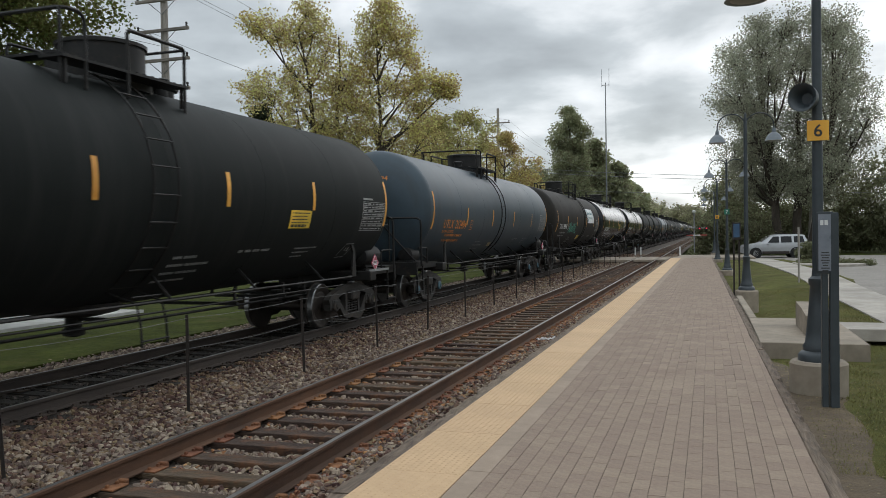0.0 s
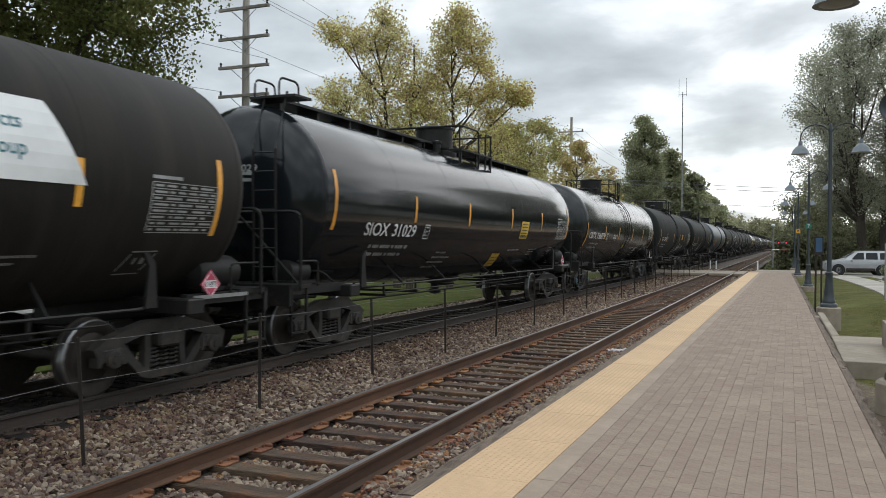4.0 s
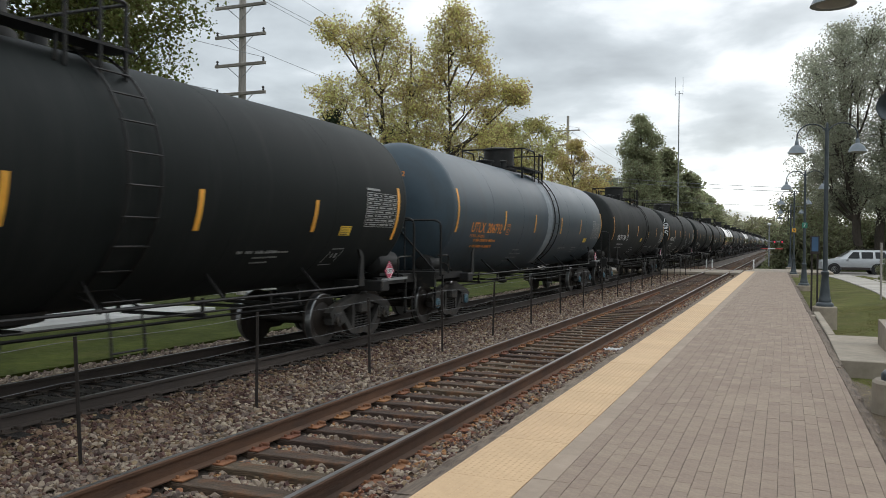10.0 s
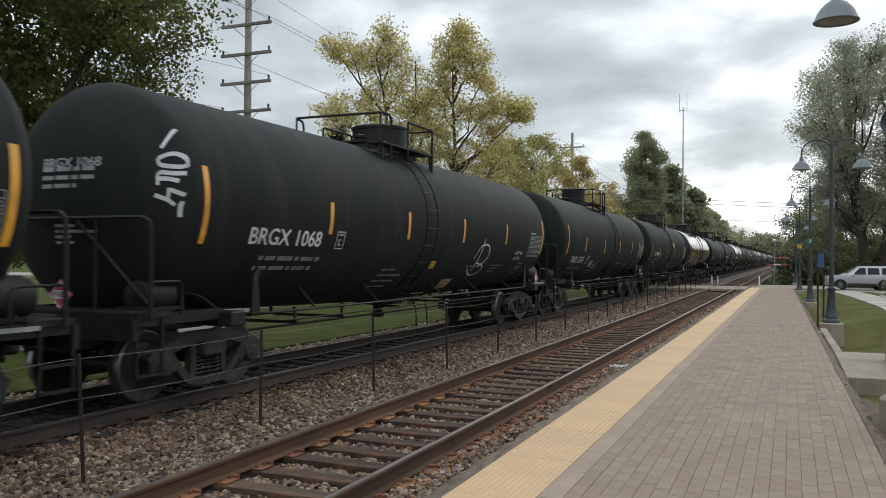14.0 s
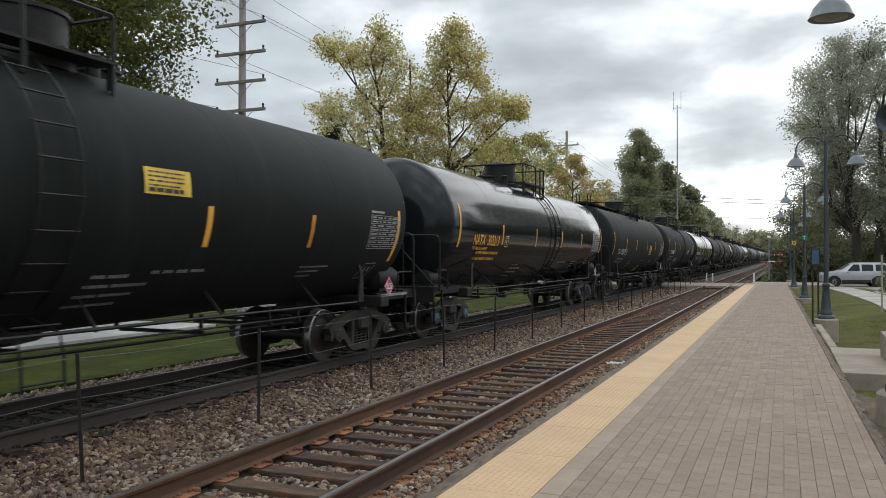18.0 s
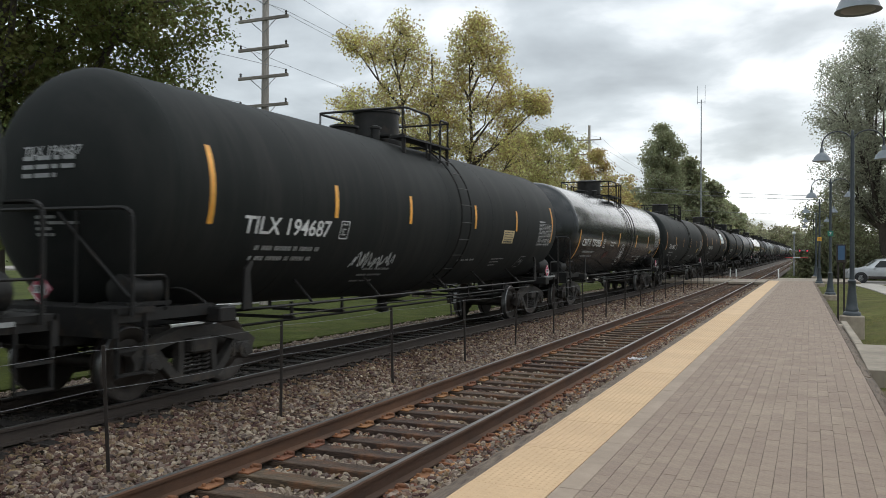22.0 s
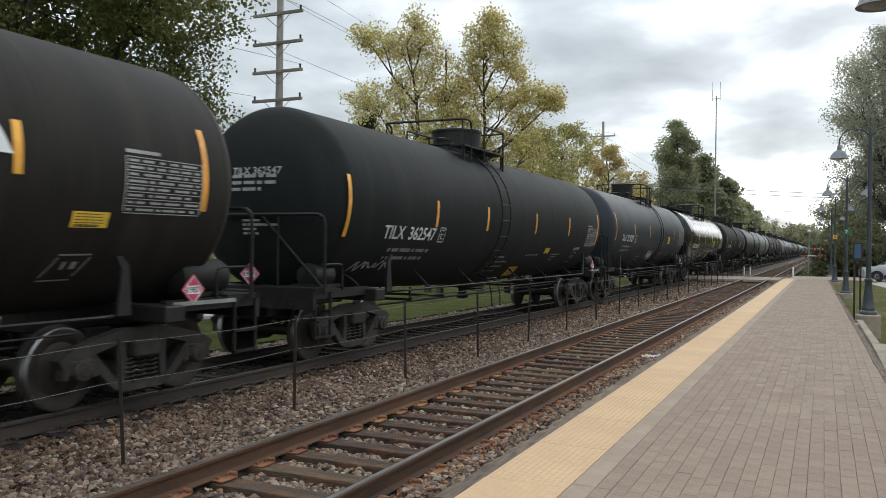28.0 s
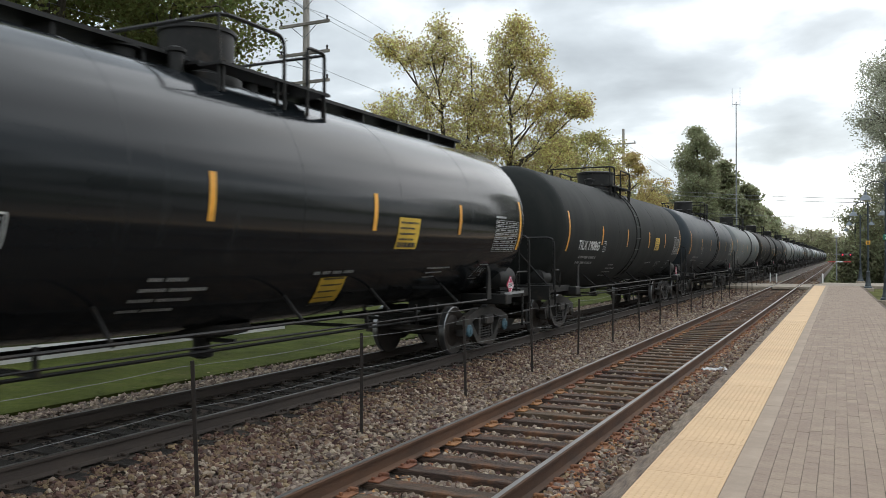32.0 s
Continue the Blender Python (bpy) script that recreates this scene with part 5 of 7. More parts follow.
def smooth_line(pts, n=5):
    P = [Vector((a, b, 0)) for a, b in pts]
    out = []
    for i in range(len(P) - 1):
        p0, p1, p2, p3 = P[max(i - 1, 0)], P[i], P[i + 1], P[min(i + 2, len(P) - 1)]
        for k in range(n):
            t = k / n
            v = 0.5 * ((2 * p1) + (p2 - p0) * t + (2 * p0 - 5 * p1 + 4 * p2 - p3) * t * t + (3 * p1 - p0 - 3 * p2 + p3) * t ** 3)
            out.append((v.x, v.y))
    out.append((P[-1].x, P[-1].y))
    return out


def throw_up(u, n, w, h, seed):
    """Overlapping bubble outlines of a graffiti throw-up."""
    r = random.Random(seed)
    out = []
    for k in range(n):
        c = u + w * k / n + w / n * 0.5
        ring = [(c + w / n * 0.55 * math.cos(a) + r.uniform(-0.03, 0.03), h * 0.5 * math.sin(a) + r.uniform(-0.05, 0.05)) for a in (2 * math.pi * i / 9 for i in range(10))]
        out.append(ring)
        out.append([(c - 0.05, -h * 0.25), (c + 0.03, 0), (c, h * 0.25)])
    return out


def scrawl(u, w, h, seed, n=14):
    r = random.Random(seed)
    return [[(u + w * i / n + r.uniform(-0.06, 0.06), (h / 2 if i % 2 else -h / 2) * r.uniform(0.3, 1.0)) for i in range(n + 1)]]


AWOL = [[(-3.9 + (a + 3.35) * 1.22, b) for a, b in st] for st in (
    [(-3.35, -0.28), (-3.15, 0.25), (-2.98, -0.28)], [(-3.28, -0.08), (-3.02, -0.08)], [(-2.88, 0.22), (-2.78, -0.22), (-2.62, 0.05), (-2.46, -0.22), (-2.36, 0.22)],
    [(-2.20, 0.0), (-2.08, 0.20), (-1.92, 0.0), (-2.08, -0.22), (-2.20, 0.0)], [(-1.72, 0.26), (-1.74, -0.24), (-1.40, -0.25)])]
HEADTAG = [[(1.23, 3.18), (1.26, 3.31), (1.27, 3.44)], [(1.22, 3.05), (1.36, 3.12), (1.46, 3.05), (1.45, 2.96), (1.26, 2.97), (1.22, 3.05)], [(1.25, 2.72), (1.25, 2.87), (1.38, 2.87), (1.48, 2.88)],
           [(1.26, 2.80), (1.35, 2.80), (1.44, 2.78)], [(1.22, 2.60), (1.35, 2.54), (1.41, 2.48)], [(1.36, 2.69), (1.355, 2.60), (1.35, 2.54)], [(1.37, 2.67), (1.43, 2.64), (1.49, 2.61)], [(1.47, 2.53), (1.45, 2.44), (1.44, 2.34)]]
RINGTAG = [[(-0.62 + 0.34 * math.cos(a), 0.36 * math.sin(a)) for a in (0.7 * k for k in range(10))], [(-0.85, 0.1), (-0.74, -0.18), (-0.66, 0.12), (-0.56, -0.18), (-0.48, 0.14)], [(-0.44, 0.16), (-0.58, 0.22), (-0.42, -0.05), (-0.60, -0.16)], [(-0.75, -0.42), (-0.62, -0.5), (-0.5, -0.42)]]
MARK = [[(2.70, 0.52), (2.62, 0.10), (2.50, -0.42)], [(2.30, 0.05), (2.55, 0.34), (3.05, 0.36), (3.22, 0.10), (2.95, -0.10), (2.60, -0.06)],
        [(2.95, -0.10), (3.20, -0.22), (3.00, -0.40), (2.55, -0.40), (2.20, -0.22)]]
Y1 = (2.68, 2.34, 0.72, 0.42, M_YELLOW)
CARS = []


def coupled(s0, paint, **marks):
    """One more car: how far up the line its middle stands at the start, its paint and its marks."""
    CARS.append((s0, paint, marks))


coupled(9.0, "black", lad=-0.05, mids=(-4.4, -1.26, 1.52, 4.28), zm=2.62, ends=((-7.5, 2.58), (7.72, 2.58)), panel=(6.48, 2.30), sten=0.55, decals=((3.45, 2.21, 0.76, 0.31, M_YELLOW),), bq=6.1, tx=2.15)
coupled(27.7, "blue", text="UTLX 212494", colour=M_ORANGE, span=(-6.68, -4.57), mids=(-4.49, -1.52, 1.53, 4.64), zm=2.41, ends=((-7.65, 2.52), (7.70, 2.46)), panel=(6.27, 2.27), lad=-0.42,
        head=(-0.62, 3.36, 1.10), slogan="THE TANK CAR PEOPLE", decals=((-1.15, 1.62, 0.36, 0.15, M_CREAM, -0.06),), caps=1)
coupled(45.8, "brown", text="TILX 198546", span=(-6.72, -4.63), z=2.20, mids=(-4.5, -1.45, 1.98, 5.10), zm=2.46, ends=((-7.43, 2.42), (7.35, 2.40)), panel=(6.15, 2.25), lad=0.90, boxed=-4.28,
        sign=(2.27, 2.85), graffiti=((AWOL, M_GRAF_T, 0.085, 2.18),), decals=((-0.53, 1.70, 0.77, 0.27, M_YELLOW),), sten=-3.2, tx=1.45)
coupled(63.6, "gloss", text="SIOX 31029", span=(-6.40, -4.30), z=2.10, zm=2.51, board=True, lad=0.98, decals=((2.52, 2.24, 0.67, 0.46, M_YELLOW), (1.02, 1.49, 0.62, 0.48, M_YELLOW, -0.20)))
coupled(81.9, "semi", text="CBTX 736879", span=(-7.35, -4.70), mids=(-4.58, -1.70, 1.57, 4.48), zm=2.31, ends=((-7.80, 2.14), (7.73, 2.08)), panel=(6.42, 2.42), lad=0.33, boxed=-4.24,
        thermal=True, decals=((-0.22, 1.82, 0.27, 0.18, M_YELLOW),), sten=3.25, bq=5.4, caps=1)
coupled(99.8, "dusty", text="TILX 190947", span=(-6.48, -4.60), z=2.18, mids=(-4.44, -1.33, 1.68, 4.57), zm=2.29, ends=((-7.12, 2.24), (7.63, 2.28)), panel=(6.39, 2.24), lad=-0.50, boxed=-4.34,
        sten=0.1, decals=((2.72, 2.36, 0.69, 0.31, M_YELLOW),), graffiti=((scrawl(1.5, 3.3, 0.34, 5, 24) + scrawl(1.9, 1.0, 0.8, 6, 7), M_GRAF_W, 0.028, 1.70),), bq=5.9)
coupled(118.0, "black", text="TAEX 2153", span=(-6.60, -4.85), z=1.88, mids=(-4.38, -1.0, 1.81, 4.56), zm=2.25, ends=((-7.26, 2.28), (7.46, 2.36)), panel=(6.20, 2.42), lad=0.74, boxed=-4.0,
        graffiti=((throw_up(-3.30, 4, 1.9, 0.72, 3), M_GRAF_W, 0.033, 1.70),), decals=((5.42, 2.04, 0.36, 0.17, M_YELLOW),), bq=5.4, tx=2.86)
coupled(136.0, "blue", text="UTLX 206792", colour=M_ORANGE, span=(-6.66, -4.47), z=2.21, mids=(-4.25, -1.45, 1.57, 4.30), zm=2.42, ends=((-7.63, 2.56), (7.78, 2.52)), panel=(6.28, 2.31), lad=0.64,
        head=(-0.62, 3.36, 1.10), slogan="THE TANK CAR PEOPLE", decals=((5.18, 1.965, 0.45, 0.17, M_YELLOW),), band=True, caps=1)
coupled(154.1, "dusty", text="BRGX 1249", span=(-6.62, -4.74), z=2.12, mids=(-4.38, -1.58, 1.84, 4.78), zm=2.46, ends=((-7.73, 2.47), (7.70, 2.42)), panel=(6.45, 2.18), lad=0.93, boxed=-4.3,
        decals=((-0.42, 2.07, 0.41, 0.19, M_YELLOW),), sten=-2.3, tx=1.80, bq=5.9, caps=1)
coupled(171.85, "dusty", text="BRGX 1068", span=(-6.58, -4.73), z=2.16, mids=(-4.5, -1.6, 1.30, 4.28), zm=2.49, ends=((-7.55, 2.51), (7.60, 2.48)), panel=(6.40, 2.22), lad=-0.68, boxed=-4.26,
        graffiti=((MARK, M_GRAF_W, 0.04, 1.86),), aar=("AAR ST-446", "AAR ST-445"), headtag=True, decals=((-0.14, 1.79, 0.25, 0.17, M_YELLOW), (1.20, 1.36, 0.60, 0.36, M_CREAM, -0.15)), sten=-2.2, bq=5.9)
coupled(189.6, "black", text="TAEX 2185", span=(-6.43, -4.55), z=1.86, mids=(-4.75, -1.5, 1.6, 4.5), zm=2.40, ends=((-7.31, 2.49), (7.5, 2.40)), lad=0.4, boxed=-4.0,
        decals=((-3.37, 1.73, 0.52, 0.27, M_CREAM),), graffiti=((scrawl(-2.6, 0.7, 0.5, 17, 9), M_SIGNBLUE, 0.03, 1.66),))
coupled(207.2, "black", text="TILX 190871", span=(-6.60, -4.60), z=2.18, mids=(-4.45, -1.45, 2.02, 4.49), zm=2.25, ends=((-7.3, 2.24), (7.5, 2.22)), panel=(6.40, 2.30), lad=-0.38,
        sten=0.35, decals=((0.84, 2.73, 0.79, 0.31, M_YELLOW),), tx=1.25, bq=6.6)
coupled(224.95, "gloss", text="NATX 303213", colour=M_AMBERTXT, span=(-6.49, -4.66), z=2.27, height=0.25, mids=(-4.38, -1.28, 1.72, 4.52), zm=2.43, ends=((-7.44, 2.56), (7.86, 2.52)), panel=(6.38, 2.38), lad=0.91, boxed=-4.14,
        slogan="THE TANK CAR PEOPLE", caps=1)
coupled(242.9, "black", text="TILX 352172", span=(-6.47, -4.63), z=2.10, mids=(-4.64, -1.85, 1.54, 4.47), zm=2.46, ends=((-7.59, 2.44), (7.73, 2.40)), panel=(6.50, 2.24), lad=1.18, boxed=-4.52,
        board=True, decals=((2.45, 2.24, 0.68, 0.46, M_YELLOW), (0.92, 1.36, 0.66, 0.46, M_YELLOW, -0.30)), sten=-2.8, tx=0.75)
coupled(260.4, "dusty", text="TILX 194687", span=(-6.53, -4.40), z=2.20, mids=(-4.29, -1.69, 1.53, 4.29), zm=2.62, ends=((-7.20, 2.67), (7.39, 2.61)), panel=(6.20, 2.32), lad=0.80, boxed=-4.10,
        graffiti=((scrawl(-3.4, 1.5, 0.36, 12, 22), M_GRAF_W, 0.026, 1.74),), decals=((3.41, 2.23, 0.75, 0.31, M_CREAM),), tx=1.1, bq=5.3)
coupled(278.0, "semi", text="CBTX 737085", span=(-7.05, -4.48), z=2.18, mids=(-4.42, -1.48, 1.92, 4.66), zm=2.33, ends=((-7.46, 2.08), (7.76, 2.05)), panel=(6.42, 2.42), lad=0.68, boxed=-4.05,
        thermal=True, graffiti=((RINGTAG, M_GRAF_W, 0.030, 1.86), (scrawl(-3.5, 0.66, 0.45, 19, 9) + scrawl(-3.45, 0.55, 0.35, 23, 8), M_GRAF_R, 0.026, 1.80)), decals=((5.74, 1.87, 0.32, 0.17, M_YELLOW),), sten=3.25, bq=5.4)
coupled(295.2, "black", text="TILX 304161", lad=0.4, decals=((5.2, 2.0, 0.5, 0.28, M_YELLOW),))
coupled(312.8, "brown", text="TCBX 197003", span=(-6.48, -4.31), z=2.23, mids=(-4.25, -1.09, 1.90, 4.88), zm=2.72, ends=((-7.5, 2.73), (7.38, 2.73)), panel=(6.16, 2.48), lad=1.05, boxed=-4.02,
        sign=(1.91, 3.06), decals=((5.54, 2.09, 0.46, 0.17, M_YELLOW),), tx=1.9, bq=5.5, caps=2)
coupled(330.7, "black", text="TILX 362547", span=(-6.64, -4.62), z=2.10, mids=(-4.66, -2.07, 1.25, 4.24), zm=2.48, ends=((-7.87, 2.47), (7.50, 2.45)), panel=(6.30, 2.20), lad=-1.18, boxed=-4.44,
        graffiti=((scrawl(-7.1, 1.2, 0.30, 21, 12), M_GRAF_W, 0.022, 1.52),), aar=("AAR ST-445",), decals=((0.72, 1.33, 0.68, 0.44, M_YELLOW, -0.30), (2.55, 1.82, 0.40, 0.18, M_YELLOW)), sten=-0.9, tx=1.15, bq=5.4)
coupled(347.8, "navy", text="TILX 315729", span=(-6.55, -4.62), z=2.27, mids=(-4.46, -1.36, 1.72, 4.67), zm=2.60, ends=((-7.56, 2.66), (7.78, 2.58)), panel=(6.14, 2.40), lad=1.0, boxed=-4.27,
        graffiti=((scrawl(-0.75, 0.95, 0.55, 31, 20) + scrawl(-0.6, 0.8, 0.35, 33, 18), M_GRAF_W, 0.030, 1.68),), decals=((3.07, 2.30, 0.52, 0.29, M_YELLOW),))
coupled(365.15, "gloss", text="SIOX 31034", span=(-6.35, -4.25), z=2.10, mids=(-4.39, -1.50, 1.83, 4.68), zm=2.51, ends=((-7.40, 2.71), (7.60, 2.50)), lad=0.98, boxed=-4.05,
        board=True, decals=((2.52, 2.24, 0.67, 0.46, M_YELLOW), (1.02, 1.49, 0.62, 0.48, M_YELLOW, -0.20)), sten=-2.1, tx=0.7, caps=1)
coupled(382.9, "dusty", text="TILX 190865", lad=-0.4, decals=(Y1,))
# paler paints down the tail: distance haze is put into them, beside dust
tints = ["navy", "grey", "brown", "dusty", "grey", "blue", "blue", "dusty", "grey", "black", "blue", "semi", "blue", "grey", "dusty", "grey", "black", "blue", "dusty", "blue", "grey", "brown"]
s_ = CARS[-1][0]
for p_ in tints:
    s_ += 17.2
    CARS.append((s_, p_, {}))

LABELS = {"black": "satin black rail tank car with amber reflector stripes", "dusty": "dusty matt black rail tank car with amber stripes",
          "brown": "weathered brown-black rail tank car with amber stripes", "semi": "clean semi-gloss black rail tank car with white lettering",
          "gloss": "glossy black rail tank car reflecting the sky", "blue": "blue-grey rail tank car with orange lettering",
          "navy": "dark blue-black rail tank car with white lettering", "grey": "weathered grey rail tank car far down the train, haze put into its paint"}


def travel(t):
    """How far the train has rolled after t seconds; it gathers speed a little."""
    return SPEED * t + 0.0080 * max(0.0, t - 3.0) ** 2


CARS = [(s0 + 0.0080 * max(0.0, (s0 - 12.0) / SPEED - 3.0) ** 2, paint, marks) for s0, paint, marks in CARS]
TRAIN = [(proto if i == 0 else copy_thing(proto, pose(FAR_X, s0, RAIL_Z)), s0) for i, (s0, paint, spec) in enumerate(CARS)]
for i, (s0, paint, spec) in enumerate(CARS):
    car = TRAIN[i][0]
    car.matrix_basis = pose(FAR_X, s0, RAIL_Z)
    lad = spec.get("lad", 0.5)
    pu, pz = spec.get("panel", (6.30, 2.28))
    for ch in list(car.children):
        kind_ = ch.name.split(".")[0]
        if kind_ == "tank":
            ch.data = TANK_ME[paint]
        if kind_ == "girth_weld":
            ch.data = WELD_ME[paint][WELD_ME["black"].index(ch.data)]
        if kind_ == "ladder":
            if spec.get("board"):
                for c in list(ch.children):
                    bpy.data.objects.remove(c)
                bpy.data.objects.remove(ch)
                continue
            ch.location.y = lad
        if kind_ == "data_panel":
            turn = math.degrees(math.asin((2.28 - TZ) / TR) - math.asin((pz - TZ) / TR))
            ch.matrix_basis = pose(0, pu - 6.02, TZ) @ pose(0, 0, 0, 0, turn, 0) @ pose(0, 0, -TZ)
        if kind_ == "truck" and spec.get("caps"):
            for c in ch.children:
                if c.name.split(".")[0] == "bearing_cap":
                    c.data = CAP_ME[spec["caps"]]
    tagged(car, LABELS[paint] + (", sprayed with graffiti" if spec.get("graffiti") else ""))
    top_works(car, "wide" if lad < 0.1 else "slim", lad)
    if spec or i < 30:
        decorate(car, spec)


# ---------------------------------------------------------------- beside the platform
def lawn_z(x, y):
    """High beside the near lamp, a hollow past the landing, and a gentle rise to the pavement."""
    dip = max(0.0, min(1.0, (y - 10.5) / 4.0)) * max(0.0, min(1.0, (36.0 - y) / 8.0))
    side = min(1.0, max(0.0, (x - 4.2) / 0.8))
    out = -0.15 - 0.16 * dip - 0.20 * side
    near = float(np.interp(y, LAWN_Y, LAWN_Z))
    k = min(1.0, max(0.0, (x - 1.2) / 1.6))
    return near + (out - near) * k * k * (3 - 2 * k)


LAWN_Y, LAWN_Z = (-20, 9.5, 11.5, 13.3, 17.2, 21.5, 26, 36, 55), (-0.07, -0.07, -0.12, -0.27, -0.30, -0.52, -0.48, -0.24, -0.16)
bm = bm_new()
xs = [0.50, 0.8, 1.1, 1.5, 2.0, 2.6, 3.3, 4.2, 5.5, 8, 14, 24, 60]
ysl = [-20, -8, 0] + [3 + 1.0 * i for i in range(36)] + [42, 47, 54.6]
grid = [[bm.verts.new((x if i else edge_right(y) + 0.10, y, lawn_z(x, y) + (random.uniform(-0.012, 0.012) if i else 0))) for i, x in enumerate(xs)] for y in ysl]
for a, b in zip(grid, grid[1:]):
    for i in range(len(xs) - 1):
        bm.faces.new((a[i], a[i + 1], b[i + 1], b[i]))
solid("lawn_near", bm, M_LAWN, "patchy green lawn beside the platform", "grass", kind="structure", smooth=True)

def blades(name, n, x0, x1, y0, y1, h, label, power=1.5, avoid=None):
    x = rng.uniform(x0, x1, n)
    y = y0 + (y1 - y0) * rng.uniform(0, 1, n) ** power
    if avoid is not None:
        k = ~avoid(x, y)
        x, y = x[k], y[k]
        n = len(x)
    z = np.array([lawn_z(a, b) for a, b in zip(x, y)]) - 0.01
    a = rng.uniform(0, 2 * np.pi, n)
    hh = rng.uniform(0.5, 1.2, n) * h
    w = 0.006
    lean = rng.normal(0, 0.5, (n, 2)) * hh[:, None]
    v = np.zeros((n, 3, 3))
    v[:, 0] = np.stack([x - w * np.cos(a), y - w * np.sin(a), z], 1)
    v[:, 1] = np.stack([x + w * np.cos(a), y + w * np.sin(a), z], 1)
    v[:, 2] = np.stack([x + lean[:, 0], y + lean[:, 1], z + hh], 1)
    ob = new(name, arrays_mesh(name, v.reshape(-1, 3), np.arange(n * 3).reshape(-1, 3), M_BLADE))
    return tagged(ob, label, "grass", kind="stuff")


def bare(x, y):
    return (np.hypot((x - 0.9) / 0.75, (y - 9.9) / 2.9) < rng.uniform(0.1, 0.95, len(x))) | ((x > 0.5) & (x < 2.1) & (y > 13.2) & (y < 17.2))


blades("grass_blades", 95000, 0.72, 5.0, 6.5, 30, 0.038, "short green grass blades on the lawn", avoid=bare)

# trodden soil between the kerb and the near lamp
bm = bm_new()
ysoil = [5.0 + 0.28 * i for i in range(30)]
rows_ = []
for y in ysoil:
    w_ = max(0.06, 0.62 * math.sin(math.pi * min(1.0, max(0.0, (y - 5.0) / 8.3))) ** 0.6 + random.uniform(-0.05, 0.05))
    rows_.append([bm.verts.new((edge_right(y) + 0.11 + w_ * k / 4, y, lawn_z(edge_right(y) + 0.11 + w_ * k / 4, y) + (0.012 if k < 4 else -0.02))) for k in range(5)])
for a, b in zip(rows_, rows_[1:]):
    for k in range(4):
        bm.faces.new((a[k], a[k + 1], b[k + 1], b[k]))
solid("bare_soil", bm, M_SOIL, "trodden brown soil beside the kerb", "soil", kind="structure", smooth=True)
n_ = 420
v_ = np.stack([rng.uniform(0.62, 1.5, n_), rng.uniform(6.0, 13.2, n_)], 1)
crumb = np.array([[0.016, 0, 0], [-0.012, 0.010, 0.002], [-0.010, -0.012, 0.0], [0, 0, 0.009]])
cv = crumb[None] * rng.uniform(0.3, 0.95, (n_, 1, 1)) + np.array([[x, y, lawn_z(x, y) + 0.013] for x, y in v_])[:, None]
tagged(new("dry_leaf_litter", arrays_mesh("dry_leaf_litter", cv.reshape(-1, 3), (np.array([[0, 1, 3], [1, 2, 3], [2, 0, 3]])[None] + (np.arange(n_) * 4)[:, None, None]).reshape(-1, 3), M_LITTER)), "pale crumbled leaf litter on bare soil", "litter", kind="stuff")
bm = bm_new()
box(bm, (0, 0, -0.12), (0.15, 5.6, 0.26), bev=0.015)
solid("kerb_slab", bm, M_FOOT, "pale concrete edging slab beside the kerb timber", "kerb", kind="structure", m=pose(0.605, 19.9, 0, 0, 0, 0.7))

# concrete landing that leads off the platform, with a low wall
bm = bm_new()
box(bm, (1.335, 15.25, -0.17), (1.53, 3.7, 0.34), bev=0.01)
solid("landing", bm, M_FOOT, "pale concrete landing level with the platform", "landing", kind="structure")
bm = bm_new()
extrude_poly(bm, [(14.3, -0.02), (15.9, -0.02), (15.9, 0.43), (15.0, 0.40), (14.3, 0.33)], 0.22, 1.31)
solid("low_wall", bm, M_FOOT, "low sloping concrete wall on the landing", "wall", kind="structure")
bm = bm_new()
box(bm, (2.75, 16.2, -0.13), (1.3, 1.1, 0.22), bev=0.01)
solid("link_path", bm, M_CONC, "short concrete path from the landing", "path", kind="structure")
bm = bm_new()
pth = [(4.1, 12.0), (4.1, 19), (4.0, 28), (3.8, 38), (3.3, 48), (2.6, 55.5)]
L_, R_ = [], []
for i, (x, y) in enumerate(smooth_line(pth, 6)):
    z = lawn_z(x, y) + 0.035
    L_.append(bm.verts.new((x - 0.75, y, z)))
    R_.append(bm.verts.new((x + 0.75, y, z)))
for i in range(len(L_) - 1):
    bm.faces.new((L_[i], R_[i], R_[i + 1], L_[i + 1]))
r = bmesh.ops.extrude_face_region(bm, geom=list(bm.faces))
bmesh.ops.translate(bm, verts=[v for v in r["geom"] if isinstance(v, bmesh.types.BMVert)], vec=(0, 0, -0.2))
bmesh.ops.recalc_face_normals(bm, faces=bm.faces)
solid("pavement", bm, M_CONC, "pale concrete pavement along the lawn", "pavement", kind="structure")


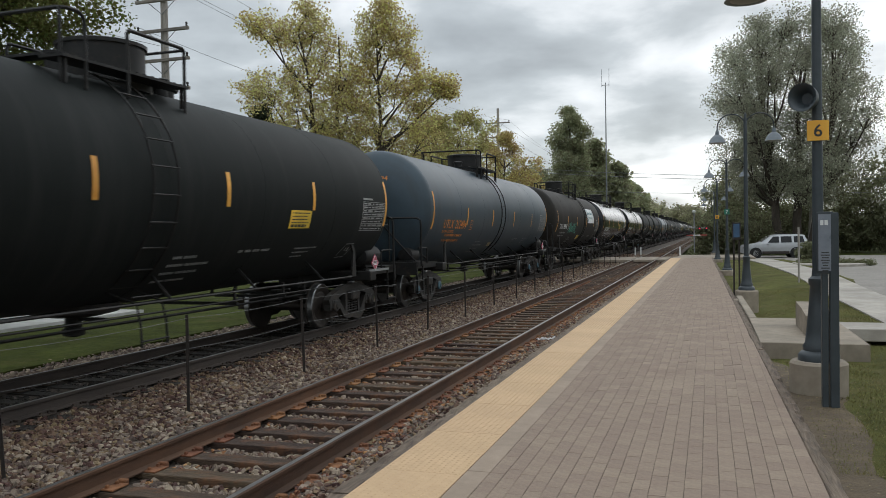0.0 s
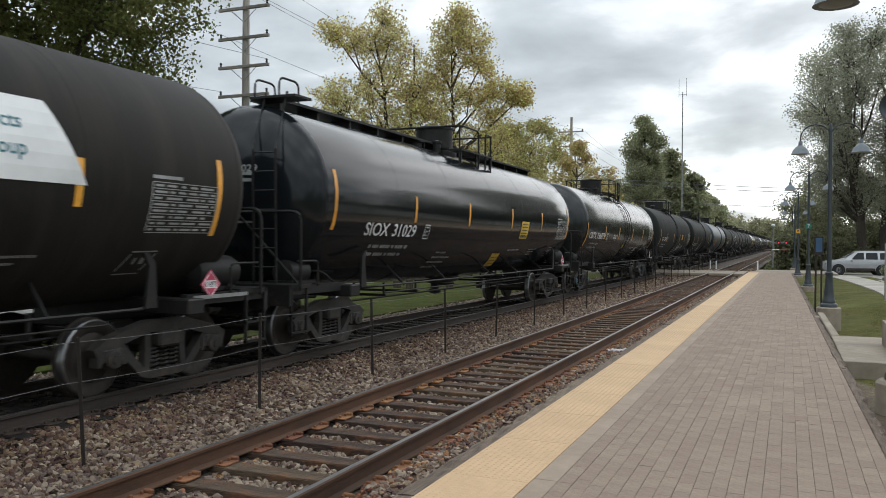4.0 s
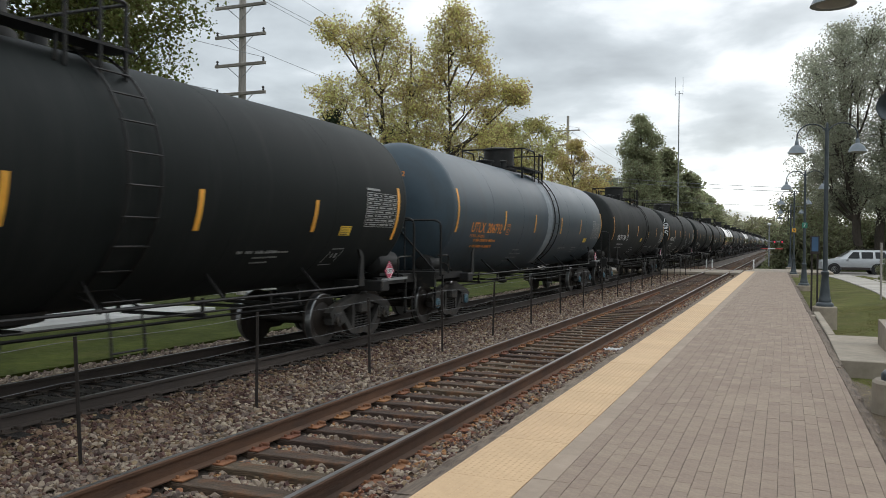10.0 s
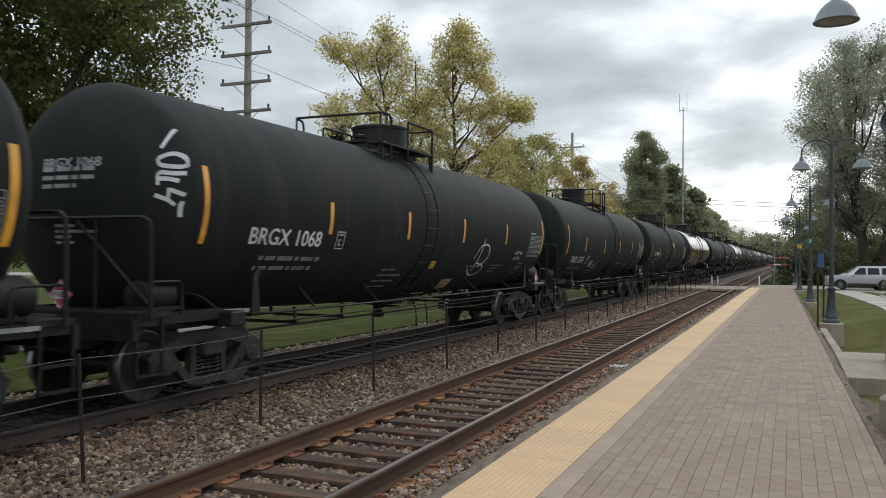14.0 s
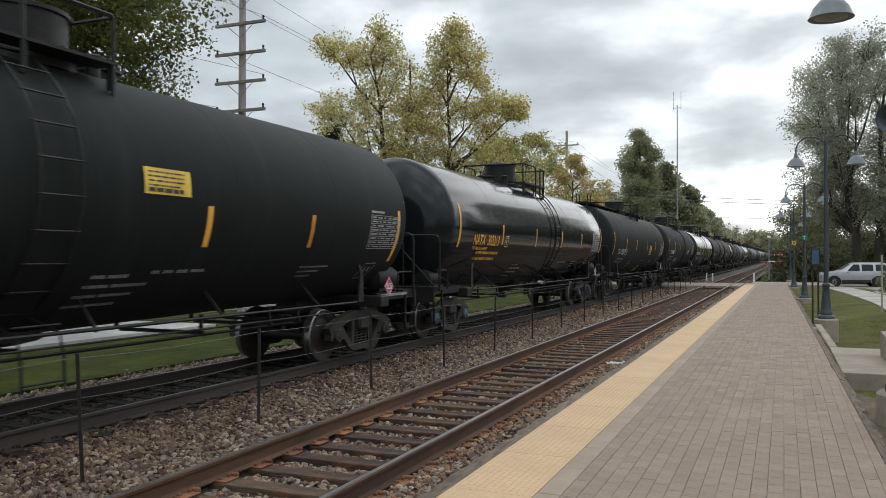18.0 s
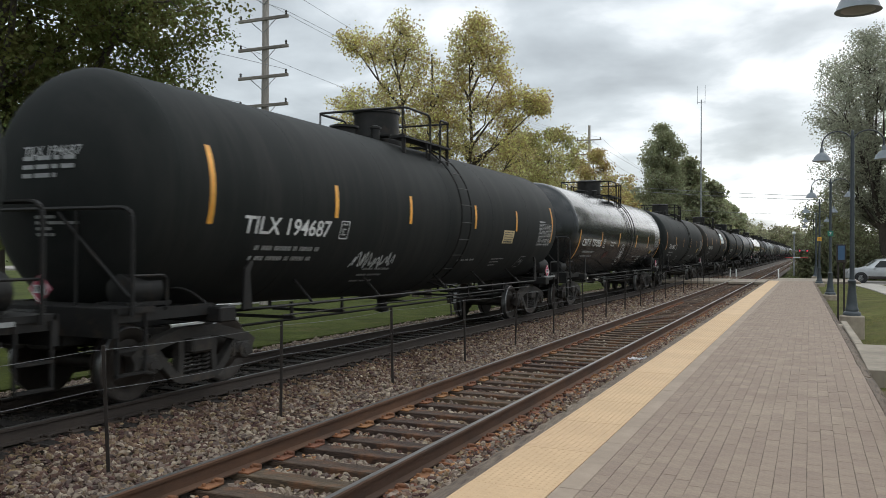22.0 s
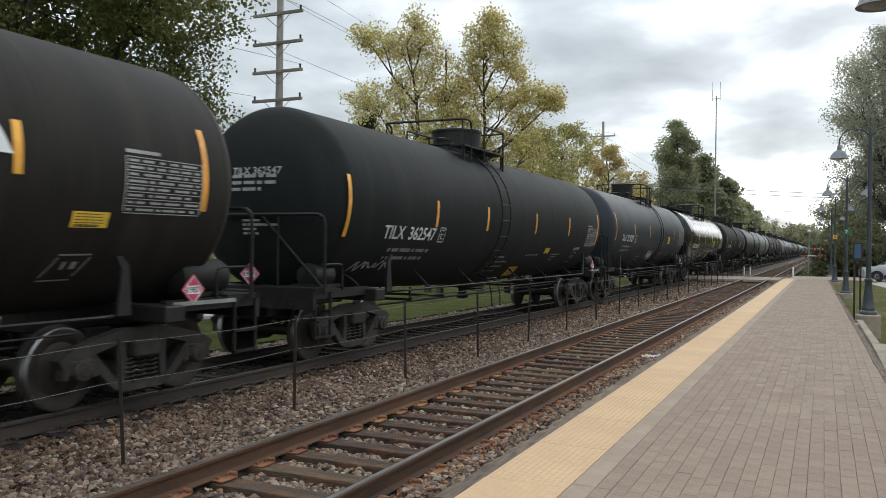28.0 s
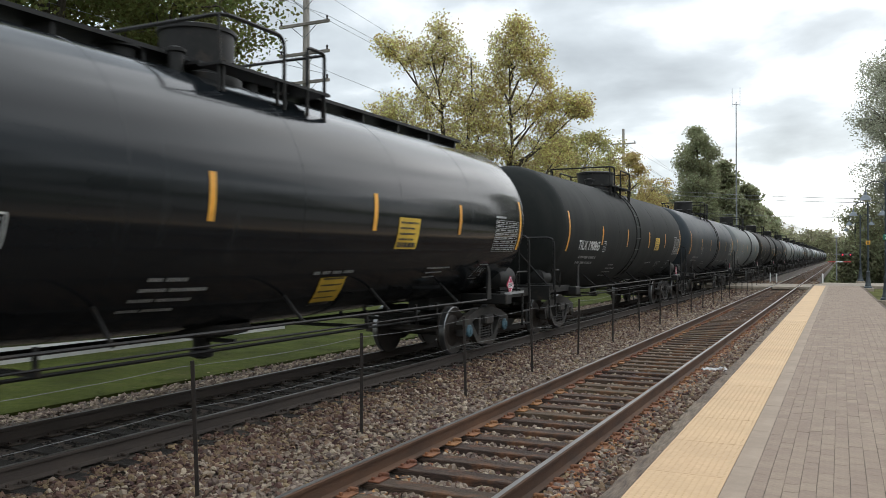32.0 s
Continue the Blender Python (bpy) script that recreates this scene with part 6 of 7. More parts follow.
def street_lamp(x, y, zbase, ztop, number=None, nmat=None, speaker=False):
    """A twin armed lamp on a round concrete footing."""
    lamp = thing("street_lamp", "slate blue twin-arm platform lamp with bell shades on a concrete footing", "street lamp", "platform lamps", m=pose(x, y, 0))
    bm = bm_new()
    lathe(bm, [(0.30, zbase - 0.25), (0.30, ztop - 0.03), (0.27, ztop)], 20)
    part("footing", bm, M_FOOT, lamp, "round concrete footing", smooth=True)
    bm = bm_new()
    z = ztop
    lathe(bm, [(0.215, z), (0.215, z + 0.06), (0.19, z + 0.09), (0.16, z + 0.11), (0.165, z + 0.16), (0.14, z + 0.20), (0.125, z + 0.34), (0.098, z + 0.62), (0.085, z + 0.82), (0.10, z + 0.84), (0.10, z + 0.90), (0.068, z + 0.93), (0.062, z + 1.0)], 16)
    part("base", bm, M_LAMP, lamp, smooth=True)
    bm = bm_new()
    tube(bm, [(0, 0, z + 0.95), (0, 0, z + 4.6)], 0.05, 14, taper=[0.060, 0.046])
    lathe(bm, [(0.05, z + 4.58), (0.06, z + 4.62), (0.03, z + 4.70), (0.04, z + 4.76), (0.01, z + 4.82)], 10)
    part("pole", bm, M_LAMP, lamp, smooth=True)
    zr = z + 4.03
    for s in (-1, 1):
        bm = bm_new()
        pts = [(0, 0, zr + 0.42)] + [(s * (0.36 - 0.36 * math.cos(a)), 0, zr + 0.42 + 0.34 * math.sin(a)) for a in (math.pi * k / 10 for k in range(1, 11))] + [(s * 0.72, 0, zr + 0.33)]
        tube(bm, pts, 0.018, 8)
        arm = part("arm", bm, M_LAMP, lamp, smooth=True)
        bm = bm_new()
        lathe(bm, [(0.035, zr + 0.34), (0.05, zr + 0.30), (0.055, zr + 0.22), (0.12, zr + 0.18), (0.185, zr + 0.10), (0.225, zr + 0.0), (0.235, zr - 0.01), (0.215, zr - 0.005)], 22, origin=(s * 0.72, 0, 0))
        part("shade", bm, M_SHADE, arm, "grey metal bell shade", smooth=True)
        bm = bm_new()
        lathe(bm, [(0.01, zr - 0.03), (0.12, zr - 0.02), (0.20, zr + 0.004)], 18, origin=(s * 0.72, 0, 0))
        part("lens", bm, M_LENS, arm, smooth=True)
    if number:
        zs = z + 2.52
        bm = bm_new()
        box(bm, (0, -0.075, zs), (0.22, 0.012, 0.22), bev=0.003)
        plate = part("number_plate", bm, nmat, lamp, "small square sign with a numeral")
        me, co = letters(number, 0.13)
        co2 = np.stack([co[:, 0] - co[:, 0].max() / 2, np.full(len(co), -0.084), zs + co[:, 1]], 1)
        part("numeral", set_co(me, co2, M_DECALDK if nmat is M_SIGN6 else M_WHITE), None, plate)
    if speaker:
        bm = bm_new()
        lathe(bm, [(0.05, 0.12), (0.10, 0.08), (0.135, -0.02), (0.155, -0.14), (0.13, -0.13), (0.06, 0.0)], 20, axis="Y")
        part("speaker_horn", bm, M_LAMP, lamp, "round dark loudspeaker horn", smooth=True, m=pose(-0.10, -0.02, z + 2.88, 0, 0, -28))
    return lamp


street_lamp(0.97, 9.75, -0.15, 0.29, "6", M_SIGN6, True)
street_lamp(0.79, 23.5, -0.60, 0.10)
street_lamp(0.57, 37.2, -0.20, 0.00, "7", M_SIGNG)
street_lamp(0.30, 51.0, -0.20, 0.00, "8", M_SIGN6)
street_lamp(0.22, 66.0, -0.20, 0.00)
street_lamp(0.10, 80.0, -0.20, 0.00)

# information board on a dark post
ib = thing("notice_board", "dark slate post with a framed information sheet", "notice board", m=pose(0.99, 8.95, 0))
bm = bm_new()
box(bm, (0.03, 0, 0.87), (0.085, 0.11, 2.06), bev=0.008)
part("post", bm, M_LAMP, ib)
bm = bm_new()
box(bm, (-0.055, 0.01, 0.65), (0.06, 0.09, 1.62), bev=0.006)
part("post", bm, M_LAMP, ib)
bm = bm_new()
box(bm, (-0.050, -0.03, 1.60), (0.155, 0.035, 0.62), bev=0.006)
bd = part("board_frame", bm, M_LAMP, ib, m=pose(0, 0, 0, 0, 0, -8))
bm = bm_new()
box(bm, (-0.050, -0.052, 1.60), (0.115, 0.008, 0.57))
part("sheet", bm, M_BOARD, bd, "printed sheet behind glass")
bm = bm_new()
for i in range(9):
    w = random.uniform(0.04, 0.09)
    box(bm, (-0.045, -0.0575, 1.50 - i * 0.026), (w, 0.002, 0.011))
part("print_lines", bm, M_DECALDK, bd)
bm = bm_new()
for sx in (-0.03, 0.01):
    box(bm, (-0.045 + sx, -0.0575, 1.80), (0.03, 0.002, 0.05))
part("pictogram", bm, M_WHITE, bd)

# small blue box on two dark posts
bx = thing("ticket_box", "small blue box on two thin black posts", "box", m=pose(0.60, 25.5, 0))
for s in (-1, 1):
    bm = bm_new()
    box(bm, (s * 0.075, 0, 0.5), (0.05, 0.05, 2.2))
    part("post", bm, M_POSTSTEEL, bx)
bm = bm_new()
box(bm, (0, -0.02, 1.70), (0.24, 0.12, 0.52), bev=0.01)
part("case", bm, M_POSTSTEEL, bx)
bm = bm_new()
box(bm, (0, -0.085, 1.72), (0.17, 0.01, 0.40))
part("panel", bm, M_BLUE, bx)
bm = bm_new()
box(bm, (0.50, 21.6, -0.09), (0.20, 0.28, 0.18), bev=0.03)
solid("concrete_block", bm, M_FOOT, "rough concrete block beside the kerb", "block")

# ---------------------------------------------------------------- fence between the tracks
fence = thing("fence", "low wire fence on dark steel posts between the tracks", "fence")
FX = -6.03
bm = bm_new()
box(bm, (0, 0, 0.20), (0.040, 0.008, 1.28))
box(bm, (-0.016, 0.016, 0.20), (0.008, 0.032, 1.28))
POST_ME = mesh_of("post", bm, M_POSTSTEEL)
for k in range(-2, 20):
    part("post", POST_ME, M_POSTSTEEL, fence, m=pose(FX, 8.11 + 2.865 * k + (0.20 if k == -1 else 0), 0, 4.6 if k == -1 else random.uniform(-1.2, 1.2), random.uniform(-1.5, 1.5), random.uniform(-8, 8)))
for z in (0.80, 0.44):
    bm = bm_new()
    pts = []
    for k in range(-2, 19):
        for i in range(4):
            t = i / 4
            pts.append((FX, 8.11 + 2.865 * (k + t), z - 0.03 * 4 * t * (1 - t)))
    tube(bm, pts, 0.0028, 4)
    part("wire", bm, M_FENCEWIRE, fence)

# rusted plates on the ballast beside the far track
bm = bm_new()
ring = [bm.verts.new((0.26 * math.cos(a) * random.uniform(0.75, 1.1), 0.10 * math.sin(a) * random.uniform(0.75, 1.15), 0)) for a in (2 * math.pi * k / 11 for k in range(11))]
bm.faces.new(ring)
bmesh.ops.solidify(bm, geom=list(bm.faces), thickness=0.022)
bmesh.ops.recalc_face_normals(bm, faces=bm.faces)
SCRAP_ME = mesh_of("scrap_plate", bm, M_PLATEDK)
for k in range(12):
    sc_ = new("scrap_plate", SCRAP_ME)
    sc_.matrix_basis = pose(-7.03 + random.uniform(-0.08, 0.08), 5.6 + 2.72 * k + random.uniform(-0.25, 0.25), -0.322, 0, random.uniform(-4, 4), random.uniform(60, 120))
    tagged(sc_, "dark rusted steel plate lying on the ballast", "scrap", "plates on the ballast")

# scrap beside the near rail
bm = bm_new()
n_ = 7
g = [[bm.verts.new((-0.22 + 0.44 * i / n_, -0.12 + 0.24 * j / 4, 0.03 + 0.05 * math.sin(i * 1.7 + j) * random.uniform(0.3, 1))) for i in range(n_ + 1)] for j in range(5)]
for j in range(4):
    for i in range(n_):
        bm.faces.new((g[j][i], g[j][i + 1], g[j + 1][i + 1], g[j + 1][i]))
bmesh.ops.solidify(bm, geom=list(bm.faces), thickness=0.006)
solid("litter", bm, M_PLACW, "crumpled white plastic litter on the ballast", "litter", m=pose(-3.14, 15.45, -0.335, 0, 0, 25))

# ---------------------------------------------------------------- poles, wires, mast
POLES = []


def utility_pole(x, y, h, arms, braces=True):
    p_ = thing("utility_pole", "weathered grey wooden utility pole with crossarms", "utility pole", "line of utility poles", m=pose(x, y, -0.5))
    bm = bm_new()
    tube(bm, [(0, 0, 0), (0, 0, h * 0.5), (0, 0, h)], 0.15, 12, taper=[0.18, 0.155, 0.12])
    part("pole", bm, M_POLE, p_, smooth=True)
    tips = []
    for z in arms:
        bm = bm_new()
        box(bm, (0, -0.15, z), (2.4, 0.10, 0.12), bev=0.01)
        arm = part("crossarm", bm, M_ARM, p_)
        bm = bm_new()
        for s in (-1, 1):
            tube(bm, [(s * 0.62, -0.15, z - 0.05), (0, -0.13, z - 0.55)], 0.016, 4)
        part("brace", bm, M_MAST, arm)
        for s in (-1.1, 1.1):
            bm = bm_new()
            lathe(bm, [(0.02, z + 0.05), (0.05, z + 0.10), (0.03, z + 0.14), (0.055, z + 0.18), (0.03, z + 0.23)], 8, origin=(s, -0.15, 0))
            part("insulator", bm, M_INSUL, arm, smooth=True)
            tips.append(Vector((x + s, y - 0.15, z + 0.22 - 0.5)))
    POLES.append(tips)
    return p_


utility_pole(-20.2, -21.5, 14.2, (13.7, 12.56, 11.43, 10.26, 9.12, 7.98))
utility_pole(-20.1, 26.6, 14.2, (13.7, 12.56, 11.43, 10.26, 9.12, 7.98))
utility_pole(-19.36, 76.0, 14.26, (12.86, 11.5))
utility_pole(-19.3, 124.0, 13.6, (12.4, 10.9))


def wire(a, b, sag, r=0.011):
    bm = bm_new()
    pts = []
    for i in range(13):
        t = i / 12
        p = a.lerp(b, t)
        pts.append(p - Vector((0, 0, sag * 4 * t * (1 - t))))
    tube(bm, pts, r, 4, caps=False)
    return solid("overhead_wire", bm, M_WIRE, "thin grey overhead wire", "wire", "overhead wires", smooth=True)


RUNS = (0, 2, 5, 6, 9, 10)
for k in RUNS:
    wire(POLES[0][k], POLES[1][k], 0.9, 0.009)
for k in RUNS[:4]:
    wire(POLES[1][k], POLES[2][k // 3], 0.9, 0.010)
for k in range(4):
    wire(POLES[2][k], POLES[3][k], 0.9)
wire(Vector((-19.3, 76, 8.2)), Vector((34, 82, 7.0)), 1.1, 0.02)
wire(Vector((-19.3, 76, 7.85)), Vector((34, 82, 6.65)), 1.1, 0.02)
wire(Vector((-19.3, 76, 6.2)), Vector((34, 82, 5.4)), 0.9, 0.014)
wire(Vector((-19.3, 76, 12.4)), Vector((-4.0, 120, 5.0)), 1.0, 0.012)

an = thing("radio_mast", "tall thin grey radio mast with a forked top", "mast", m=pose(-11.6, 97.0, -0.5))
bm = bm_new()
tube(bm, [(0, 0, 0), (0, 0, 19.8)], 0.09, 8, taper=[0.11, 0.05])
part("mast_tube", bm, M_MAST, an, smooth=True)
bm = bm_new()
tube(bm, [(-0.42, 0, 19.5), (0.42, 0, 19.5)], 0.03, 6)
part("yoke", bm, M_MAST, an)
for s in (-1, 1):
    bm = bm_new()
    tube(bm, [(s * 0.42, 0, 19.3), (s * 0.42, 0, 21.4)], 0.022, 6)
    part("whip", bm, M_MAST, an)

# crossing signals
for i, (x, y) in enumerate(((-1.35, 71.0), (-12.0, 72.5))):
    cs = thing("crossing_signal", "level crossing signal with lit red lamps and lowered gate", "crossing signal", "crossing signals", m=pose(x, y, -0.1))
    bm = bm_new()
    tube(bm, [(0, 0, 0), (0, 0, 3.4)], 0.05, 8)
    part("mast", bm, M_MAST, cs, smooth=True)
    bm = bm_new()
    lathe(bm, [(0.02, 3.3), (0.14, 3.36), (0.16, 3.45), (0.08, 3.55)], 12)
    part("bell", bm, M_WHITEPAINT, cs, smooth=True)
    bm = bm_new()
    box(bm, (0.45, -0.06, 2.05), (1.3, 0.06, 0.06))
    part("lamp_bar", bm, M_MAST, cs)
    for s in (0.42, 0.98):
        bm = bm_new()
        lathe(bm, [(0.15, 0.0), (0.15, 0.03), (0.08, 0.08)], 16, axis="Y")
        hd = part("lamp_head", bm, M_DECALDK, cs, m=pose(s, -0.12, 2.0))
        bm = bm_new()
        lathe(bm, [(0.060, -0.03), (0.054, -0.05), (0.02, -0.06)], 14, axis="Y")
        part("red_lens", bm, M_REDLAMP, hd, "lit red lamp")
    g0 = -1 if i == 0 else 1
    for k in range(3):
        bm = bm_new()
        box(bm, (0.2 + g0 * (-0.5 - 0.62 * k) if i else 0.2 + 0.55 * (k - 1), -0.2, 1.45), (0.55, 0.05, 0.07))
        part("gate_segment", bm, M_GATE if k % 2 == 0 else M_WHITEPAINT, cs)
bm = bm_new()
box(bm, (0, 0, 0.31), (0.09, 0.09, 0.62), bev=0.02)
solid("bollard", bm, M_WHITEPAINT, "short white bollard beside the crossing", "bollard", m=pose(-2.15, 60.2, -0.01))
for k, (x, y) in enumerate(((-6.22, 71.4), (-5.75, 71.4))):
    bm = bm_new()
    box(bm, (0, 0, 0.40), (0.10, 0.09, 0.80), bev=0.01)
    solid("crossing_post", bm, M_WHITEPAINT, "short white marker post by the crossing", "post", "crossing posts", m=pose(x, y, -0.42))


# ---------------------------------------------------------------- parked car
def parked_car(x, y, rz):
    car_ = thing("parked_suv", "silver estate SUV parked past the lawn", "car", m=pose(x, y, -0.40, 0, 0, rz))
    # stations from nose to tail: (x, sill, waist, roof, half width at waist, half width at roof)
    st_ = ((-2.36, 0.44, 0.78, 0.80, 0.66, 0.60), (-2.22, 0.34, 0.94, 0.98, 0.84, 0.74), (-1.25, 0.30, 1.06, 1.10, 0.91, 0.80), (-0.98, 0.30, 1.08, 1.20, 0.92, 0.76), (-0.30, 0.30, 1.10, 1.66, 0.93, 0.68),
           (0.10, 0.30, 1.10, 1.75, 0.93, 0.69), (1.55, 0.30, 1.11, 1.76, 0.93, 0.69), (2.05, 0.32, 1.11, 1.70, 0.92, 0.68), (2.32, 0.36, 1.10, 1.16, 0.88, 0.72), (2.40, 0.48, 0.92, 0.96, 0.80, 0.70))
    bm = bm_new()
    loops = []
    for x_, sill, waist, roof, w0, w1 in st_:
        sec = [(w0 * 0.96, sill), (w0, (sill + waist) / 2), (w0, waist - 0.04), (w0 - 0.02, waist), (w1, roof - 0.06), (w1 - 0.09, roof)]
        loops.append([bm.verts.new((x_, a, b)) for a, b in sec] + [bm.verts.new((x_, -a, b)) for a, b in reversed(sec)])
    for a, b in zip(loops, loops[1:]):
        for q in range(12):
            bm.faces.new((a[q], b[q], b[(q + 1) % 12], a[(q + 1) % 12]))
    bm.faces.new(loops[0])
    bm.faces.new(loops[-1][::-1])
    bmesh.ops.recalc_face_normals(bm, faces=bm.faces)
    body = part("body", bm, M_CAR, car_, smooth=True)
    for s in (-1, 1):
        for u0, u1 in ((-0.62, 0.24), (0.32, 1.12), (1.22, 2.02)):
            bm = bm_new()
            q = [(u0 + 0.05, 1.14), (u1, 1.14), (u1 - (0.12 if u1 > 1.5 else 0), 1.62), (u0 + (0.46 if u0 < -0.3 else 0.05), 1.62)]
            q = [(a, min(b, 1.60)) for a, b in q]
            vs = [bm.verts.new((a, s * (0.925 - 0.235 * (b - 1.10) / 0.60 + 0.012), b)) for a, b in q]
            bm.faces.new(vs if s < 0 else vs[::-1])
            part("side_window", bm, M_GLASSDK, body)
        bm = bm_new()
        box(bm, (-2.24, s * 0.70, 0.80), (0.14, 0.26, 0.14), bev=0.02)
        part("headlight", bm, M_LENS, body)
        bm = bm_new()
        box(bm, (2.30, s * 0.74, 0.95), (0.10, 0.18, 0.34), bev=0.02)
        part("tail_light", bm, M_GATE, body)
        bm = bm_new()
        tube(bm, [(0.1, s * 0.60, 1.76), (0.25, s * 0.60, 1.82), (1.7, s * 0.60, 1.83), (1.85, s * 0.60, 1.76)], 0.022, 6)
        part("roof_rail", bm, M_POSTSTEEL, body)
        bm = bm_new()
        box(bm, (-0.55, s * 0.98, 1.06), (0.14, 0.16, 0.12), bev=0.03)
        part("mirror", bm, M_CAR, body)
    bm = bm_new()
    for s in (-1, 1):
        box(bm, (0, s * 0.915, 0.40), (1.9, 0.06, 0.20), bev=0.02)
    part("sill_cladding", bm, M_POSTSTEEL, body)
    bm = bm_new()
    vs = [bm.verts.new(c) for c in ((-0.96, -0.70, 1.19), (-0.96, 0.70, 1.19), (-0.33, 0.62, 1.63), (-0.33, -0.62, 1.63))]
    bm.faces.new(vs)
    bmesh.ops.translate(bm, verts=bm.verts, vec=(-0.02, 0, 0.025))
    part("windscreen", bm, M_GLASSDK, body)
    for px in (-1.42, 1.42):
        for s in (-1, 1):
            bm = bm_new()
            lathe(bm, [(0.36, s * 0.01), (0.43, s * 0.035), (0.43, -s * 0.02)], 20, axis="Y")
            part("wheel_arch", bm, M_TYRE, body, m=pose(px, s * 0.918, 0.36))
            bm = bm_new()
            lathe(bm, [(0.22, -0.10), (0.33, -0.11), (0.355, -0.06), (0.355, 0.06), (0.33, 0.11), (0.22, 0.10)], 20, axis="Y")
            wh = part("wheel", bm, M_TYRE, car_, smooth=True, m=pose(px, s * 0.86, 0.355))
            bm = bm_new()
            lathe(bm, [(0.03, s * 0.10), (0.20, s * 0.085), (0.225, s * 0.10)], 16, axis="Y")
            for k in range(5):
                a = 2 * math.pi * k / 5
                box(bm, (0.11 * math.cos(a), s * 0.11, 0.11 * math.sin(a)), (0.05, 0.02, 0.05))
            part("rim", bm, M_RIM, wh)
    return car_


parked_car(4.45, 66.0, 6)


# ---------------------------------------------------------------- trees
def leaf_cloud(centres, radii, n_per, size, flat, seed):
    """Small folded leaves scattered about clump centres."""
    r = np.random.default_rng(seed)
    k = len(centres)
    idx = np.repeat(np.arange(k), n_per)
    n = len(idx)
    d = r.normal(0, 1, (n, 3))
    d /= np.linalg.norm(d, axis=1)[:, None] + 1e-9
    c = centres[idx] + d * (r.uniform(0, 1, n) ** 0.5 * radii[idx])[:, None] * np.array([1, 1, flat])
    nrm = r.normal(0, 1, (n, 3)) + np.array([0, 0, 0.7])
    nrm /= np.linalg.norm(nrm, axis=1)[:, None]
    a = np.cross(nrm, r.normal(0, 1, (n, 3)))
    a /= np.linalg.norm(a, axis=1)[:, None] + 1e-9
    b = np.cross(nrm, a)
    s = size * r.uniform(0.6, 1.35, n)[:, None]
    v = np.stack([c - a * s * 0.5, c + b * s * 0.36 + nrm * s * 0.10, c + a * s * 0.5, c - b * s * 0.36 + nrm * s * 0.10], 1)
    return v.reshape(-1, 3), np.arange(n * 4).reshape(-1, 4)


def tree(name, label, x, y, base, blobs, leaf, leaf_size, per_clump, seed, trunk_r=0.2, clumps=26, trunks=((0, 0),), fork=0.32, clump_r=0.55, group="", flat=0.75):
    """Trunk, limbs to each mass of foliage, and the foliage as clumps of small leaves. blobs: (dx, dy, z, radius)."""
    r = random.Random(seed)
    t_ = thing(name, label, "tree", group, m=pose(x, y, base))
    bm = bm_new()
    top = max(b[2] for b in blobs)
    tips = []
    trunk_tops = []
    for tx, ty in trunks:
        h = top * r.uniform(0.78, 0.92)
        pts = [Vector((tx * 0.35, ty * 0.35, 0))]
        for i in range(1, 7):
            f = i / 6
            pts.append(Vector((tx * (0.35 + 0.65 * f) + r.uniform(-0.2, 0.2), ty * (0.35 + 0.65 * f) + r.uniform(-0.2, 0.2), h * f)))
        tube(bm, pts, 0, 8, taper=[trunk_r * (1.15 - 0.95 * i / 6) for i in range(7)])
        trunk_tops.append(pts)
    for bx_, by_, bz_, br_ in blobs:
        pts = min(trunk_tops, key=lambda q: (q[3].x - bx_) ** 2 + (q[3].y - by_) ** 2)
        z0 = max(top * fork * 0.7, bz_ - br_ - math.hypot(bx_, by_) * 0.7)
        i = max(0, min(5, int(z0 / (pts[-1].z / 6))))
        k = min(1.0, max(0.0, z0 / (pts[-1].z / 6) - i))
        st = pts[i].lerp(pts[i + 1], k)
        en = Vector((bx_, by_, bz_))
        mid = st.lerp(en, 0.5) + Vector((r.uniform(-0.3, 0.3), r.uniform(-0.3, 0.3), -0.12 * (en - st).length * r.random()))
        lr = trunk_r * 0.42
        tube(bm, [st, st.lerp(mid, 0.5), mid, mid.lerp(en, 0.6), en], 0, 6, taper=[lr, lr * 0.8, lr * 0.62, lr * 0.4, lr * 0.2])
        cs = []
        for c in range(clumps):
            d = Vector((r.gauss(0, 1), r.gauss(0, 1), r.gauss(0, 0.85))).normalized()
            cs.append(en + d * br_ * (r.random() ** 0.42))
        for c in cs[::3]:
            tube(bm, [en.lerp(mid, 0.25), en.lerp(c, 0.55) + Vector((0, 0, -0.1)), c], 0, 4, taper=[lr * 0.28, lr * 0.16, lr * 0.06], caps=False)
        tips += cs
    part("trunk", bm, M_BARK, t_, "bare grey-brown trunk and limbs", smooth=True)
    C = np.array([c[:] for c in tips])
    R = np.random.default_rng(seed).uniform(0.55, 1.2, len(C)) * clump_r
    v, f = leaf_cloud(C, R, per_clump, leaf_size, flat, seed)
    part("crown", arrays_mesh("crown", v, f, LEAF[leaf]), None, t_)
    return t_


def crown(profile, n, seed, k=0.42):
    """Foliage masses that fill a crown given as (height, radius) stations, unevenly."""
    r = random.Random(seed)
    zs = [p[0] for p in profile]
    out = []
    for i in range(n):
        z = zs[0] + (zs[-1] - zs[0]) * (i + r.random()) / n
        R = float(np.interp(z, zs, [p[1] for p in profile]))
        a = i * 2.4 + r.uniform(-0.5, 0.5)
        rr = R * r.uniform(0.35, 0.85)
        out.append((rr * math.cos(a), rr * math.sin(a), z, max(0.5, R * k * r.uniform(0.75, 1.2))))
    return out


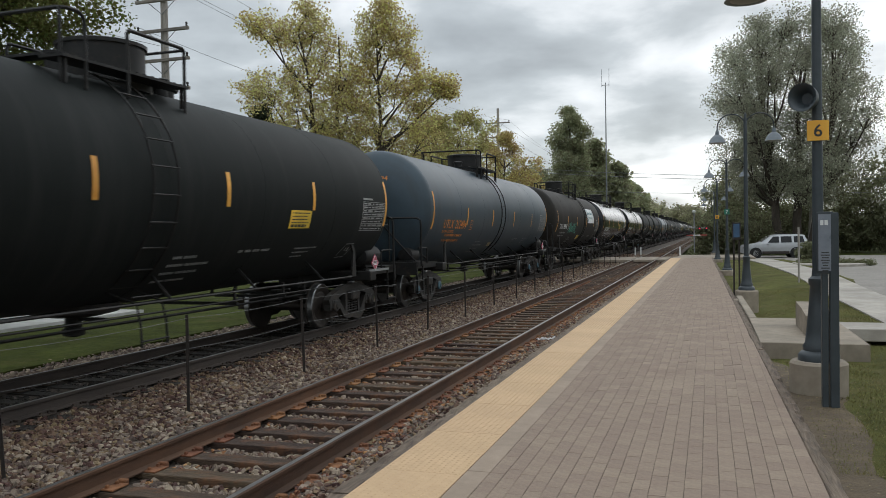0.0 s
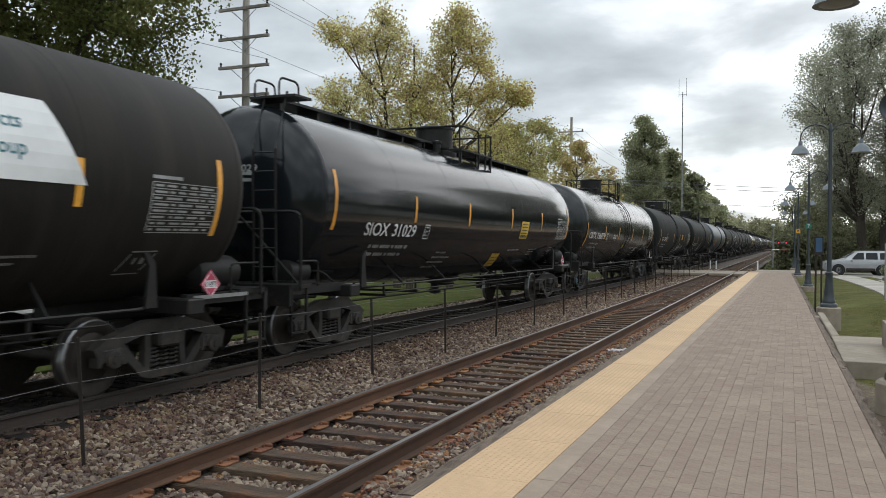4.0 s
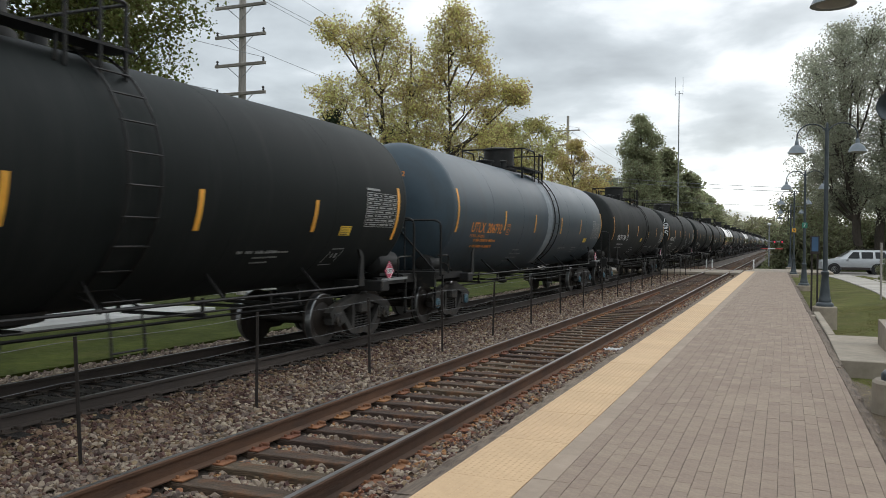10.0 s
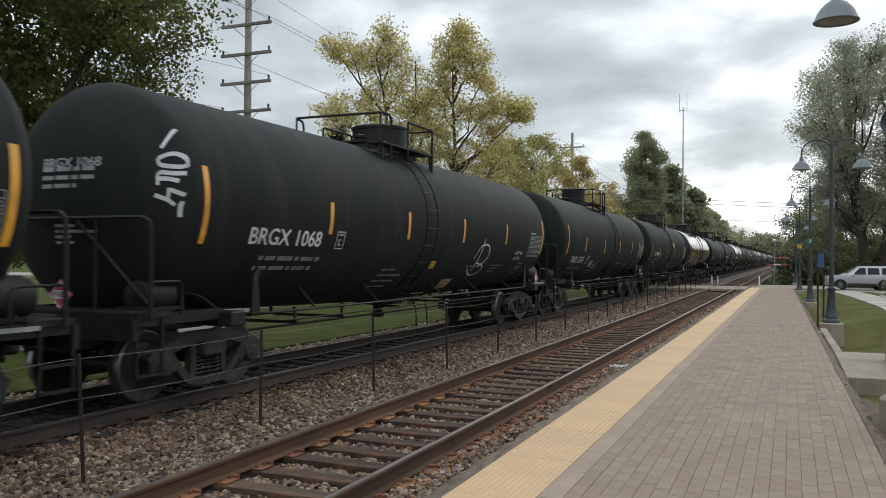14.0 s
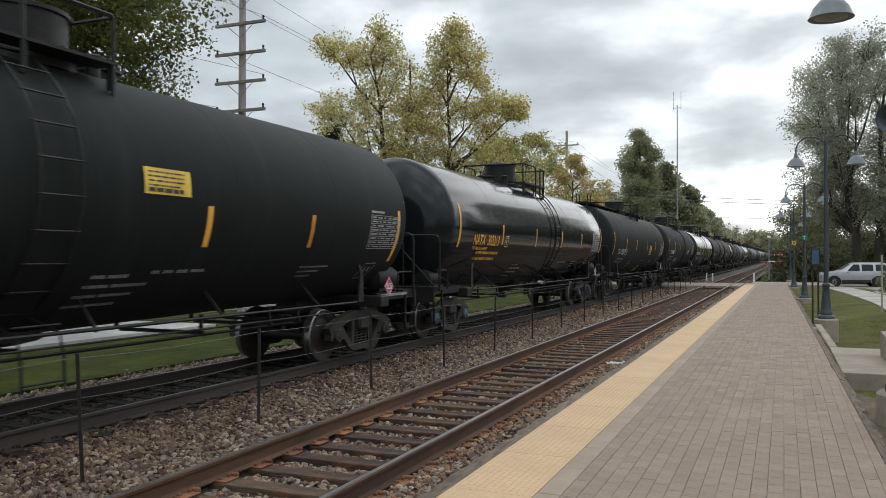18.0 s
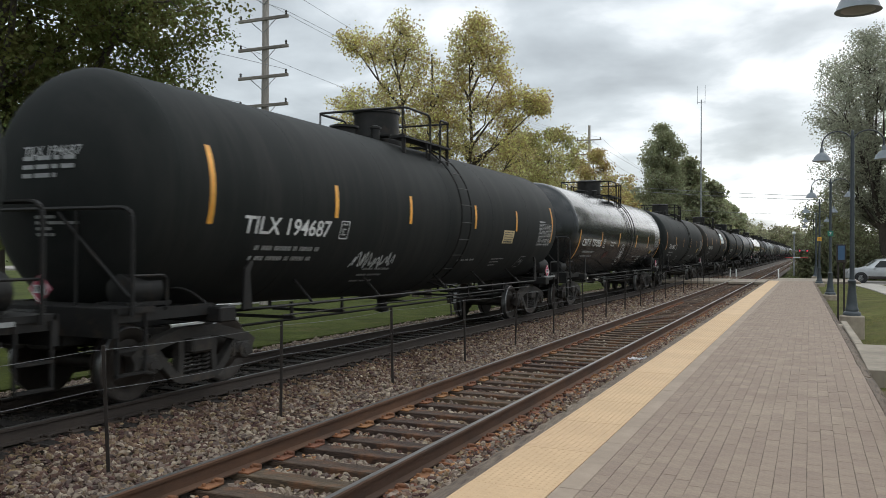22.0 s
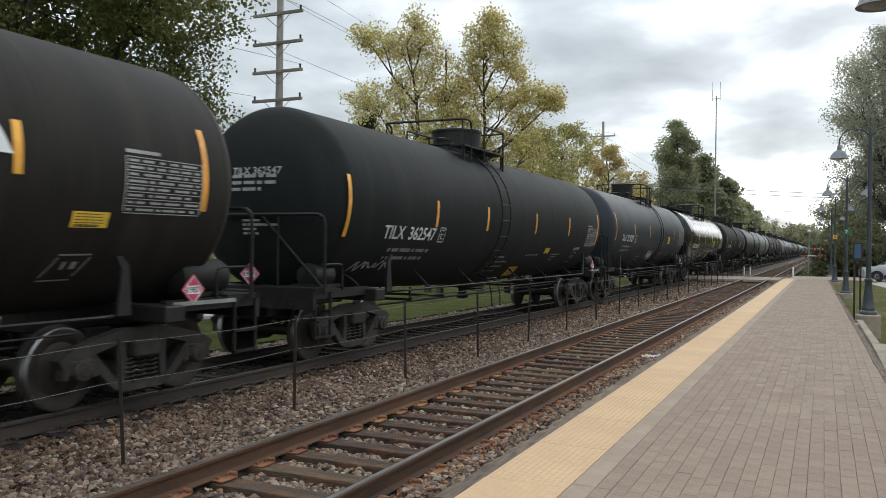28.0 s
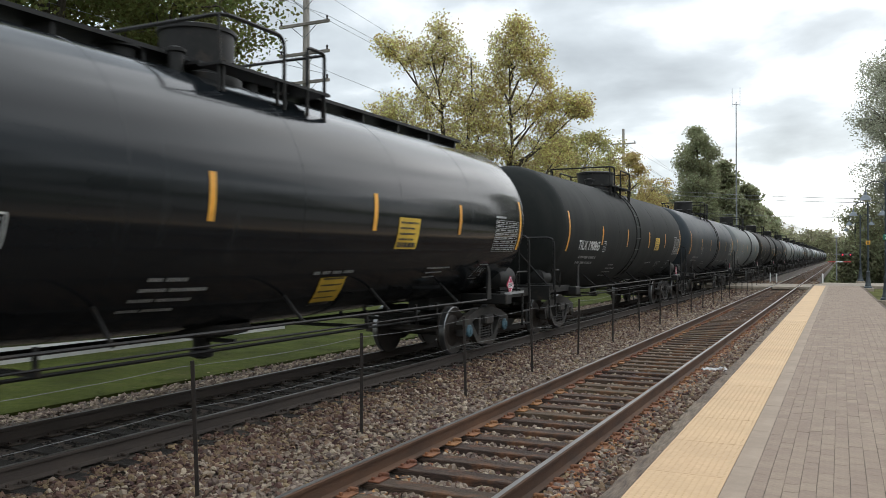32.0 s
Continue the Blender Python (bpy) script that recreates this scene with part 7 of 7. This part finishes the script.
# the large green maple behind the train
tree("maple_tree", "large green maple turning yellow at its lower edge", -21.2, 15.6, -0.5,
     crown(((3.0, 3.2), (5.0, 5.6), (8.0, 6.4), (11.0, 5.6), (14.0, 3.4), (15.5, 1.0)), 30, 3, 0.40), "maple", 0.115, 165, 3, 0.32, 36, clump_r=0.80)
tree("maple_tree", "green maple standing further back", -25.0, 5.5, -0.5,
     crown(((2.5, 3.0), (6.0, 6.0), (10.0, 6.2), (14.0, 3.5), (16, 1)), 22, 4, 0.42), "maple", 0.20, 70, 4, 0.32, 30, clump_r=0.98)
tree("maple_tree", "tall green maple standing behind another", -25.5, 17.0, -0.5,
     crown(((5.0, 4.5), (9.0, 6.4), (13.0, 5.6), (17.0, 3.4), (19, 1)), 24, 6, 0.42), "maple", 0.20, 70, 6, 0.32, 30, clump_r=0.98)
# two yellowing trees
tree("yellowing_tree", "airy tree with yellow-green autumn leaves", -17.0, 35.0, -0.5,
     [(-4.3, 0.2, 9.5, 0.9), (-3.4, -0.3, 9.1, 1.2), (-2.2, 0.3, 8.7, 1.4), (-4.2, 0, 12.7, 0.7), (-3.2, 0.2, 12.2, 0.9), (-2.0, -0.2, 11.8, 1.1), (-1.4, 0.3, 13.1, 0.8), (-1.0, 0, 12.1, 0.9),
      (-0.6, 0.4, 10.9, 1.1), (-2.3, 0.5, 10.4, 1.3), (-1.0, -0.3, 9.7, 1.4), (0.0, 0.2, 9.1, 1.2), (-1.4, 0.4, 7.9, 1.5), (0.2, 0, 7.5, 1.3), (-3.0, 0.3, 7.5, 0.9), (-0.3, 0.2, 6.1, 1.3), (-2.0, 0, 6.1, 1.1), (0.9, 0.1, 8.4, 1.1), (1.0, 0.3, 6.9, 1.2), (0.8, 0, 9.7, 0.8)],
     "yellow", 0.118, 46, 11, 0.17, 30, trunks=((-1.4, 0), (0.3, 0.4)), clump_r=0.62)
tree("yellowing_tree", "tall airy tree with yellow-green autumn leaves", -15.0, 35.6, -0.5,
     [(0.2, 0.2, 13.1, 0.6), (-0.2, 0, 12.3, 0.8), (0.8, 0.2, 12.1, 0.8), (1.2, 0, 11.3, 0.9), (0.2, -0.2, 11.3, 0.8), (-0.8, 0.2, 10.7, 0.8), (-0.6, 0.3, 9.8, 1.0), (1.5, 0, 10.5, 0.7),
      (-0.9, 0, 8.7, 1.2), (0.8, 0.3, 9.0, 0.8), (2.1, 0, 9.3, 0.7), (3.0, 0.2, 9.2, 0.65), (3.5, 0, 8.9, 0.4), (1.8, 0.3, 8.4, 0.9), (-0.2, 0, 7.5, 1.1), (1.4, 0.2, 7.4, 1.1), (2.1, 0, 6.5, 1.1), (0.5, 0.2, 6.1, 1.2), (-1.2, 0.1, 6.7, 1.2), (1.6, 0, 5.2, 1.3)],
     "yellow", 0.118, 44, 12, 0.16, 28, trunks=((0.0, 0),), clump_r=0.58)
tree("yellowing_tree", "rounded tree with olive and yellow leaves", -17.2, 50.0, -0.5, crown(((2, 2.8), (4.5, 4.0), (7.0, 3.4), (9.8, 1.2)), 20, 13, 0.42), "olive", 0.15, 44, 13, 0.15, 24, clump_r=0.6)
tree("yellowing_tree", "rounded tree with olive leaves", -18.0, 58.0, -0.5, crown(((2, 3.0), (5.0, 4.4), (8.4, 3.8), (11.4, 1.2)), 20, 14, 0.42), "olive", 0.155, 44, 14, 0.16, 24, clump_r=0.62)
tree("yellowing_tree", "tree with rusting olive leaves", -17.6, 70.5, -0.5, crown(((2, 2.8), (5.0, 4.6), (8.0, 3.6), (11.0, 0.9)), 20, 15, 0.40), "rust", 0.16, 44, 15, 0.16, 24, clump_r=0.62)
tree("yellowing_tree", "low tree with rusting leaves", -16.8, 78.0, -0.5, crown(((2, 2.2), (4.0, 3.2), (6.0, 2.4), (7.6, 0.6)), 12, 16, 0.46), "rust", 0.26, 22, 16, 0.14, 22, clump_r=0.6)
tree("conifer_tree", "dark conifer behind the yellowing trees", -27.2, 46.0, -0.5, crown(((2, 3.2), (6, 2.6), (8.6, 1.9), (10.2, 0.6)), 16, 17, 0.5), "conifer", 0.22, 36, 17, 0.2, 26, clump_r=0.6)
tree("conifer_tree", "dark conifer behind the yellowing trees", -24.6, 47.5, -0.5, crown(((2, 3.0), (6, 2.6), (8.0, 1.8), (9.4, 0.5)), 14, 18, 0.5), "conifer", 0.22, 36, 18, 0.2, 26, clump_r=0.6)
tree("poplar_tree", "tall narrow dark green tree", -15.9, 98.0, -0.5, crown(((1.5, 2.8), (6, 3.3), (11, 3.0), (14.5, 2.0), (16.9, 0.6)), 26, 19, 0.5), "poplar", 0.22, 60, 19, 0.2, 28, clump_r=0.95)
for k, (x, y, h, r0, lf) in enumerate(((-13.9, 104, 13.4, 3.0, "poplar"), (-11.6, 107, 11.0, 3.4, "poplar"), (-16.5, 122, 15.6, 4.4, "poplar"), (-12.8, 121, 11.2, 3.4, "wood"), (-14.8, 136, 13.0, 4.0, "wood"), (-13.6, 150, 11.0, 3.4, "poplar"), (-13.6, 168, 10.6, 3.2, "wood"), (-16.5, 142, 13.2, 4.6, "cotton"), (-18.5, 160, 13.5, 5.0, "dark"), (-18.0, 182, 13.5, 5.2, "cotton"), (-19, 208, 13.5, 5.4, "dark"))):
    tree("roadside_tree", "full dark green tree beside the railway", x, y, -0.5, crown(((1.5, r0 * 0.8), (h * 0.4, r0), (h * 0.75, r0 * 0.75), (h, 0.8)), 16, 30 + k, 0.5), lf, 0.42, 26, 30 + k, 0.22, 24, group="trees beside the railway", clump_r=1.0)
# the large cottonwood past the car park
tree("cottonwood_tree", "large open-crowned tree with thin dull green leaves", 7.0, 77.0, -0.2,
     crown(((4.8, 4.6), (6.5, 6.2), (9.0, 7.4), (12.8, 8.2), (15.8, 8.3), (18.0, 7.3), (19.7, 4.2)), 82, 41, 0.25), "cotton", 0.16, 48, 41, 0.36, 32, trunks=((-3.2, 0), (0.6, 0.5), (3.6, 0)), fork=0.28, clump_r=0.95)
tree("cottonwood_tree", "open-crowned tree with thin grey-green leaves", 24.0, 84.0, -0.2,
     crown(((5.0, 4.0), (9.0, 7.5), (14.0, 6.6), (18.0, 2.4)), 26, 42, 0.28), "cotton", 0.32, 18, 42, 0.34, 24, trunks=((-1.5, 0), (1.5, 0)), clump_r=0.7)


def thicket(name, label, spots_, leaf, size, per, seed, clump_r, clumps=40, flat=0.85):
    """A dense far wood: many crowns in one mesh. spots_: (x, y, height, radius)."""
    r = np.random.default_rng(seed)
    C = []
    for x, y, h, R in spots_:
        d = r.normal(0, 1, (clumps, 3))
        d /= np.linalg.norm(d, axis=1)[:, None]
        q = d * (r.uniform(0.25, 1, clumps) ** 0.5)[:, None] * np.array([R, R, h * 0.52])
        C.append(q + np.array([x, y, h * 0.48]))
    C = np.concatenate(C)
    C = C[C[:, 2] > 0.1]
    Rr = r.uniform(0.6, 1.2, len(C)) * clump_r
    v, f = leaf_cloud(C, Rr, per, size, flat, seed)
    v[:, 2] = np.maximum(v[:, 2] - 0.4, -0.5)
    ob = new(name, arrays_mesh(name, v, f, LEAF[leaf]))
    return tagged(ob, label, "woodland", kind="stuff")


r_ = random.Random(5)
sp = [(2.6 + 2.6 * k + r_.uniform(-0.8, 0.8), 88 + r_.uniform(-4, 5) + 0.1 * k, r_.uniform(7.5, 10.5), r_.uniform(2.6, 3.8)) for k in range(11)]
sp += [(2.0 + 3.4 * k, 97 + r_.uniform(-3, 3), r_.uniform(9.5, 13.0), r_.uniform(3, 4.5)) for k in range(9)]
sp += [(3.0 + 1.9 * k, 84.5 + r_.uniform(-0.8, 0.8), r_.uniform(3.0, 4.4), r_.uniform(1.7, 2.3)) for k in range(15)]
thicket("dark_wood", "dense dark green wood past the street", sp, "dark", 0.25, 84, 51, 1.05, 46)
sp = [(1.6 + r_.uniform(-0.8, 0.8) + 0.01 * k * k, 80 + 6 * k, r_.uniform(4.5, 8.0), r_.uniform(1.8, 3.0)) for k in range(26)]
sp += [(-0.5 + 0.75 * k, 73.5 + 0.5 * k + r_.uniform(-0.4, 0.4), r_.uniform(2.2, 4.0), r_.uniform(0.9, 1.4)) for k in range(8)]
thicket("trackside_bushes", "dark bushes along the near track past the crossing", sp, "dark", 0.25, 64, 52, 0.9, 30)
sp = [(-22 - r_.uniform(0, 10), 95 + 8.5 * k, r_.uniform(10, 14), r_.uniform(3.5, 5)) for k in range(36)]
sp += [(-36 - r_.uniform(0, 12), 40 + 11 * k, r_.uniform(9, 13), r_.uniform(4, 6)) for k in range(30)]
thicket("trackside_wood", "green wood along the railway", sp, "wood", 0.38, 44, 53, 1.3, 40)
sp = []
for k in range(48):
    x_ = -210 + 5.8 * k + r_.uniform(-4, 4)
    sp.append((x_, 560 + r_.uniform(-60, 60), min(30.0, max(12.5, 14.5 - 0.24 * x_)) + r_.uniform(-2, 2), r_.uniform(8, 12)))
# the hill's haze is only its pale leaf colour
thicket("hill_wood", "wooded hill on the horizon, haze put into its leaf colour", sp, "hill", 1.35, 40, 54, 3.2, 48)
sp = [(34 + r_.uniform(0, 12), -60 + 7 * k, r_.uniform(9, 13), r_.uniform(4.5, 6)) for k in range(20)]
thicket("side_wood", "green trees along the far side of the car park", sp, "dark", 0.7, 22, 55, 1.4, 34)
# clipped bush on its island in the car park
sp = [(5.15 + 0.36 * k, 50.3 + r_.uniform(-0.2, 0.2), 1.42, 0.62) for k in range(4)]
thicket("clipped_bush", "low clipped green bush on a kerbed island", sp, "dark", 0.085, 60, 56, 0.20, 90)
sp = [(5.0 + 0.5 * k, 49.0 + r_.uniform(-0.4, 0.4), 0.42, 0.50) for k in range(7)]
thicket("low_planting", "low ground cover plants on a kerbed island", sp, "dark", 0.07, 40, 57, 0.16, 40)
bm = bm_new()
lathe(bm, [(2.1, -0.4), (2.1, -0.20), (2.0, -0.17), (0.2, -0.15)], 28, origin=(5.9, 49.5, 0))
solid("kerb_island", bm, M_CONC, "kerbed island in the car park", "kerb", kind="structure")
bm = bm_new()
tube(bm, [(0, 0, 0), (0.5, 0, 8.4)], 0.1, 10, taper=[0.16, 0.11])
solid("service_pole", bm, M_POLE, "leaning grey wooden service pole", "utility pole", m=pose(8.4, 80.0, -0.2), smooth=True)
bm = bm_new()
tube(bm, [(0, 0, 0), (0, 0, 2.2)], 0.035, 8)
sp_ = solid("sign_post", bm, M_POLE, "thin grey post at the pavement edge", "post", m=pose(2.95, 32.3, -0.4), smooth=True)


# ---------------------------------------------------------------- single pavers, last
for x_, y_, z_, r_ in near_p:
    part("paver", PAVER_ME, M_PAVER, platform, m=pose(x_, y_, z_, 0, 0, r_))


# ---------------------------------------------------------------- what moves
def motions():
    for car, s0 in TRAIN:
        walk(car, [(2.0 * k, pose(FAR_X, s0 - travel(2.0 * k), RAIL_Z)) for k in range(17)])
        if s0 > 400:
            continue
        t0, t1 = max(0.0, (s0 - 50.0) / SPEED), min(32.0, (s0 + 4.0) / SPEED)
        f0, f1 = int(t0 * 30), int(t1 * 30)
        if f1 - f0 < 2:
            continue
        for tk in car.children:
            if tk.name.split(".")[0] != "truck":
                continue
            for ws in tk.children:
                if ws.name.split(".")[0] != "wheelset":
                    continue
                y = ws.matrix_basis.translation.y
                rows_ = [(0.0, pose(0, y, 0.457))] if f0 > 0 else []
                for f in range(f0, f1 + 1):
                    rows_.append((f / 30, pose(0, y, 0.457, math.degrees((travel(f / 30) - travel(f0 / 30)) / 0.457))))
                if f1 < 960:
                    rows_.append((32.0, rows_[-1][1]))
                walk(ws, rows_)


motions()
